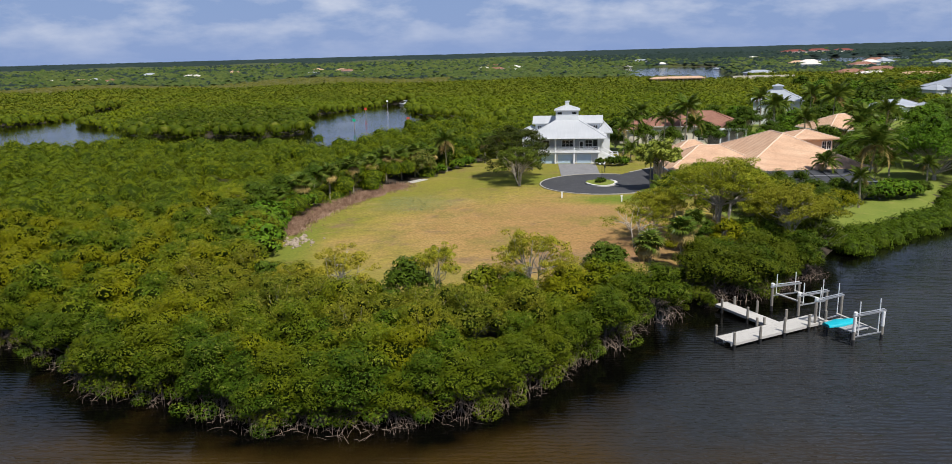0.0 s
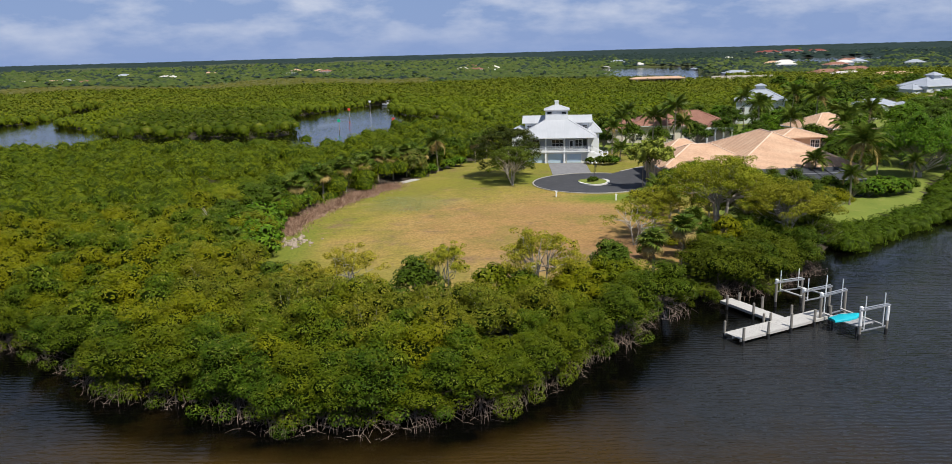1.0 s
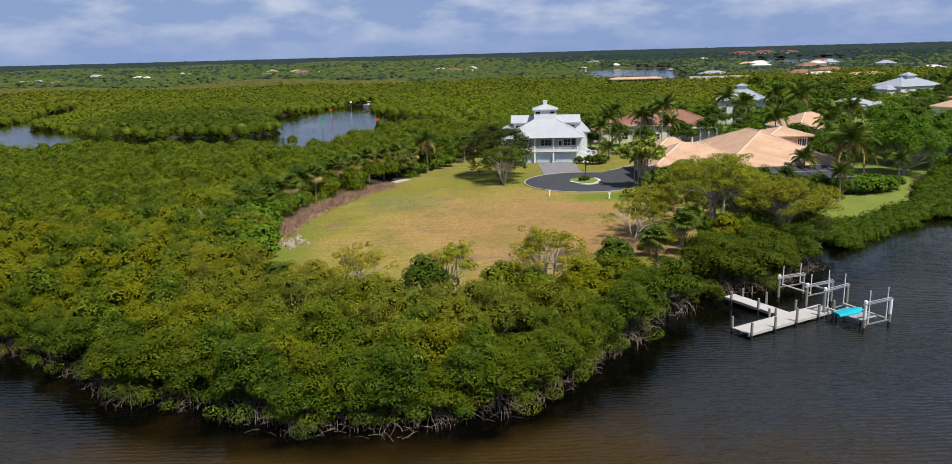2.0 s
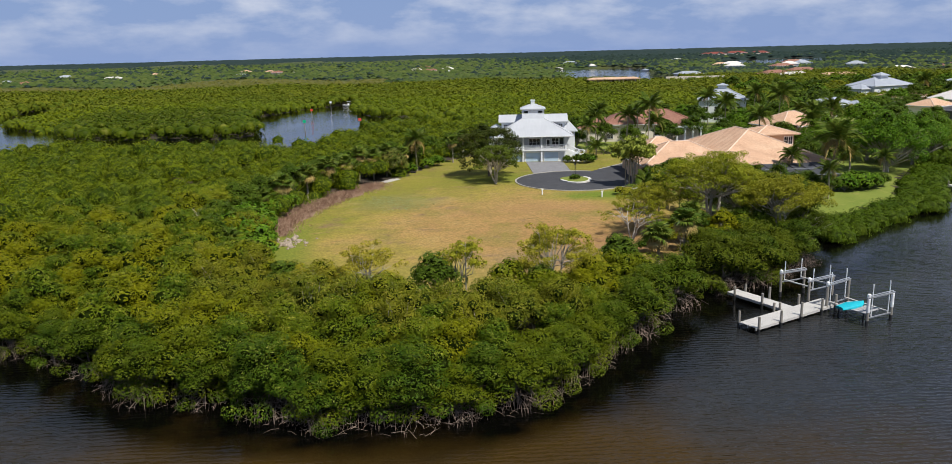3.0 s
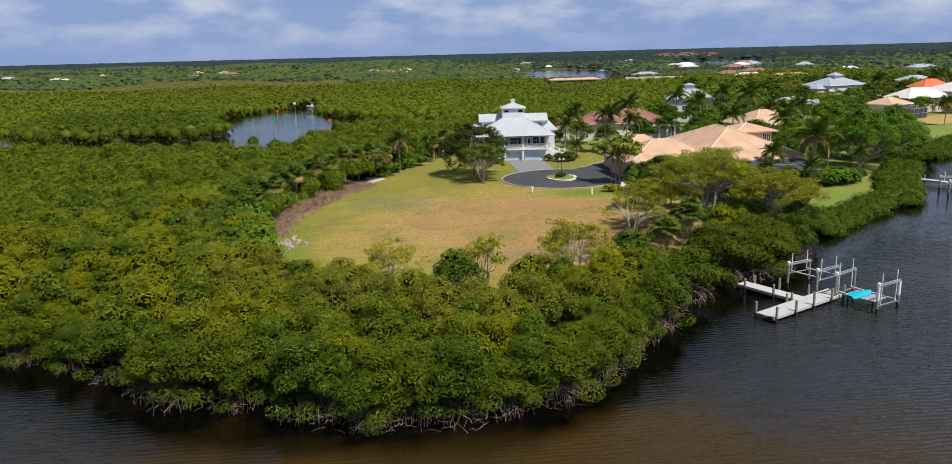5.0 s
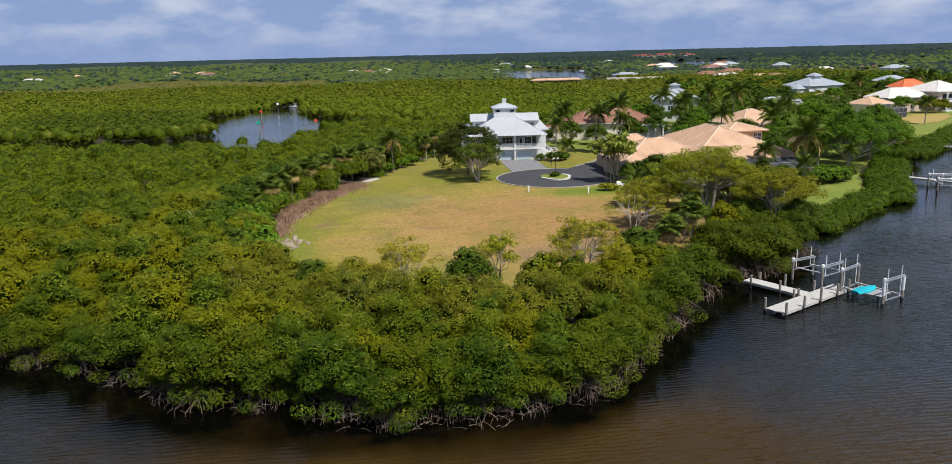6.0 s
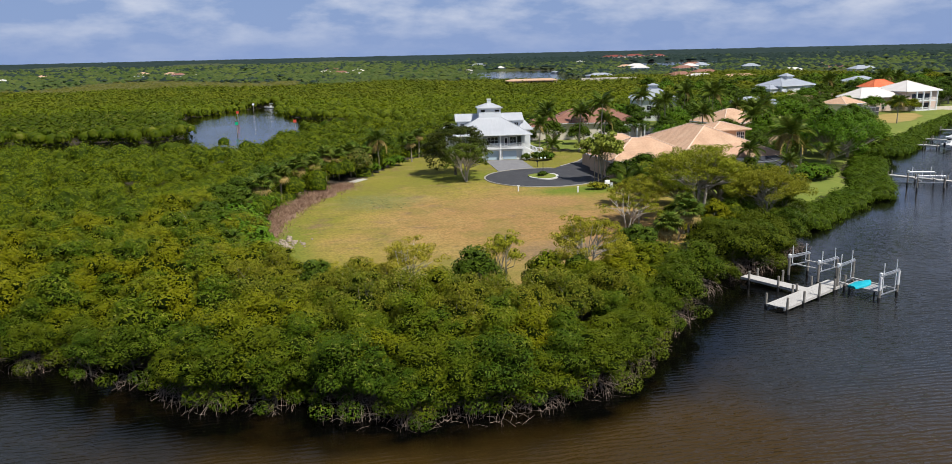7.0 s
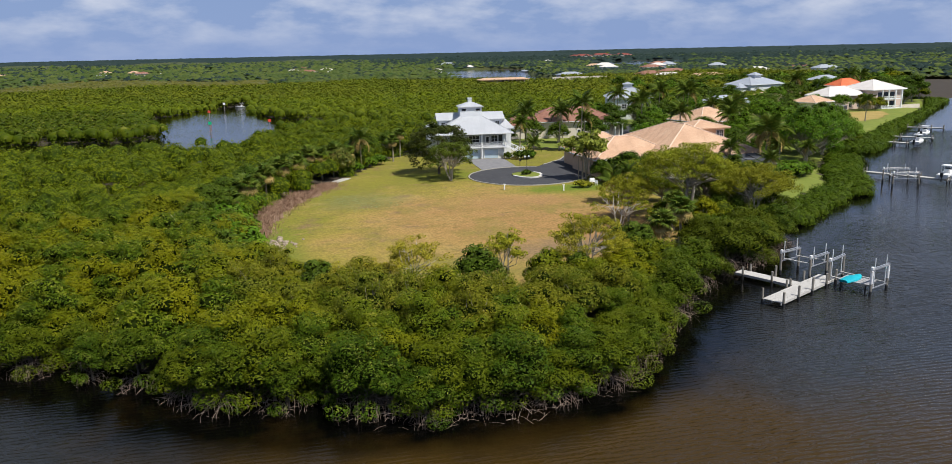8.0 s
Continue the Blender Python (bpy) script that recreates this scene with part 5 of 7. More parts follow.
    for x in (c - 1.7, c, c + 1.7):
        g = Geo().box(x - 0.5, 5.52, 11.0, x + 0.5, 5.58, 11.5)
        if x != c:
            part("cupola_window", g, "glass", cup, "small dark window")
            part("window_trim", Geo().box(x - 0.58, 5.54, 10.92, x + 0.58, 5.597, 11.0).box(x - 0.58, 5.54, 11.5, x + 0.58, 5.597, 11.58), "white_paint", cup)
    part("chimney", Geo().box(c - 0.45, 7.6, 12.6, c + 0.45, 8.5, 13.9).box(c - 0.54, 7.5, 13.75, c + 0.54, 8.6, 13.98), "white_wall", h)
    # outside stair in two flights
    stair = part("stair", Geo().box(8.75, -1.0, 1.42, 10.0, 1.75, 1.6), "white_paint", h, "white outside stair")
    for i in range(9):
        u, z = 5.95 + i * 0.32, 2.79 - i * 0.15
        part("tread", Geo().box(u, 0.5, z, u + 0.36, 1.7, z + 0.05), "white_paint", stair)
        part("tread", Geo().box(8.75 - (i + 1) * 0.32, -0.95, 1.42 - (i + 1) * 0.155, 8.75 - i * 0.32 + 0.04, 0.25, 1.47 - (i + 1) * 0.155), "white_paint", stair)
    for y in (0.45, 1.72):
        part("handrail", Geo().bar((5.9, y, 3.95), (8.8, y, 2.6), 0.08, 0.12), "white_paint", stair)
        part("stringer", Geo().bar((5.9, y, 2.72), (8.8, y, 1.45), 0.07, 0.3), "white_paint", stair)
    for y in (-0.98, 0.28):
        part("handrail", Geo().bar((8.8, y, 2.55), (5.85, y, 1.1), 0.08, 0.12), "white_paint", stair)
        part("stringer", Geo().bar((8.8, y, 1.4), (5.85, y, 0.05), 0.07, 0.3), "white_paint", stair)
    for x, y, z0, z1 in ((8.8, -0.95, 0, 2.6), (9.95, -0.95, 0, 2.6), (9.95, 1.7, 0, 2.6), (5.85, -0.98, 0, 1.2), (5.85, 0.28, 0, 1.2), (8.8, 1.7, 0, 2.6)):
        part("newel_post", Geo().box(x - 0.07, y - 0.07, z0, x + 0.07, y + 0.07, z1), "white_paint", stair)
    for i in range(9):
        for y in (0.45, 1.72):
            part("baluster", Geo().box(6.05 + i * 0.31, y - 0.02, 2.75 - i * 0.144, 6.09 + i * 0.31, y + 0.02, 3.88 - i * 0.144), "white_paint", stair)
        part("baluster", Geo().box(8.6 - i * 0.31, -1.0, 1.35 - i * 0.145, 8.64 - i * 0.31, -0.96, 2.45 - i * 0.152), "white_paint", stair)
    part("landing_rail", Geo().bar((9.95, -0.95, 2.55), (9.95, 1.7, 2.55), 0.08, 0.1).bar((8.8, 1.7, 2.55), (9.95, 1.7, 2.55), 0.08, 0.1).bar((8.8, -0.95, 2.55), (9.95, -0.95, 2.55), 0.08, 0.1), "white_paint", stair)
    return h


white_house()


def tile_house():
    """Low stucco house under a broad peach tile roof, with a little square tower and a screened pool."""
    h = thing("tile_roof_house", "tan stucco house with a broad peach tile roof", "house", pose(0, 0, 1.0))
    hip_block(h, 47.5, 133.5, 69.0, 161.0, 0, 3.75, 9.2, 0.9, "tan_wall", "peach_tile")
    hip_block(h, 36.0, 138.5, 53.0, 151.5, 0, 3.5, 7.3, 0.9, "tan_wall", "peach_tile", name="wing_roof")
    hip_block(h, 37.5, 149, 50.0, 160, 0, 3.5, 7.2, 0.8, "tan_wall", "peach_tile", name="wing_roof")
    hip_block(h, 62, 136.5, 69.5, 150, 0, 3.6, 5.6, 0.7, "tan_wall", "peach_tile", name="wing_roof")
    tower = part("tower_wall", Geo().box(60.3, 144.2, 3.5, 67.8, 151.4, 8.0), "tan_wall", h)
    part("tower_roof", Geo().hip(59.4, 143.3, 68.7, 152.3, 7.9, 9.5, 4.4), "peach_tile", h)
    ridge_caps(tower, "peach_cap", hip_lines(59.4, 143.3, 68.7, 152.3, 7.9, 9.5), 0.12)
    for y in (145.3, 146.6, 147.9):
        window(h, 67.84, y, 6.0, 0.95, 1.5, 1, True)
    for x in (66.2, 67.1):
        window(h, x, 144.16, 6.0, 0.75, 1.5)
    for x in (50, 53, 56, 59, 62):
        window(h, x, 133.46, 0.4, 1.9, 2.2)
    # screened pool cage
    cage = thing("pool_cage", "dark screened pool enclosure with bronze bars", "pool cage", pose(0, 0, 1.0))
    g = Geo()
    g.box(48.5, 124.5, 0, 66.5, 124.54, 3.0).box(48.5, 124.5, 0, 48.54, 132.2, 3.0).box(66.46, 124.5, 0, 66.5, 132.2, 3.0)
    g.add([(48.5, 124.5, 3.0), (66.5, 124.5, 3.0), (66.5, 131.5, 4.15), (48.5, 131.5, 4.15)], [(0, 1, 2, 3)])
    part("screen", g, "screen", cage)
    for i in range(9):
        x = 48.5 + i * 2.25
        part("bar", Geo().bar((x, 124.47, 0), (x, 124.47, 3.05), 0.09, 0.09).bar((x, 124.47, 3.06), (x, 131.5, 4.22), 0.09, 0.1), "black", cage)
    part("top_rail", Geo().bar((48.4, 124.44, 3.06), (66.6, 124.44, 3.06), 0.14, 0.14).bar((48.4, 128, 3.66), (66.6, 128, 3.66), 0.1, 0.1), "galv", cage)
    return h


tile_house()


def villa(name, label, x, y, rot, w, d, eave, peak, wall, roofm, extra=(), windows=4, z=1.0, upper=False, caps=True):
    h = thing(name, label, "house", pose(x, y, z, 0, 0, rot))
    hip_block(h, -w / 2, -d / 2, w / 2, d / 2, -0.3, eave, peak, 0.7, wall, roofm, caps)
    for x0, y0, x1, y1, e, p in extra:
        hip_block(h, x0, y0, x1, y1, -0.3, e, p, 0.6, wall, roofm, caps, "wing_roof")
    for i in range(windows):
        u = -w / 2 + w * (i + 0.5) / windows
        window(h, u, -d / 2 - 0.03, 0.9, min(1.6, w / windows * 0.5), 1.4)
        if upper:
            window(h, u, -d / 2 - 0.03, 3.9, min(1.6, w / windows * 0.5), 1.5)
    return h


clay = villa("clay_roof_house", "stucco house with a mottled clay tile roof among palms", 60, 213, -12, 26, 15, 4.6, 8.3, "cream_wall", "clay_tile", [(-19.5, -7, -9, 6, 3.6, 6.3), (7, -12.5, 12.5, -5, 4.3, 6.4)], 6)
for x in (6.6, 8.7, 10.8, 12.9):
    c = part("column", Geo().tube([(x, -13.7, -0.3), (x, -13.7, 4.0)], [0.24, 0.2], 10), "white_paint", clay)
    part("capital", Geo().box(x - 0.32, -14.0, 4.0, x + 0.32, -13.4, 4.3), "white_paint", c)
part("porch_beam", Geo().box(6.2, -14.0, 4.3, 13.3, -12.9, 4.75), "white_paint", clay)
h = villa("grey_roof_house", "white two-storey house with a grey metal roof and cupola", 101, 257, -20, 15, 14, 7.6, 11.8, "white_wall", "grey_roof", [], 4, upper=True)
part("cupola", Geo().box(-1.4, -1.4, 10.6, 1.4, 1.4, 12.2), "white_wall", h)
part("cupola_roof", Geo().hip(-1.9, -1.9, 1.9, 1.9, 12.1, 13.0, 1.8), "grey_roof", h)
villa("peach_roof_house", "low house with a peach tile roof behind trees", 88, 184, 10, 14, 12, 5.6, 9.0, "tan_wall", "peach_tile", [(2, -11, 9, -4, 4.2, 6.6)], 4)
villa("grey_shed_house", "low house with pale grey metal roofs", 143, 262, 25, 17, 9, 4.0, 6.4, "white_wall", "grey_roof", [(4, -9, 10, -3, 3.6, 5.4)], 3)
h = villa("lantern_house", "wide house with pale metal roofs and a small cupola", 221, 352, 15, 24, 16, 5.2, 9.0, "white_wall", "grey_roof", [(-18, -6, -9, 4, 4.0, 6.4)], 5)
part("cupola", Geo().box(-2.2, -2.2, 8.0, 2.2, 2.2, 9.8), "white_wall", h)
part("cupola_roof", Geo().hip(-3, -3, 3, 3, 9.7, 11.4, 2.8), "grey_roof", h)
villa("peach_roof_house", "long low house with an orange-peach tile roof", 197, 297, 20, 24, 11, 3.4, 5.8, "tan_wall", "peach_tile", [], 5)
h = villa("pool_house", "small peach-roofed house with a dark screened cage", 166, 239, 20, 11, 9, 4.4, 6.8, "cream_wall", "peach_tile", [], 3)
part("screen", Geo().box(-4.6, -10.5, 0, 5.4, -5.3, 3.4), "screen", h, "dark insect-screened cage")
part("screen_rail", Geo().bar((-4.6, -10.55, 3.4), (5.4, -10.55, 3.4), 0.14, 0.14).bar((-4.6, -10.55, 1.8), (5.4, -10.55, 1.8), 0.1, 0.1).bar((0.4, -10.55, 0), (0.4, -10.55, 3.4), 0.1, 0.1).bar((-2.1, -10.55, 0), (-2.1, -10.55, 3.4), 0.1, 0.1).bar((2.9, -10.55, 0), (2.9, -10.55, 3.4), 0.1, 0.1), "galv", h)


def pink_house():
    """Two-storey pink house with a gleaming pale roof, stacked balconies facing the canal and a red-roofed block behind."""
    h = thing("pink_house", "two-storey pink house with a white roof and balconies", "house", pose(206.5, 253, 0.9, 0, 0, 4))
    hip_block(h, -7.5, -6, 7.5, 9, -0.3, 7.2, 11.0, 1.2, "pink_wall", "pale_roof")
    hip_block(h, -26, -3, -7.5, 8, -0.3, 5.3, 8.8, 0.8, "pink_wall", "pale_roof", name="wing_roof")
    hip_block(h, -8, 9.5, 4, 17, -0.3, 8.2, 11.2, 0.8, "pink_wall", "red_tile", name="rear_roof")
    for z in (0.4, 3.9):
        b = part("balcony", Geo().box(-5.5, -9.0, z - 0.3, 4.5, -6.0, z), "white_paint", h)
        part("balcony_rail", Geo().box(-5.5, -9.0, z + 0.85, 4.5, -8.9, z + 0.98), "white_paint", b)
        for i in range(30):
            part("baluster", Geo().box(-5.4 + i * 0.33, -8.97, z, -5.3 + i * 0.33, -8.92, z + 0.86), "white_paint", b)
        part("opening", Geo().box(-4.8, -6.06, z, 3.6, -6.0, z + 2.4), "glass", h, "dark glazed balcony doors")
        for y in (-3, 0.5, 4, 7):
            window(h, 7.53, y, z + 0.6, 1.1, 1.6, 1, True)
    for x in (-5.4, -2.2, 1.2, 4.4):
        part("column", Geo().box(x - 0.2, -8.95, 0, x + 0.2, -8.55, 7.2), "white_paint", h)
    part("terrace_wall", Geo().box(4.6, -8.0, -0.2, 15, -7.6, 1.3), "cream_wall", h)
    for x in (-23, -19, -15, -11):
        window(h, x, -3.04, 1.0, 1.3, 1.7)
    return h


pink_house()

# houses further off, between trees
FAR = [(286, 590, 20, 24, 12, 4, 7, "cream_wall", "clay_tile"), (336, 640, 10, 26, 12, 4, 7, "cream_wall", "clay_tile"), (292, 568, 0, 22, 10, 3.6, 5.8, "white_wall", "pale_roof"), (317, 552, 10, 30, 11, 3.2, 5.2, "cream_wall", "peach_tile"),
       (235, 640, 0, 22, 12, 4, 6.4, "cream_wall", "grey_roof"), (298, 905, 0, 34, 16, 3.6, 7.5, "white_wall", "grey_roof"), (330, 915, 0, 16, 12, 4, 7, "white_wall", "grey_roof"), (215, 1112, 10, 18, 12, 3.5, 6, "white_wall", "pale_roof"),
       (160, 1105, 10, 24, 12, 5, 8, "cream_wall", "peach_tile"), (268, 1118, 0, 16, 12, 6, 9, "white_wall", "pale_roof"), (-500, 972, 30, 30, 16, 5.5, 9.5, "cream_wall", "peach_tile"), (-545, 985, 20, 14, 12, 5, 9, "white_wall", "pale_roof"), (-598, 978, 15, 26, 14, 5, 8.5, "pink_wall", "clay_tile"),
       (-230, 1080, 10, 24, 14, 5, 9, "cream_wall", "grey_roof"), (-160, 1120, 0, 22, 14, 5, 9, "white_wall", "pale_roof"), (20, 1040, 0, 26, 14, 5, 9, "cream_wall", "clay_tile"), (60, 1080, 20, 24, 14, 5, 9, "white_wall", "grey_roof"),
       (300, 395, 15, 20, 12, 4.5, 7.5, "cream_wall", "grey_roof"), 
       (470, 600, 0, 22, 12, 4.5, 7.5, "white_wall", "grey_roof"), (520, 700, 0, 26, 14, 5, 8.5, "cream_wall", "clay_tile"), (440, 660, 0, 26, 14, 5, 8.5, "white_wall", "pale_roof"), (600, 820, 0, 26, 14, 5, 8.5, "cream_wall", "peach_tile"),
       (738, 1800, 5, 55, 24, 12, 17, "cream_wall", "brick_tile"), (795, 1805, 5, 50, 24, 13, 18, "cream_wall", "brick_tile"), (850, 1795, 5, 45, 24, 12, 17, "cream_wall", "brick_tile"), (700, 3300, 0, 70, 40, 9, 13, "white_wall", "pale_roof"), (1750, 3700, 0, 80, 40, 8, 12, "white_wall", "pale_roof"), (1250, 3500, 0, 70, 40, 8, 12, "white_wall", "pale_roof")]
for x, y, rot, w, d, e, p, wall, roofm in FAR:
    tone = {"clay_tile": "clay tile", "peach_tile": "peach tile", "pale_roof": "pale", "grey_roof": "grey metal", "red_tile": "red tile", "brick_tile": "dark red tile"}[roofm]
    villa("distant_house", "distant house with a %s roof among trees" % tone, x, y, rot, w, d, e, p, wall, roofm, [], 0 if y > 900 else 4, z=-2.6 if y > 640 else 0.3, caps=False)
# scattered roofs on the plain
rng = np.random.default_rng(21)
for i in range(28):
    a = radians(rng.uniform(17, 33) if i < 12 else rng.uniform(-40, 14))
    r = rng.uniform(880, 1500) if i < 12 else rng.uniform(1000, 1350)
    x, y = -10 + r * math.sin(a), r * math.cos(a)
    if land(np.array([x]), np.array([y]))[0] > 18:
        k = int(rng.integers(0, 4))
        FAR.append((x, y, 0, 18, 12, 0, 0, "", ""))
        villa("distant_house", ("distant house with a pale roof among trees", "distant house with a grey metal roof among trees", "distant house with a clay tile roof among trees", "distant house with a peach tile roof among trees")[k], x, y, rng.uniform(-30, 30), rng.uniform(14, 24), rng.uniform(10, 14), 6.0, 9.0, ("white_wall", "white_wall", "cream_wall", "cream_wall")[k], ("pale_roof", "grey_roof", "clay_tile", "peach_tile")[k], [], 0, z=rng.uniform(-1.5, 0.8), caps=False)
long_roof = thing("long_pavilion", "long low open building with a flat tan roof", "building", pose(139, 532, 0.0, 0, 0, -3))
part("roof", Geo().hip(-18.5, -5, 18.5, 5, 5.6, 7.2, 4.0, 0.5), "peach_tile", long_roof)
for i in range(13):
    part("post", Geo().box(-17.4 + i * 2.9, -4.4, -0.5, -17.0 + i * 2.9, -4.0, 5.6), "cream_wall", long_roof)
part("wall", Geo().box(-17.5, 3.6, -0.5, 17.5, 4.0, 5.6), "tan_wall", long_roof)
tagged(part("sea_wall", Geo().bar((180, 540, 4.3), (221, 534, 4.3), 1.5, 3.6), "cream_wall"), "long pale retaining wall among mangroves", "wall", kind="structure")

# ---- single trees ----
def spread_clumps(rng, r, h, low, count, size, flat=0.55, top=0.9, wild=0.28):
    """Clumps for an open crown between the heights low and h, spread to the radius r."""
    out = []
    for i in range(count):
        a = i * 2.39996 + rng.uniform(-0.3, 0.3)
        q = r * math.sqrt((i + 0.5) / count) * rng.uniform(0.82, 1.0)
        edge = q / r
        z = low + (h - low) * (1 - edge ** 2 * (1 - 0.35)) * rng.uniform(1 - wild, 1.0) * top
        s = size * rng.uniform(0.75, 1.25)
        out.append((math.cos(a) * q, math.sin(a) * q, z, s, s, s * flat))
    return out


def tree_kind(seed, r, h, low, count, size, leaf, density, mat, trunk=0.3, flat=0.55, core=0.6, bark="bark", base_r=0.22, wild=0.28, forks=None):
    rng = np.random.default_rng(seed)
    cl = spread_clumps(rng, r, h, low, count, size, flat, 0.95, wild)
    return clump_crown("crown", cl, leaf, density, rng, mat, core, 0.35), limbs(h * trunk, base_r, cl[::-1] if forks else cl, rng, 6, (rng.normal(0, 0.3), rng.normal(0, 0.3)), forks).mesh("trunk"), bark


def plant(name, label, category, kind, x, y, k=1.0, turn=0.0, group="", z=None, kz=1.0):
    crown, stem, bark = kind
    t = thing(name, label, category, pose(x, y, float(ground_z(x, y)[0]) - 0.05 if z is None else z, 0, 0, turn) @ Matrix.Diagonal((k, k, k * kz, 1)), group)
    part("trunk", stem, bark, t)
    part("crown", crown, None, t)
    return t


# two trees before the white house: an open one with pale forked limbs, and a dark umbrella crown behind it
def umbrella_kind():
    rng = np.random.default_rng(23)
    cl = []
    for i in range(120):
        a, q = i * 2.39996 + rng.uniform(-0.3, 0.3), 6.2 * math.sqrt((i + 0.5) / 120)
        s = rng.uniform(0.7, 1.15)
        cl.append((math.cos(a) * q, math.sin(a) * q, 8.8 - 0.05 * q * q - max(0, q - 3.4) * rng.uniform(0.0, 1.5) + rng.normal(0, 0.35), s, s, s * 0.45))
    for i in range(26):
        a, q = rng.uniform(0, 6.28), rng.uniform(2.0, 5.4)
        s = rng.uniform(0.6, 1.0)
        cl.append((math.cos(a) * q, math.sin(a) * q, rng.uniform(1.2, 4.6), s, s, s * 0.6))
    return clump_crown("crown", cl, 0.28, 22, rng, "shade", 0.62, 0.35), limbs(3.0, 0.24, cl[10:110:9], rng, 6, (0.2, 0.1)).mesh("trunk"), "root"


# thin yellowing trees on the lot's water side
def tuft_tree(seed, r, h, low, boughs, leaf, density, mat, base_r, size=0.5, flat=0.6, per=4, core=0.35, stems=3):
    """A tree of a few bare pale stems that fork into boughs, each ending in a loose group of small leaf tufts with air between."""
    rng = np.random.default_rng(seed)
    g = Geo()
    cl = []
    for st in range(stems):
        a0 = 2 * math.pi * st / stems + rng.uniform(-0.5, 0.5)
        lean = r * rng.uniform(0.1, 0.35)
        foot = Vector((rng.normal(0, 0.1), rng.normal(0, 0.1), -0.4))
        head = Vector((math.cos(a0) * lean, math.sin(a0) * lean, low + (h - low) * rng.uniform(0.2, 0.45)))
        mid = foot.lerp(head, 0.5) + Vector((rng.normal(0, 0.15), rng.normal(0, 0.15), 0.0))
        g.tube([foot, mid, head], [base_r, base_r * 0.8, base_r * 0.55], 6)
        for b in range(boughs // stems):
            a = a0 + rng.uniform(-1.5, 1.5)
            q = r * math.sqrt(rng.uniform(0.05, 1.0))
            tip = Vector((math.cos(a) * q, math.sin(a) * q, low + (h - low) * (1 - 0.55 * (q / r) ** 2) * rng.uniform(0.62, 1.0)))
            root = mid.lerp(head, rng.uniform(0.3, 1.0))
            knee = root.lerp(tip, 0.5) + Vector((rng.normal(0, 0.3), rng.normal(0, 0.3), rng.uniform(-0.3, 0.2)))
            g.tube([root, knee, tip], [base_r * 0.5, base_r * 0.36, base_r * 0.16], 5, False)
            for _ in range(per):
                s = size * rng.uniform(0.6, 1.25)
                c = tip + Vector((rng.normal(0, size * 1.1), rng.normal(0, size * 1.1), rng.normal(0.05, size * 0.55)))
                cl.append((c.x, c.y, c.z, s, s, s * flat))
                if rng.uniform() < 0.4:
                    g.tube([knee.lerp(tip, 0.7), c], [base_r * 0.12, base_r * 0.05], 4, False)
    me = clump_crown("crown", cl, leaf, density, rng, mat, core, 0.5, 0.5, 0.6, 0.3)
    return me, g.mesh("trunk"), "bark"


plant("forked_tree", "open green tree with pale forked limbs on the lawn", "tree", tuft_tree(22, 4.3, 8.4, 1.6, 40, 0.27, 24, "limb_leaf", 0.19, 0.62, 0.6, 4, 0.4, 4), 8.0, 146.2, 1.0)
plant("umbrella_tree", "dark olive tree with a flat umbrella crown on the lawn", "tree", umbrella_kind(), 7.6, 155.5, 1.12)

SCRUB = [tuft_tree(31, 2.3, 8.4, 3.0, 21, 0.17, 42, "scrub", 0.10, 0.46), tuft_tree(32, 1.9, 8.6, 3.2, 18, 0.17, 42, "scrub", 0.09, 0.46), tuft_tree(33, 3.5, 9.2, 3.0, 36, 0.17, 42, "scrub", 0.12, 0.5)]
BUSH = [tree_kind(34, 2.2, 5.6, 1.2, 22, 0.72, 0.28, 30, "broadleaf", 0.3, 0.75, 0.65, base_r=0.12), tree_kind(35, 2.6, 5.2, 1.2, 24, 0.75, 0.28, 30, "mangrove", 0.3, 0.75, 0.65, base_r=0.12)]
for k, x, y, s, turn in ((0, -13.6, 70.6, 1.0, 20), (1, -4.6, 71.2, 1.0, 60), (2, 5.0, 72.6, 1.0, 10), (0, 8.6, 74, 0.72, 140), (1, -16.5, 71.5, 0.75, 200), (1, 1.6, 72.0, 0.7, 300), (0, -20, 74, 0.65, 90)):
    plant("scrub_tree", "thin yellow-green tree with bare pale branches at the lawn's edge", "tree", SCRUB[k], x, y, s, turn, "scrub trees on the lot")
for k, x, y, s, turn in ((0, -7.2, 70.8, 1.15, 10), (1, 0.2, 71.0, 1.0, 80), (0, 3.2, 70.5, 0.9, 150), (1, 11.8, 74.5, 1.0, 220), (0, 13.2, 77.5, 1.1, 30), (1, -11, 69.8, 0.85, 60), (0, -22.5, 76, 0.9, 70), (0, 28.6, 93.2, 0.8, 15), (1, 31.0, 92.0, 0.9, 100), (0, 33.8, 93.0, 0.85, 190), (1, 26.8, 96.0, 0.75, 260), (0, 36.2, 92.6, 0.8, 310), (1, 24.8, 90.5, 0.7, 45)):
    plant("bush", "dense green bush at the lawn's edge", "bush", BUSH[k], x, y, s, turn, "bushes on the lot")

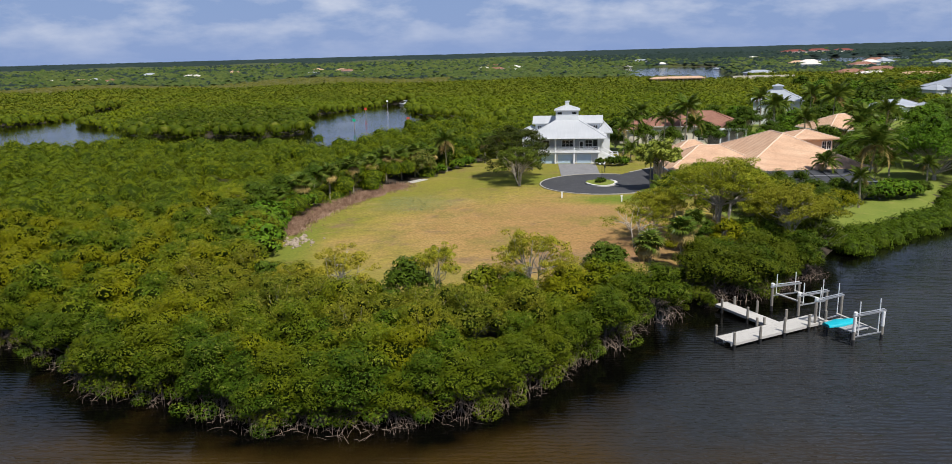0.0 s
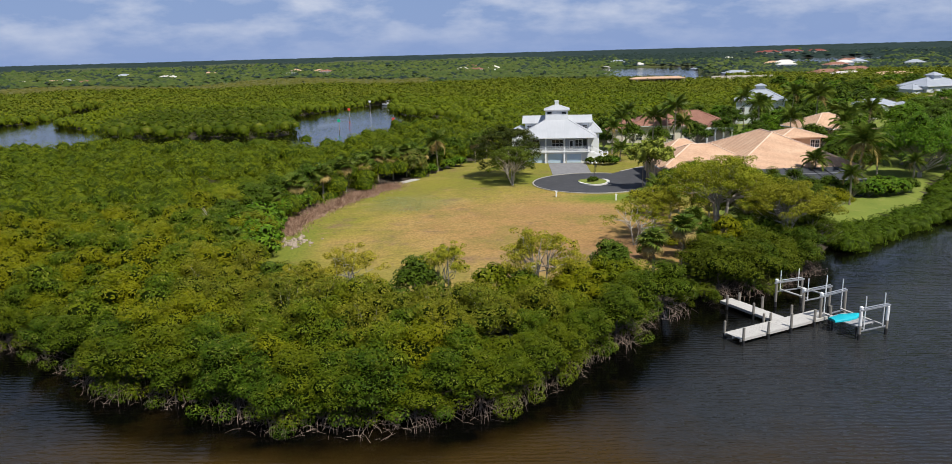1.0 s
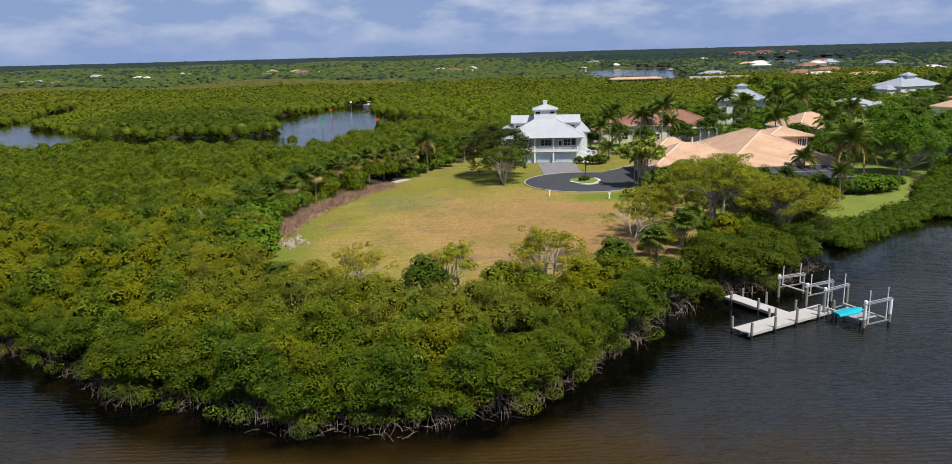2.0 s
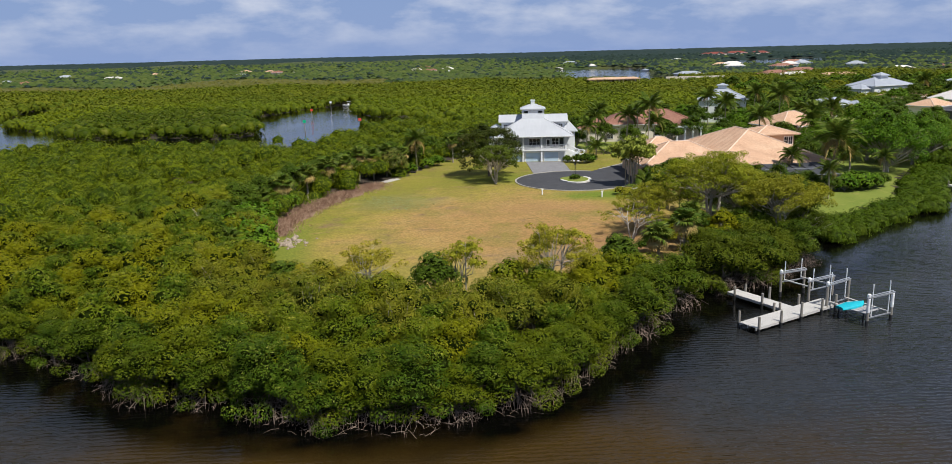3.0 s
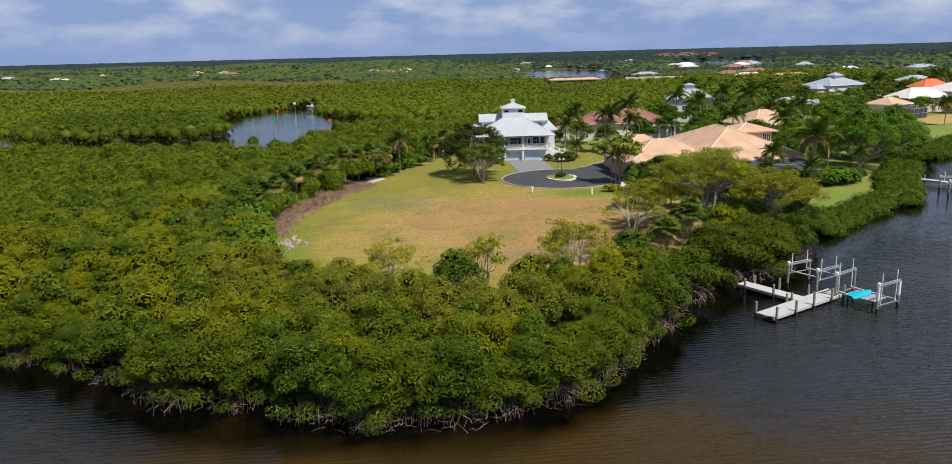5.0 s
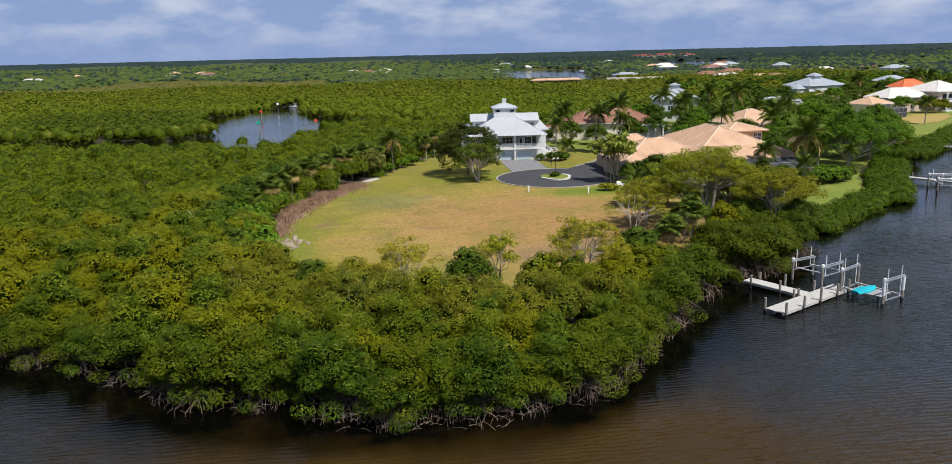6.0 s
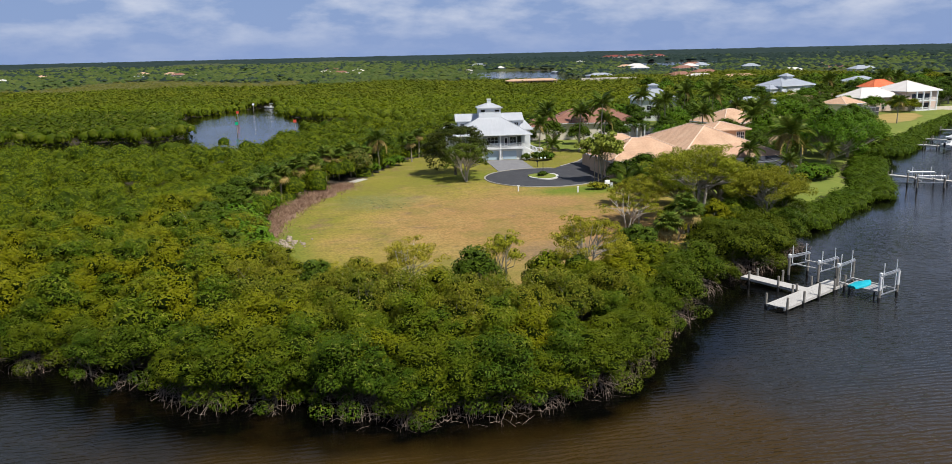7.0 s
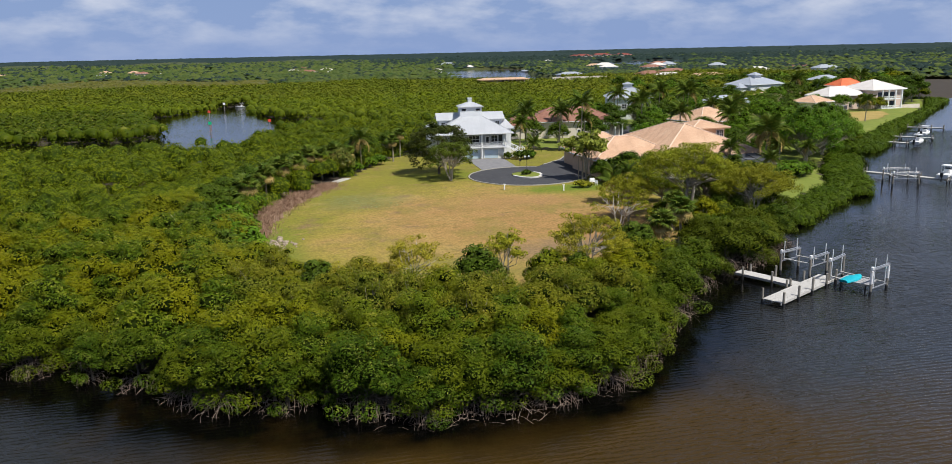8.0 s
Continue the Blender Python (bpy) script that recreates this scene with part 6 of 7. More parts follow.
# the tall open trees between lot and dock
OPEN = [tuft_tree(41, 6.1, 11.4, 5.0, 60, 0.2, 36, "olive", 0.26, 0.85, 0.5, 5, 0.42), tuft_tree(42, 4.4, 8.4, 4.2, 36, 0.19, 36, "olive", 0.18, 0.75, 0.5, 5, 0.42),
        tree_kind(43, 4.6, 8.4, 0.8, 60, 0.95, 0.22, 34, "bank_leaf", 0.5, 0.7, 0.6, base_r=0.24, wild=0.55), tuft_tree(44, 4.8, 6.6, 2.0, 27, 0.18, 26, "olive", 0.15, 0.5, 0.5, 4, 0.0)]
for k, x, y, s, turn in ((0, 32.6, 99, 1.0, 0), (1, 39, 92.5, 1.05, 100), (3, 20.5, 97, 0.86, 40), (1, 24.0, 101, 0.8, 210), (2, 41.5, 99, 1.0, 200), (2, 43.0, 93.5, 0.72, 60), (2, 36.5, 87.5, 0.62, 120), (2, 31.0, 84.5, 0.58, 250), (2, 39.5, 106, 1.0, 130), (2, 46.5, 104, 0.9, 20), (2, 48, 110, 0.95, 300),
                         (2, 44.5, 113, 0.9, 70), (2, 35.5, 112, 0.7, 160)):
    plant("open_tree", ("tall open tree with pale forked limbs and yellow-green feathery leaves", "low olive tree with arching pale limbs", "bushy dark green tree near the dock", "leaning half-bare tree with sparse pale leaves")[k], "tree", OPEN[k], x, y, s, turn, "trees between lot and dock")

# darker trees along the far side of the lot, and a pale one among the mangroves
EDGE = tree_kind(44, 3.0, 6.8, 1.6, 20, 1.15, 0.34, 18, "broadleaf", 0.25, 0.75, 0.65, base_r=0.16)
for x, y, s, turn in ((-13, 167.5, 1.0, 0), (-17.5, 161.5, 0.95, 50), (-22, 153, 1.0, 90), (-26.5, 145, 0.95, 140), (-30, 136.5, 1.0, 190), (-33.5, 127.5, 0.95, 240), (-35.5, 118, 1.0, 290), (-36.5, 108, 0.9, 330), (-8.5, 174.5, 0.9, 20), (-4, 182, 0.9, 75), (2, 189, 0.9, 120), (-35, 98, 0.85, 160)):
    plant("edge_tree", "dark green tree at the edge of the lot", "tree", EDGE, x, y, s, turn, "trees along the lot's far edge")
for x, y, s in ((-39, 116, 0.75), (-41, 92, 0.7), (-33, 82, 0.7)):
    plant("scrub_tree", "thin yellow-green tree with bare pale branches at the lawn's edge", "tree", OPEN[1], x, y, s, x * 40, "scrub trees on the lot")

# garden and street trees
BROAD = [tree_kind(51, 4.2, 8.0, 2.0, 30, 1.35, 0.42, 13.0, "broadleaf", 0.25, 0.62, 0.7), tree_kind(52, 4.6, 7.2, 1.4, 30, 1.4, 0.42, 13.0, "bright", 0.25, 0.62, 0.7),
         tree_kind(53, 3.6, 7.6, 1.2, 28, 1.25, 0.42, 13.0, "broadleaf", 0.22, 0.7, 0.7), tree_kind(54, 4.4, 6.4, 1.0, 28, 1.35, 0.42, 13.0, "mangrove", 0.25, 0.62, 0.7)]
FAR_BROAD = [tree_kind(56, 4.2, 8.0, 2.2, 12, 2.1, 1.0, 3.0, "broadleaf", 0.25, 0.62, 0.75), tree_kind(57, 4.6, 7.2, 1.6, 12, 2.2, 1.0, 3.0, "bright", 0.25, 0.62, 0.75),
             tree_kind(58, 3.6, 7.6, 1.4, 11, 2.0, 1.0, 3.0, "broadleaf", 0.22, 0.7, 0.75), tree_kind(59, 4.4, 6.4, 1.2, 12, 2.1, 1.0, 3.0, "mangrove", 0.25, 0.62, 0.75)]
BIG = tree_kind(55, 6.8, 12.5, 1.6, 80, 1.45, 0.34, 17, "bright", 0.24, 0.75, 0.65, base_r=0.4, wild=0.4)
for x, y, s, turn in ((86, 141, 1.0, 0), (97, 149, 0.95, 120), (106, 156, 0.85, 200), (83, 160, 0.8, 70), (92, 157, 0.9, 300), (112, 166, 0.75, 40), (101, 168, 0.8, 160)):
    plant("shade_tree", "large spreading bright green tree by the canal", "tree", BIG, x, y, s, turn, "canal shade trees")
SET_TREES = [(36.8, 133.5, 2, 0.62), (34.9, 134.8, 2, 0.5), (35.8, 136.6, 0, 0.5), (38.8, 131.5, 0, 0.75), (42, 130, 2, 0.78), (46, 128, 0, 0.75), (50, 123.0, 2, 0.7), (54, 121, 3, 0.5), (58.5, 121, 0, 0.55), (63, 122, 2, 0.5), (40, 124, 3, 0.55), (45, 119, 0, 0.7), (51, 116, 2, 0.7), (56, 114.5, 3, 0.6),
             (75, 141, 0, 0.8), (74, 150, 2, 0.9), (78, 168, 0, 1.0), (72, 172, 2, 0.9), (66, 176, 1, 0.9), (58, 190, 0, 0.9), (50, 196, 2, 0.8), (44, 200, 0, 0.8), (36, 198, 2, 0.7), (68, 199, 0, 0.9), (76, 196, 2, 0.9), (84, 203, 1, 0.9), (80, 226, 0, 1.0),
             (92, 222, 1, 1.0), (104, 226, 0, 1.0), (113, 240, 2, 1.0), (86, 252, 1, 0.9), (76, 246, 0, 0.9), (66, 236, 2, 0.9), (50, 228, 0, 0.9), (40, 216, 2, 0.9), (98, 198, 0, 1.1), (106, 206, 1, 1.1), (116, 216, 0, 1.1), (124, 228, 1, 1.0), (112, 182, 2, 1.1),
             (120, 192, 0, 1.1), (128, 204, 1, 1.1), (108, 172, 3, 1.0), (136, 214, 0, 1.0), (120, 176, 3, 0.9), (112, 160, 3, 0.9), (132, 190, 2, 0.9), (142, 205, 0, 0.9), (182, 243, 1, 0.9), (176, 250, 1, 0.9), (170, 254, 0, 0.9), (193, 243, 3, 1.0), (197, 241.5, 3, 0.8), (164, 250, 2, 0.9), (156, 256, 1, 1.0), (222, 258, 0, 1.1), (219, 270, 2, 1.3), (230, 262, 2, 1.2), (240, 268, 0, 1.4), (225, 280, 1, 1.3), (213, 275, 0, 1.3), (121, 206, 1, 1.2), (129, 216, 1, 1.2), (137, 226, 0, 1.1), (118, 226, 2, 1.1), (126, 238, 1, 1.0), (188, 252, 0, 0.6),
             (128, 258, 1, 1.0), (118, 266, 0, 1.0), (152, 280, 2, 1.1), (164, 288, 0, 1.1), (184, 284, 1, 1.1), (196, 290, 0, 1.1), (226, 268, 0, 1.2), (236, 280, 2, 1.3), (248, 276, 0, 1.3), (258, 290, 1, 1.3), (228, 292, 0, 1.2), (212, 290, 2, 1.0), (91, 231, 0, 0.9), (98, 232, 2, 0.8), (104, 236, 0, 0.8), (62, 200, 0, 0.6), (72, 204, 2, 0.6)]
for x, y, k, s in SET_TREES:
    plant("garden_tree", ("dark green garden tree with a rounded crown", "bright green leafy garden tree", "tall dense green garden tree", "low spreading green tree")[k], "tree", BROAD[k], x, y, s, (x * 37 + y * 17) % 360, "garden trees")
rng = np.random.default_rng(61)
tx, ty = spots(110, 262, 560, 640, 13, rng)
ok = (tx > 0.42 * ty + 6 - np.maximum(0, ty - 330) * 0.05) & (tx < 0.92 * ty) & (land(tx, ty) > 3)
for x, y in list(zip(tx[ok], ty[ok]))[:240]:
    if min(math.hypot(x - q[0], y - q[1]) for q in FAR) > 16 and math.hypot(x - 221, y - 352) > 24 and not (abs(x - 0.62 * y) < 16 and 262 < y < 335):
        k = int(rng.integers(0, 4))
        plant("garden_tree", ("dark green garden tree with a rounded crown", "bright green leafy garden tree", "tall dense green garden tree", "low spreading green tree")[k], "tree", FAR_BROAD[k], x, y, rng.uniform(0.6, 1.0), rng.uniform(0, 360), "garden trees")


# ---- palms ----
def frond(length, droop, seed, pairs=27, width=0.15, leaf=1.05):
    """A feather frond along +x: arched midrib and drooping leaflets."""
    r = np.random.default_rng(seed)
    g = Geo()
    pt = lambda u: Vector((length * (u - 0.22 * droop * u * u), 0, length * (0.42 * u - (0.50 + 0.50 * droop) * u ** 2.3)))
    g.tube([pt(u) for u in (0, 0.3, 0.6, 0.85, 1.0)], [0.05, 0.04, 0.03, 0.02, 0.01], 4, False)
    for i in range(pairs):
        u = 0.14 + 0.86 * i / (pairs - 1)
        p = pt(u)
        w = leaf * math.sin(math.pi * (0.15 + 0.8 * u)) ** 0.7
        for s in (-1, 1):
            tip = p + Vector((w * 0.55, s * w * 0.75, -w * r.uniform(0.25, 0.75)))
            g.add([p - Vector((width / 2, 0, 0)), p + Vector((width / 2, 0, 0.02)), tip + Vector((0.03, 0, 0)), tip - Vector((0.03, 0, 0))], [(0, 1, 2, 3)])
    return g


def fan(radius, seed, blades=15):
    """A fan leaf on a stalk along +x."""
    r = np.random.default_rng(seed)
    g = Geo().tube([(0, 0, 0), (radius * 0.7, 0, 0.12)], [0.03, 0.02], 4, False)
    c = Vector((radius * 0.7, 0, 0.12))
    for i in range(blades):
        a = radians(-125 + 250 * i / (blades - 1))
        e = radius * r.uniform(0.75, 1.0)
        d = Vector((math.cos(a), math.sin(a), 0))
        s = Vector((-math.sin(a), math.cos(a), 0)) * 0.085 * radius
        m = c + d * e * 0.55 + Vector((0, 0, 0.05))
        tip = c + d * e + Vector((0, 0, -0.32 * e))
        g.add([c, m - s, tip, m + s], [(0, 1, 2, 3)])
    return g


FROND = {}
for key, args in (("up", (3.1, 0.15, 1)), ("mid", (3.3, 0.55, 2)), ("low", (3.1, 1.0, 3)), ("dry", (2.9, 1.15, 4))):
    FROND[key] = frond(*args).mesh("frond")
    FROND[key].materials.append(M["palm_dry" if key == "dry" else "palm"])
FAN = fan(1.15, 5).mesh("fan_leaf")
FAN.materials.append(M["palm"])
FAN_DRY = fan(1.0, 6).mesh("fan_leaf")
FAN_DRY.materials.append(M["palm_dry"])


def palm(x, y, h, k=1.0, fronds=17, seed=0, dry=2, lean=0.5, label="tall feathery palm with a bare grey trunk", group="feather palms", thick=0.17):
    r = np.random.default_rng(seed)
    t = thing("palm_tree", label, "palm", pose(x, y, float(ground_z(x, y)[0]) - 0.05, 0, 0, r.uniform(0, 360)), group)
    top = Vector((lean, 0, h))
    part("trunk", Geo().tube([(0, 0, -0.4), (lean * 0.15, 0, h * 0.35), (lean * 0.5, 0, h * 0.7), top], [thick * 1.3, thick, thick * 0.85, thick * 0.75], 8), "palm_bark", t)
    part("crownshaft", Geo().tube([top, top + Vector((0.03, 0, 0.7 * k))], [thick * 0.85, thick * 0.5], 7), "bark", t)
    for i in range(fronds):
        u = i / max(1, fronds - 1)
        key = "dry" if i >= fronds - dry else ("up" if u < 0.3 else "mid" if u < 0.68 else "low")
        tilt = -(66 - 80 * u) if key != "dry" else 14
        s = k * r.uniform(0.85, 1.12)
        part("frond", FROND[key], None, t, "dry brown frond" if key == "dry" else "", Matrix.Translation(top + Vector((0, 0, 0.5 * k))) @ pose(0, 0, 0, r.uniform(-25, 25), tilt, i * 137.5 + r.uniform(-14, 14)) @ Matrix.Scale(s, 4))
    return t


def fan_palm(x, y, h, k=1.0, leaves=24, seed=0, dry=5):
    r = np.random.default_rng(seed)
    t = thing("fan_palm", "fan palm with a shaggy round head", "palm", pose(x, y, float(ground_z(x, y)[0]) - 0.05, 0, 0, r.uniform(0, 360)), "fan palms")
    part("trunk", Geo().tube([(0, 0, -0.4), (0.08, 0, h * 0.5), (0.05, 0, h)], [0.2, 0.17, 0.19], 8), "palm_bark", t)
    for i in range(leaves):
        u = i / (leaves - 1)
        last = i >= leaves - dry
        part("fan_leaf", FAN_DRY if last else FAN, None, t, "hanging dry fan leaf" if last else "", Matrix.Translation((0.05, 0, h)) @ pose(0, 0, 0, r.uniform(-30, 30), -75 + 105 * u + (25 if last else 0), i * 137.5 + r.uniform(-15, 15)) @ Matrix.Scale(k * r.uniform(0.85, 1.15), 4))
    return t


for n, (x, y, h, k, dry, lean) in enumerate([(-7.2, 167.0, 6.4, 1.05, 5, 0.4), (48.3, 176, 11.5, 1.3, 1, 0.3), (44.5, 181, 9.0, 1.1, 1, -0.4), (68.7, 131.5, 7.6, 1.5, 4, 0.9), (39.5, 191, 8.0, 1.1, 1, 0.4), (43, 203, 8.6, 1.1, 1, 0.3), (36, 187, 6.2, 0.95, 2, 0.3),
                                             (80.5, 206, 9.0, 1.35, 1, 0.4), (100, 214, 10.5, 1.45, 1, 0.3), (77, 178, 8.0, 1.2, 2, 0.3), (84, 167, 7.5, 1.2, 2, 0.5), (88, 172, 9.0, 1.2, 1, 0.4), (60.6, 118.2, 4.6, 0.75, 2, 0.2), (79.3, 132, 4.2, 0.7, 1, 0.2), (52, 183, 7.0, 1.1, 1, 0.5),
                                             (162, 208, 6.5, 0.9, 1, 0.2), (93, 190, 8.6, 1.1, 1, 0.6), (105, 195, 8.2, 1.2, 1, 0.3), (235, 300, 10, 1.5, 1, 0.3), (250, 310, 9, 1.5, 1, 0.3), (206, 300, 9, 1.4, 1, 0.4), (120, 250, 9.5, 1.3, 1, 0.4), (90.5, 243, 8.6, 1.35, 1, 0.3), (106, 243, 9.4, 1.4, 1, 0.4), (96, 240, 6.5, 1.2, 1, 0.2), (72, 131, 5.2, 0.8, 1, 0.3), (61, 131.5, 5.0, 0.9, 1, 0.3), (55, 205, 8, 1.1, 1, 0.4)]):
    palm(x, y, h, k, 22 if k > 1.5 else 19, 200 + n, dry, lean)
# clustered slender palms beside the turning circle
for n, (x, y, h) in enumerate([(32.0, 136.6, 7.2), (32.9, 137.4, 8.6), (33.6, 136.5, 6.6), (32.6, 138.4, 8.0), (34.2, 138.0, 7.4), (31.6, 137.8, 5.6)]):
    palm(x, y, h * 0.9, 0.5, 9, 300 + n, 0, 0.35, "slender clustering palm with pale stems", "clustered palms by the circle", 0.09)
plant("clump_palm", "bushy clump of large-leaved palms on pale stems", "palm", tuft_tree(45, 2.9, 9.6, 4.4, 28, 0.7, 12.0, "palm_light", 0.12, 0.75, 0.8, 2, 0.0, 7), 33.0, 137.4, 1.0)
for n, (x, y, h) in enumerate([(26.8, 113.5, 3.2), (28.4, 115.0, 4.2), (30.2, 114.2, 4.6), (31.8, 115.4, 4.0), (33.6, 114.6, 3.4), (29.4, 112.2, 2.8)]):
    palm(x, y, h, 0.8, 13, 360 + n, 3, 0.3, "low clumping feather palm with tawny old fronds", "clumping palms behind the tall tree", 0.1)
palm(35.3, 174.5, 2.4, 0.95, 15, 330, 0, 0.1, "young feathery palm in the front garden")
for n, (x, y, h, k) in enumerate([(-10.5, 163.5, 3.6, 1.15), (-13.8, 161, 4.4, 1.2), (-16.4, 157.5, 4.0, 1.2), (-19.2, 154, 4.8, 1.25), (-21.5, 149, 4.0, 1.2), (-24.4, 143.5, 4.2, 1.3), (-27.5, 136, 4.0, 1.35), (-30.3, 126, 3.9, 1.35), (-32.5, 119, 3.2, 1.2), (-8.2, 169, 4.6, 1.1), (-33.8, 104, 3.0, 1.2), (-32.5, 96, 2.8, 1.1),
                                  (19.0, 81.8, 4.3, 1.2), (23.5, 85.6, 4.9, 1.2), (27.2, 93.5, 4.2, 1.1), (1.5, 178, 4.8, 1.1), (4.5, 186, 5.5, 1.1)]):
    fan_palm(x, y, h + (0.9 if n < 10 else 0), k, 32, 400 + n, 10)

# ---- hedges, shrubs and berm ----
rng = np.random.default_rng(71)
hx, hy = spots(40, 84, 260, 330, 1.8, rng)
bank = -side_of(CANAL, hx, hy)
ok = (bank > 0.2) & (side_of(YARD, hx, hy) < 0.4) & (side_of(LOT, hx, hy) < -2) & (hx > 46) & (bank < 14)
hx, hy = hx[ok], hy[ok]
dist = np.hypot(hx + 15, hy)
canopy("mangrove_hedge", np.column_stack([hx, hy]), rng.uniform(1.2, 1.8, len(hx)), 2.0 + rng.normal(0, 0.12, len(hx)) + (np.hypot(hx - 106, hy - 149) < 8) * 1.5, 0.145 * (dist / 60) ** 0.8, 0.5, rng, "hedge", "trimmed low mangrove hedge along the canal bank")

SHRUB = [tree_kind(81, 1.3, 1.9, 0.5, 9, 0.7, 0.26, 22, "broadleaf", 0.2, 0.8, 0.75, base_r=0.05), tree_kind(82, 1.2, 1.6, 0.4, 9, 0.65, 0.26, 22, "bright", 0.2, 0.8, 0.75, base_r=0.05), tree_kind(83, 0.9, 1.1, 0.3, 7, 0.5, 0.2, 26, "scrub", 0.2, 0.8, 0.75, base_r=0.05)]
for k, x, y, s in ((0, 29.6, 169.5, 1.0), (0, 31.0, 168.6, 1.1), (1, 32.4, 169.4, 1.0), (0, 33.4, 170.5, 0.9), (0, 27.6, 171.2, 0.8), (2, 28.2, 129.6, 1.2), (2, 29.8, 129.2, 1.0), (0, 35.5, 131, 1.4), (0, 37.4, 132.5, 1.6), (0, 39.5, 132.5, 1.7), (0, 41.5, 131.5, 1.6), (1, -2.5, 173.5, 1.4), (1, -5.2, 170.5, 1.3), (1, -8.8, 165, 1.2), (0, -31, 108, 1.5),
                   (1, -32.8, 114, 2.0), (1, -33.4, 110.5, 1.9), (1, -34, 117.5, 1.9), (1, 67, 124, 1.7), (1, 69, 124.8, 1.9), (1, 71, 125, 1.8), (1, 73, 125.6, 1.5), (1, 65.5, 125.5, 1.4), (0, 75.4, 126.5, 1.2), (2, -28.5, 100, 1.3), (1, -29.5, 104.5, 1.2), (0, 23.6, 146.4, 0.6), (0, 24.6, 147.2, 0.5), (0, 16, 87.5, 1.3), (0, 20.5, 90, 1.0)):
    plant("shrub", ("rounded dark green shrub", "glossy bright green shrub with large leaves", "low olive shrub beside the kerb")[k], "shrub", SHRUB[k], x, y, s, (x * 53 + y * 29) % 360, "garden shrubs")
for x, y, k in ((-30.0, 96.5, 2.0), (-31.4, 100, 2.4), (-31.2, 104.5, 2.5), (-32.8, 108.5, 2.6), (-33.0, 113, 2.5), (-32.6, 119, 2.2), (-30.6, 126, 2.0), (-33.8, 102, 2.8)):
    plant("shrub", "tall lush bright green shrub beside the lot", "shrub", SHRUB[1], x, y, k, (x * 53 + y * 29) % 360, "garden shrubs")
plant("dead_tree", "small half-dead tree with bare pale limbs", "tree", tuft_tree(46, 2.2, 5.4, 2.2, 15, 0.16, 16, "olive", 0.13, 0.3, 0.6, 2, 0.0), -38.5, 107.5, 1.1)
# sea grape at the corner of the lot
plant("sea_grape", "large round-leaved sea grape with yellow-red lower leaves", "tree", tree_kind(91, 3.0, 6.0, 0.6, 30, 1.1, 0.36, 17, "sea_grape_leaf", 0.2, 0.75, 0.62, forks=6), -12.6, 160.6, 1.0)

rng = np.random.default_rng(72)
n = 17000
u = rng.uniform(0, 1, n)
line = np.array([(-30.2, 109), (-29.6, 116), (-27.6, 125), (-24.6, 133.5), (-20.5, 142), (-15.5, 150.5)])
strip_edge = [tuple(p) for p in line + np.array([2.7, -1.1])] + [tuple(p) for p in (line + np.array([-3.2, 1.4]))[::-1]]
tagged(turf("litter_strip", strip_edge, "litter", "brown leaf litter and bare soil along the lot's edge", 0.10, 0.6), category="ground", kind="structure")
seg = np.minimum((u * 5).astype(int), 4)
fr = (u * 5 - seg)[:, None]
base = line[seg] * (1 - fr) + line[seg + 1] * fr + rng.normal(-0.1, 1.5, (n, 2))
hgt = rng.uniform(0.1, 0.75, n)
tipo = rng.normal(0, 0.4, (n, 2))
a = rng.uniform(0, 6.28, n)
w = np.stack([np.cos(a), np.sin(a)], 1) * 0.05
z0 = np.full((n, 1), 1.03)
v = np.stack([np.hstack([base - w, z0]), np.hstack([base + w, z0]), np.hstack([base + tipo, z0 + hgt[:, None]])], 1).reshape(-1, 3)
tagged(part("dry_brush", array_mesh("dry_brush", v, np.arange(n * 3).reshape(n, 3)), "dry_brush"), "brown dead brush along the lot's edge", "brush", kind="stuff")


# low weeds and tufts scattered in the scorched lawn
rng = np.random.default_rng(74)
n = 30000
tx, ty = rng.uniform(-30, 34, n), rng.uniform(74, 150, n)
dens = ripple(tx, ty, 9.0, 5.0) + rng.normal(0, 0.5, n) + 0.9 * np.exp(-(((tx + 13) / 7) ** 2 + ((ty - 131) / 9) ** 2))
ok = (side_of(LOT, tx, ty) > 1.0) & (dens > 0.95) & (np.hypot((tx + 13) / 8, (ty - 131) / 8) + rng.uniform(0, 0.5, n) < 1.2) & (np.hypot(tx - 24, ty - 146) > 13)
tx, ty = tx[ok], ty[ok]
n = len(tx)
tz = ground_z(tx, ty) + 0.06
sets_v = []
for _ in range(3):
    a = rng.uniform(0, 6.28, n)
    w, hh = rng.uniform(0.05, 0.13, n), rng.uniform(0.05, 0.16, n)
    ox, oy = rng.normal(0, 0.12, n), rng.normal(0, 0.12, n)
    sets_v.append(np.stack([np.stack([tx + ox - np.cos(a) * w, ty + oy - np.sin(a) * w, tz], 1), np.stack([tx + ox + np.cos(a) * w, ty + oy + np.sin(a) * w, tz], 1), np.stack([tx + ox * 2, ty + oy * 2 + 0.05, tz + hh], 1)], 1).reshape(-1, 3))
v = np.concatenate(sets_v)
tagged(part("lawn_weed", array_mesh("lawn_weed", v, np.arange(len(v)).reshape(-1, 3)), "weed"), "low weeds and tufts in the dry lawn", "weeds", kind="stuff")


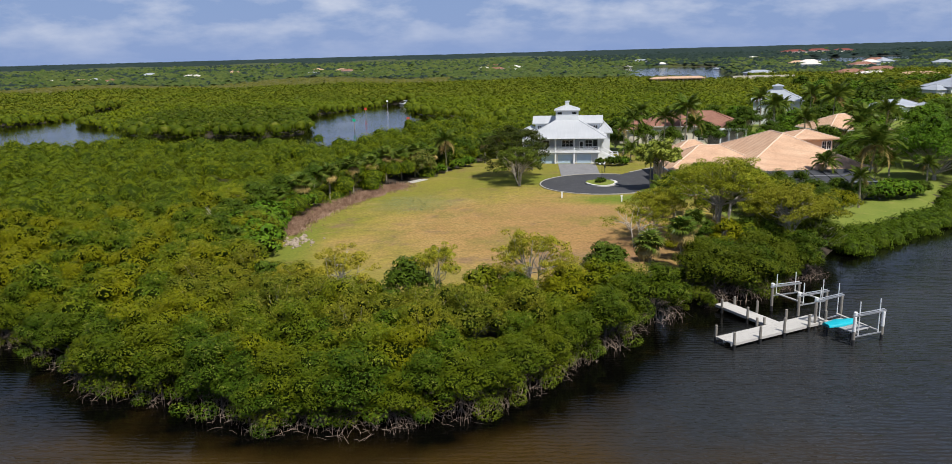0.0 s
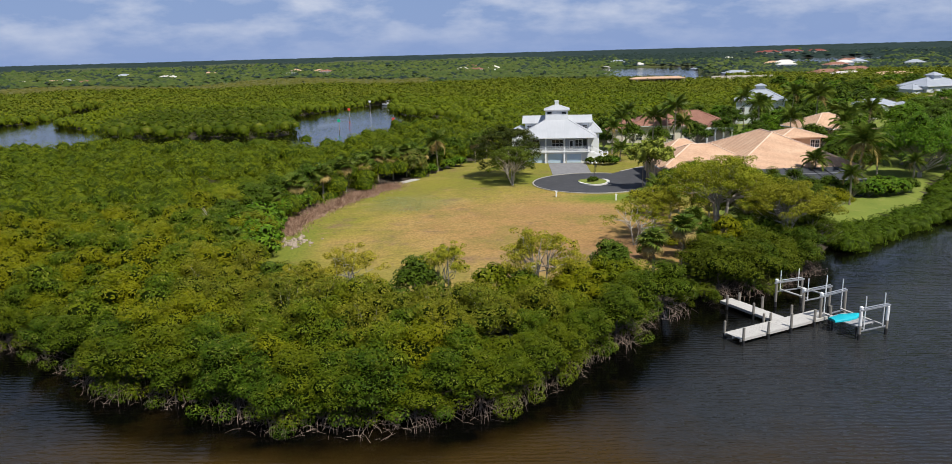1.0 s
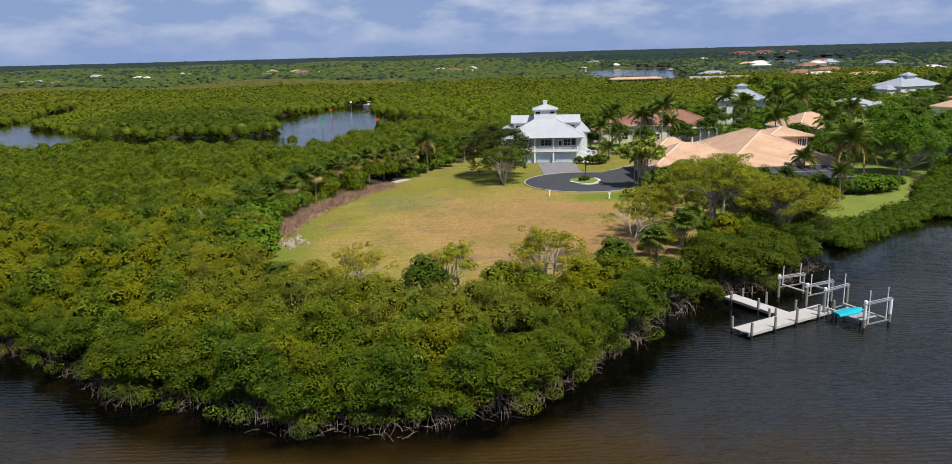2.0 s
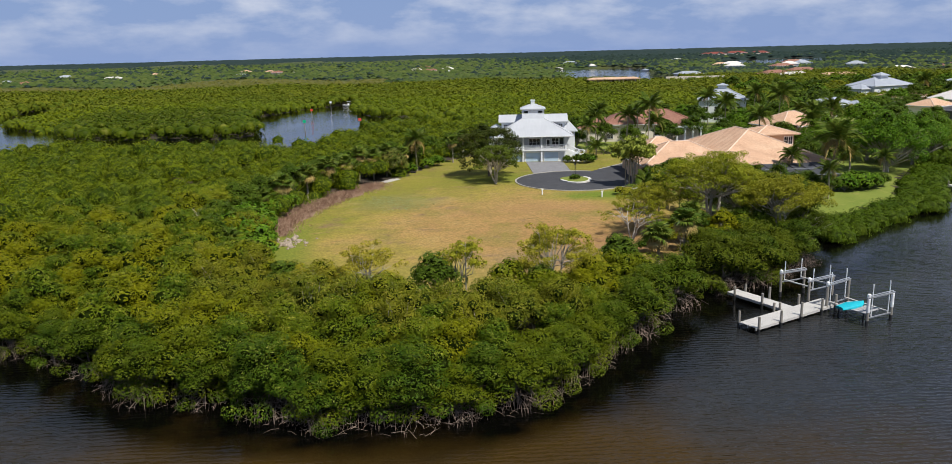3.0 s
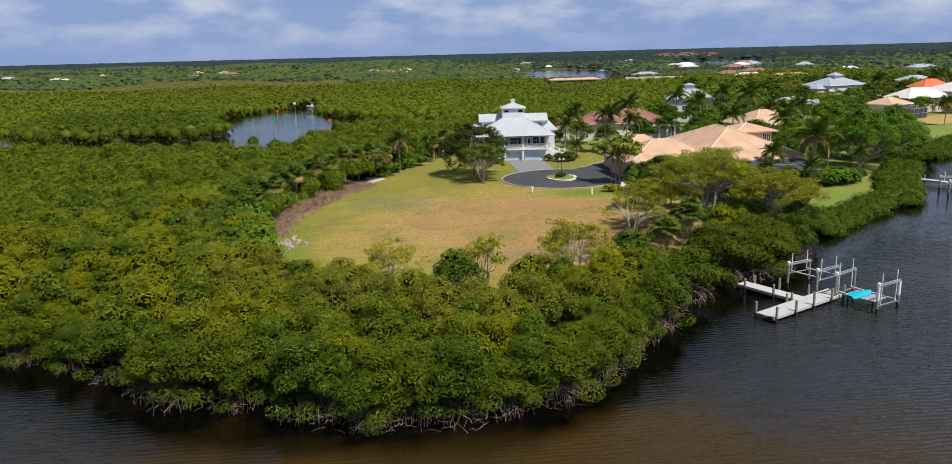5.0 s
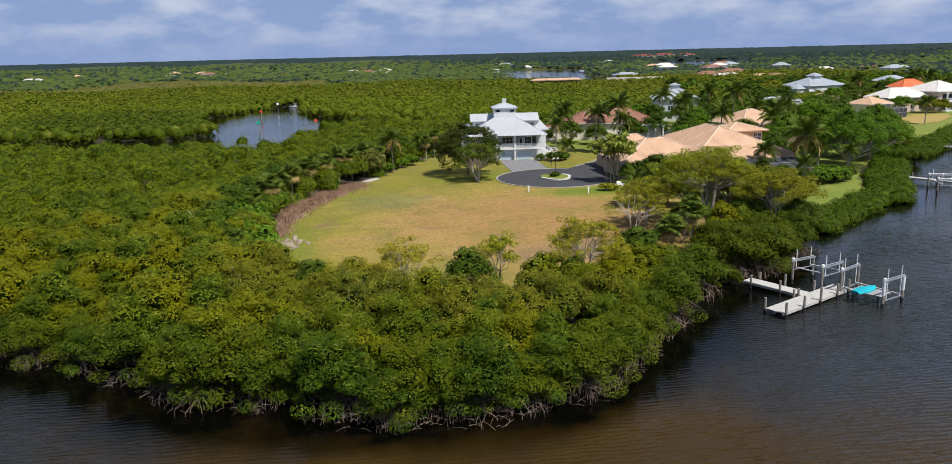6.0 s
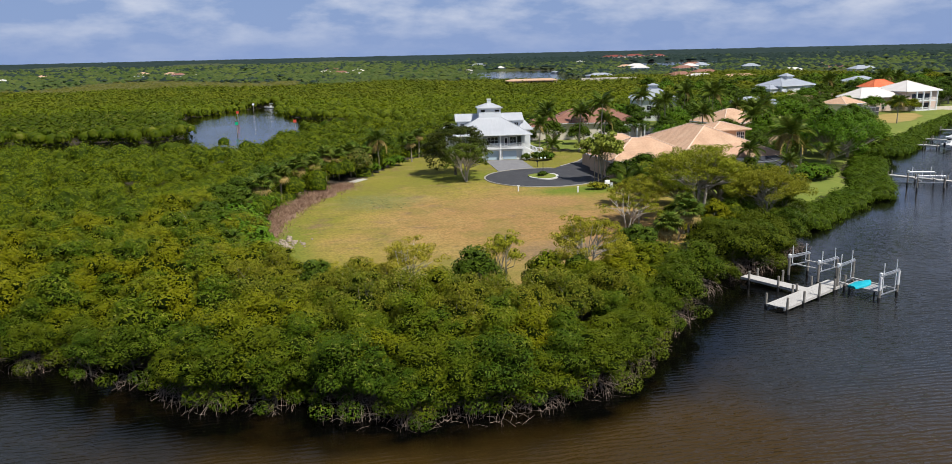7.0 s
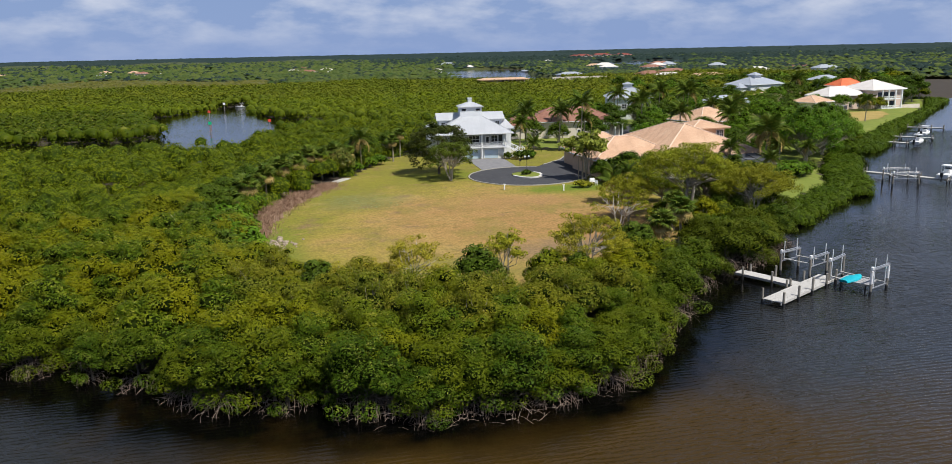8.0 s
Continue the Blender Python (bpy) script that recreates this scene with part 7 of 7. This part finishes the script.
# ---- small things ----
def rock(x, y, s, seed):
    r = np.random.default_rng(seed)
    v, f = core_ball(r, 0.5)
    v = v * np.array([s * r.uniform(0.8, 1.5), s * 0.8, s * r.uniform(0.55, 1.0)]) + np.array([0, 0, s * 0.25])
    me = array_mesh("rock", v, f[:, :3])
    me.materials.append(M["rock"])
    ob = new("rock", me)
    ob.matrix_basis = pose(x, y, float(ground_z(x, y)[0]) + 0.05, r.uniform(-15, 15), r.uniform(-15, 15), r.uniform(0, 360))
    return tagged(ob, "pale grey limestone boulder in a heap", "rock", "limestone boulders")


rng = np.random.default_rng(73)
for i in range(90):
    rock(-26.6 + rng.normal(0, 1.2), 104.0 + rng.normal(0, 1.3), rng.uniform(0.1, 0.36) * (1.5 if i % 7 == 0 else 1.0), 500 + i)
for i in range(8):
    rock(21 + rng.normal(0, 1.6), 78.5 + rng.normal(0, 1.0), rng.uniform(0.25, 0.55), 760 + i)
boards = thing("board_stack", "stack of bleached boards lying at the lot's edge", "boards", pose(-13.0, 154.6, 1.05, 0, 0, 52))
for i in range(5):
    part("board", Geo().box(-2.6 + 0.2 * i, -0.8 + i * 0.34, 0.02 * i, 2.6 - 0.15 * i, -0.5 + i * 0.34, 0.1 + 0.05 * (i % 3)), "timber", boards)

lamp = thing("street_lamp", "black street lamp with a white globe on the island", "street lamp", pose(24.3, 147.6, 1.25))
part("post", Geo().tube([(0, 0, 0), (0, 0, 0.5), (0, 0, 3.4)], [0.12, 0.06, 0.05], 8), "black", lamp)
part("arm", Geo().bar((-0.45, 0, 3.3), (0.45, 0, 3.3), 0.05, 0.06), "black", lamp)
for x in (-0.42, 0.42):
    bm = bmesh.new()
    bmesh.ops.create_uvsphere(bm, u_segments=12, v_segments=8, radius=0.2)
    me = bpy.data.meshes.new("globe")
    bm.to_mesh(me)
    bm.free()
    part("globe", me, "pvc", lamp, "white globe", pose(x, 0, 3.52), True)
box = thing("mailbox", "black mailbox on a post beside the kerb", "mailbox", pose(26.9, 159.8, 1.08))
part("post", Geo().box(-0.05, -0.05, 0, 0.05, 0.05, 1.05), "black", box)
part("box", Geo().box(-0.13, -0.28, 1.05, 0.13, 0.28, 1.28).tube([(0, -0.28, 1.28), (0, 0.28, 1.28)], 0.13, 10), "black", box)
for x, y in ((14.7, 132.4), (24.5, 127.8)):
    hyd = thing("marker_post", "white utility post standing in the lawn", "post", pose(x, y, 1.05), "utility posts")
    part("post", Geo().box(-0.11, -0.11, 0, 0.11, 0.11, 1.15), "pvc", hyd)
    part("cap", Geo().box(-0.2, -0.12, 0.95, 0.2, 0.12, 1.15), "pvc", hyd)


def garden_chair(x, y, turn):
    c = thing("garden_chair", "white plastic garden chair", "chair", pose(x, y, 1.06, 0, 0, turn), "white garden chairs")
    part("seat", Geo().box(-0.27, -0.27, 0.4, 0.27, 0.27, 0.45), "pvc", c)
    part("backrest", Geo().box(-0.27, 0.23, 0.45, 0.27, 0.28, 0.95), "pvc", c)
    for sx, sy in ((-0.24, -0.24), (0.24, -0.24), (-0.24, 0.24), (0.24, 0.24)):
        part("leg", Geo().box(sx - 0.03, sy - 0.03, 0, sx + 0.03, sy + 0.03, 0.4), "pvc", c)
    for sx in (-0.27, 0.27):
        part("armrest", Geo().box(sx - 0.03, -0.25, 0.62, sx + 0.03, 0.25, 0.67), "pvc", c)


garden_chair(30.9, 130.2, 30)
garden_chair(32.0, 130.6, -60)
table = thing("grill", "white-topped garden grill beside the chairs", "grill", pose(31.5, 131.2, 1.06))
part("body", Geo().box(-0.45, -0.3, 0.65, 0.45, 0.3, 1.05), "pvc", table)
part("lid", Geo().tube([(-0.45, 0, 1.05), (0.45, 0, 1.05)], 0.3, 10), "pvc", table)
for sx in (-0.38, 0.38):
    part("leg", Geo().box(sx - 0.04, -0.25, 0, sx + 0.04, 0.25, 0.65), "black", table)

# hammock stand under the fan palms
ham = thing("upturned_skiff", "small white skiff with green trim resting under palms", "skiff", pose(22.2, 83.0, 1.0, 0, 0, 20) @ Matrix.Scale(0.75, 4))
rows = 9
vv, ff = [], []
for i in range(rows):
    u_ = i / (rows - 1)
    wd = 0.62 * math.sin(math.pi * min(1, 0.2 + 0.8 * (1 - u_))) ** 0.6 + 0.04
    for k in range(9):
        a_ = math.pi * k / 8
        vv.append((-1.7 + 3.4 * u_, -math.cos(a_) * wd, 0.55 * math.sin(a_) + 0.05))
for i in range(rows - 1):
    for k in range(8):
        ff.append((i * 9 + k, i * 9 + k + 1, (i + 1) * 9 + k + 1, (i + 1) * 9 + k))
ff += [tuple(range(9)), tuple((rows - 1) * 9 + k for k in range(8, -1, -1))]
part("hull", Geo().add(vv, ff), "pvc", ham, smooth=True)
part("gunwale", Geo().tube([(-1.7, -0.6, 0.08), (0, -0.68, 0.08), (1.4, -0.35, 0.08)], 0.06, 5).tube([(-1.7, 0.6, 0.08), (0, 0.68, 0.08), (1.4, 0.35, 0.08)], 0.06, 5), "green_plastic", ham, "green gunwale")


# ---- neighbours' docks, boats, channel marks ----
def pier(x, y, turn, length, width, label, piles=4):
    p = thing("pier", label, "dock", pose(x, y, 0, 0, 0, turn), "neighbours' piers")
    pl = Geo().box(-0.14, -width / 2, 0.84, 0.14, width / 2, 0.9).mesh("plank")
    pl.materials.append(M["timber"])
    for i in range(int(length / 0.3)):
        part("plank", pl, None, p, at=pose(0.15 + i * 0.3, 0, 0))
    for s in (-1, 1):
        part("stringer", Geo().box(0, s * width * 0.42 - 0.06, 0.6, length, s * width * 0.42 + 0.06, 0.835), "timber", p)
    for i in range(piles):
        for s in (-1, 1):
            pile(p, 0.3 + (length - 0.6) * i / (piles - 1), s * (width / 2 + 0.12), 1.7, 0.13)
    return p


def motor_boat(x, y, z, turn, k, label):
    b = thing("motor_boat", label, "boat", pose(x, y, z, 0, 0, turn) @ Matrix.Scale(k, 4), "moored boats")
    rows, ring = 11, 8
    vv, ff = [], []
    for i in range(rows):
        u_ = i / (rows - 1)
        half = 1.2 * (1 - max(0, (u_ - 0.5) / 0.5) ** 2 * 0.97)
        keel = 0.1 + 0.5 * max(0, u_ - 0.7) / 0.3
        sheer = 1.0 + 0.35 * u_ ** 2
        for px_, pz_ in ((-1, 1), (-0.97, 0.55), (-0.7, 0.15), (0, 0), (0.7, 0.15), (0.97, 0.55), (1, 1)):
            vv.append((-3.2 + 6.6 * u_, px_ * half, keel + (sheer - keel) * pz_))
    for i in range(rows - 1):
        for k_ in range(6):
            ff.append((i * 7 + k_, i * 7 + k_ + 1, (i + 1) * 7 + k_ + 1, (i + 1) * 7 + k_))
        ff.append((i * 7 + 6, i * 7, (i + 1) * 7, (i + 1) * 7 + 6))
    ff.append(tuple(range(7)))
    part("hull", Geo().add(vv, ff), "pvc", b, "white hull")
    part("console", Geo().box(-0.6, -0.5, 1.0, 0.3, 0.5, 1.9), "pvc", b)
    part("windscreen", Geo().box(0.3, -0.5, 1.6, 0.36, 0.5, 2.2), "glass", b)
    part("top", Geo().box(-1.3, -0.95, 2.75, 0.9, 0.95, 2.85), "pvc", b, "white hard top")
    for sx, sy in ((-1.1, -0.8), (-1.1, 0.8), (0.6, -0.8), (0.6, 0.8)):
        part("top_post", Geo().tube([(sx, sy, 1.0), (sx, sy, 2.75)], 0.035, 5), "galv", b)
    m_ = part("outboard", Geo().box(-3.75, -0.25, 0.5, -3.2, 0.25, 1.55), "black", b)
    part("outboard_leg", Geo().box(-3.6, -0.08, -0.5, -3.35, 0.08, 0.5), "black", m_)
    return b


pier(88.5, 126.5, -63, 15.5, 1.4, "grey timber pier with boat lift piles")
boat_lift("boat_lift", "boat lift with white guide poles at a neighbour's pier", (84.0, 114.3), (88.2, 112.6), (86.0, 118.8), (90.2, 117.1), 2.4, 1.5, 3.6)
motor_boat(96.5, 114.5, 0.9, 27, 0.85, "white motor boat on a lift beside a pier")
pier(126.5, 167.5, -62, 10, 1.4, "grey timber pier across the bank")
motor_boat(133.5, 158.2, 0.5, 28, 0.9, "white motor boat with a hard top at its pier")
pier(138.5, 174.5, -58, 12, 1.3, "narrow grey timber pier")
motor_boat(149.0, 171.5, 0.6, 30, 0.95, "white motor boat lying beyond the second pier")
pier(161, 190, -50, 10, 1.4, "grey timber pier by the pink house")
motor_boat(-39.5, 417, -0.2, 175, 0.9, "small white motor boat under way on the river")
for x, y, m, word in ((-46.2, 283.5, "green_plastic", "green"), (-50.4, 343, "red_plastic", "red"), (-47.0, 398, "pvc", "white"), (-26.0, 284, "red_plastic", "red")):
    mark = thing("channel_marker", "%s channel marker on a pile in the river" % word, "marker", pose(x, y, 0), "channel markers")
    part("piling", Geo().tube([(0, 0, -1), (0, 0, 3.6)], [0.16, 0.14], 8), "pile", mark)
    part("board", Geo().box(-0.55, -0.22, 2.9, 0.55, -0.16, 3.9), m, mark)
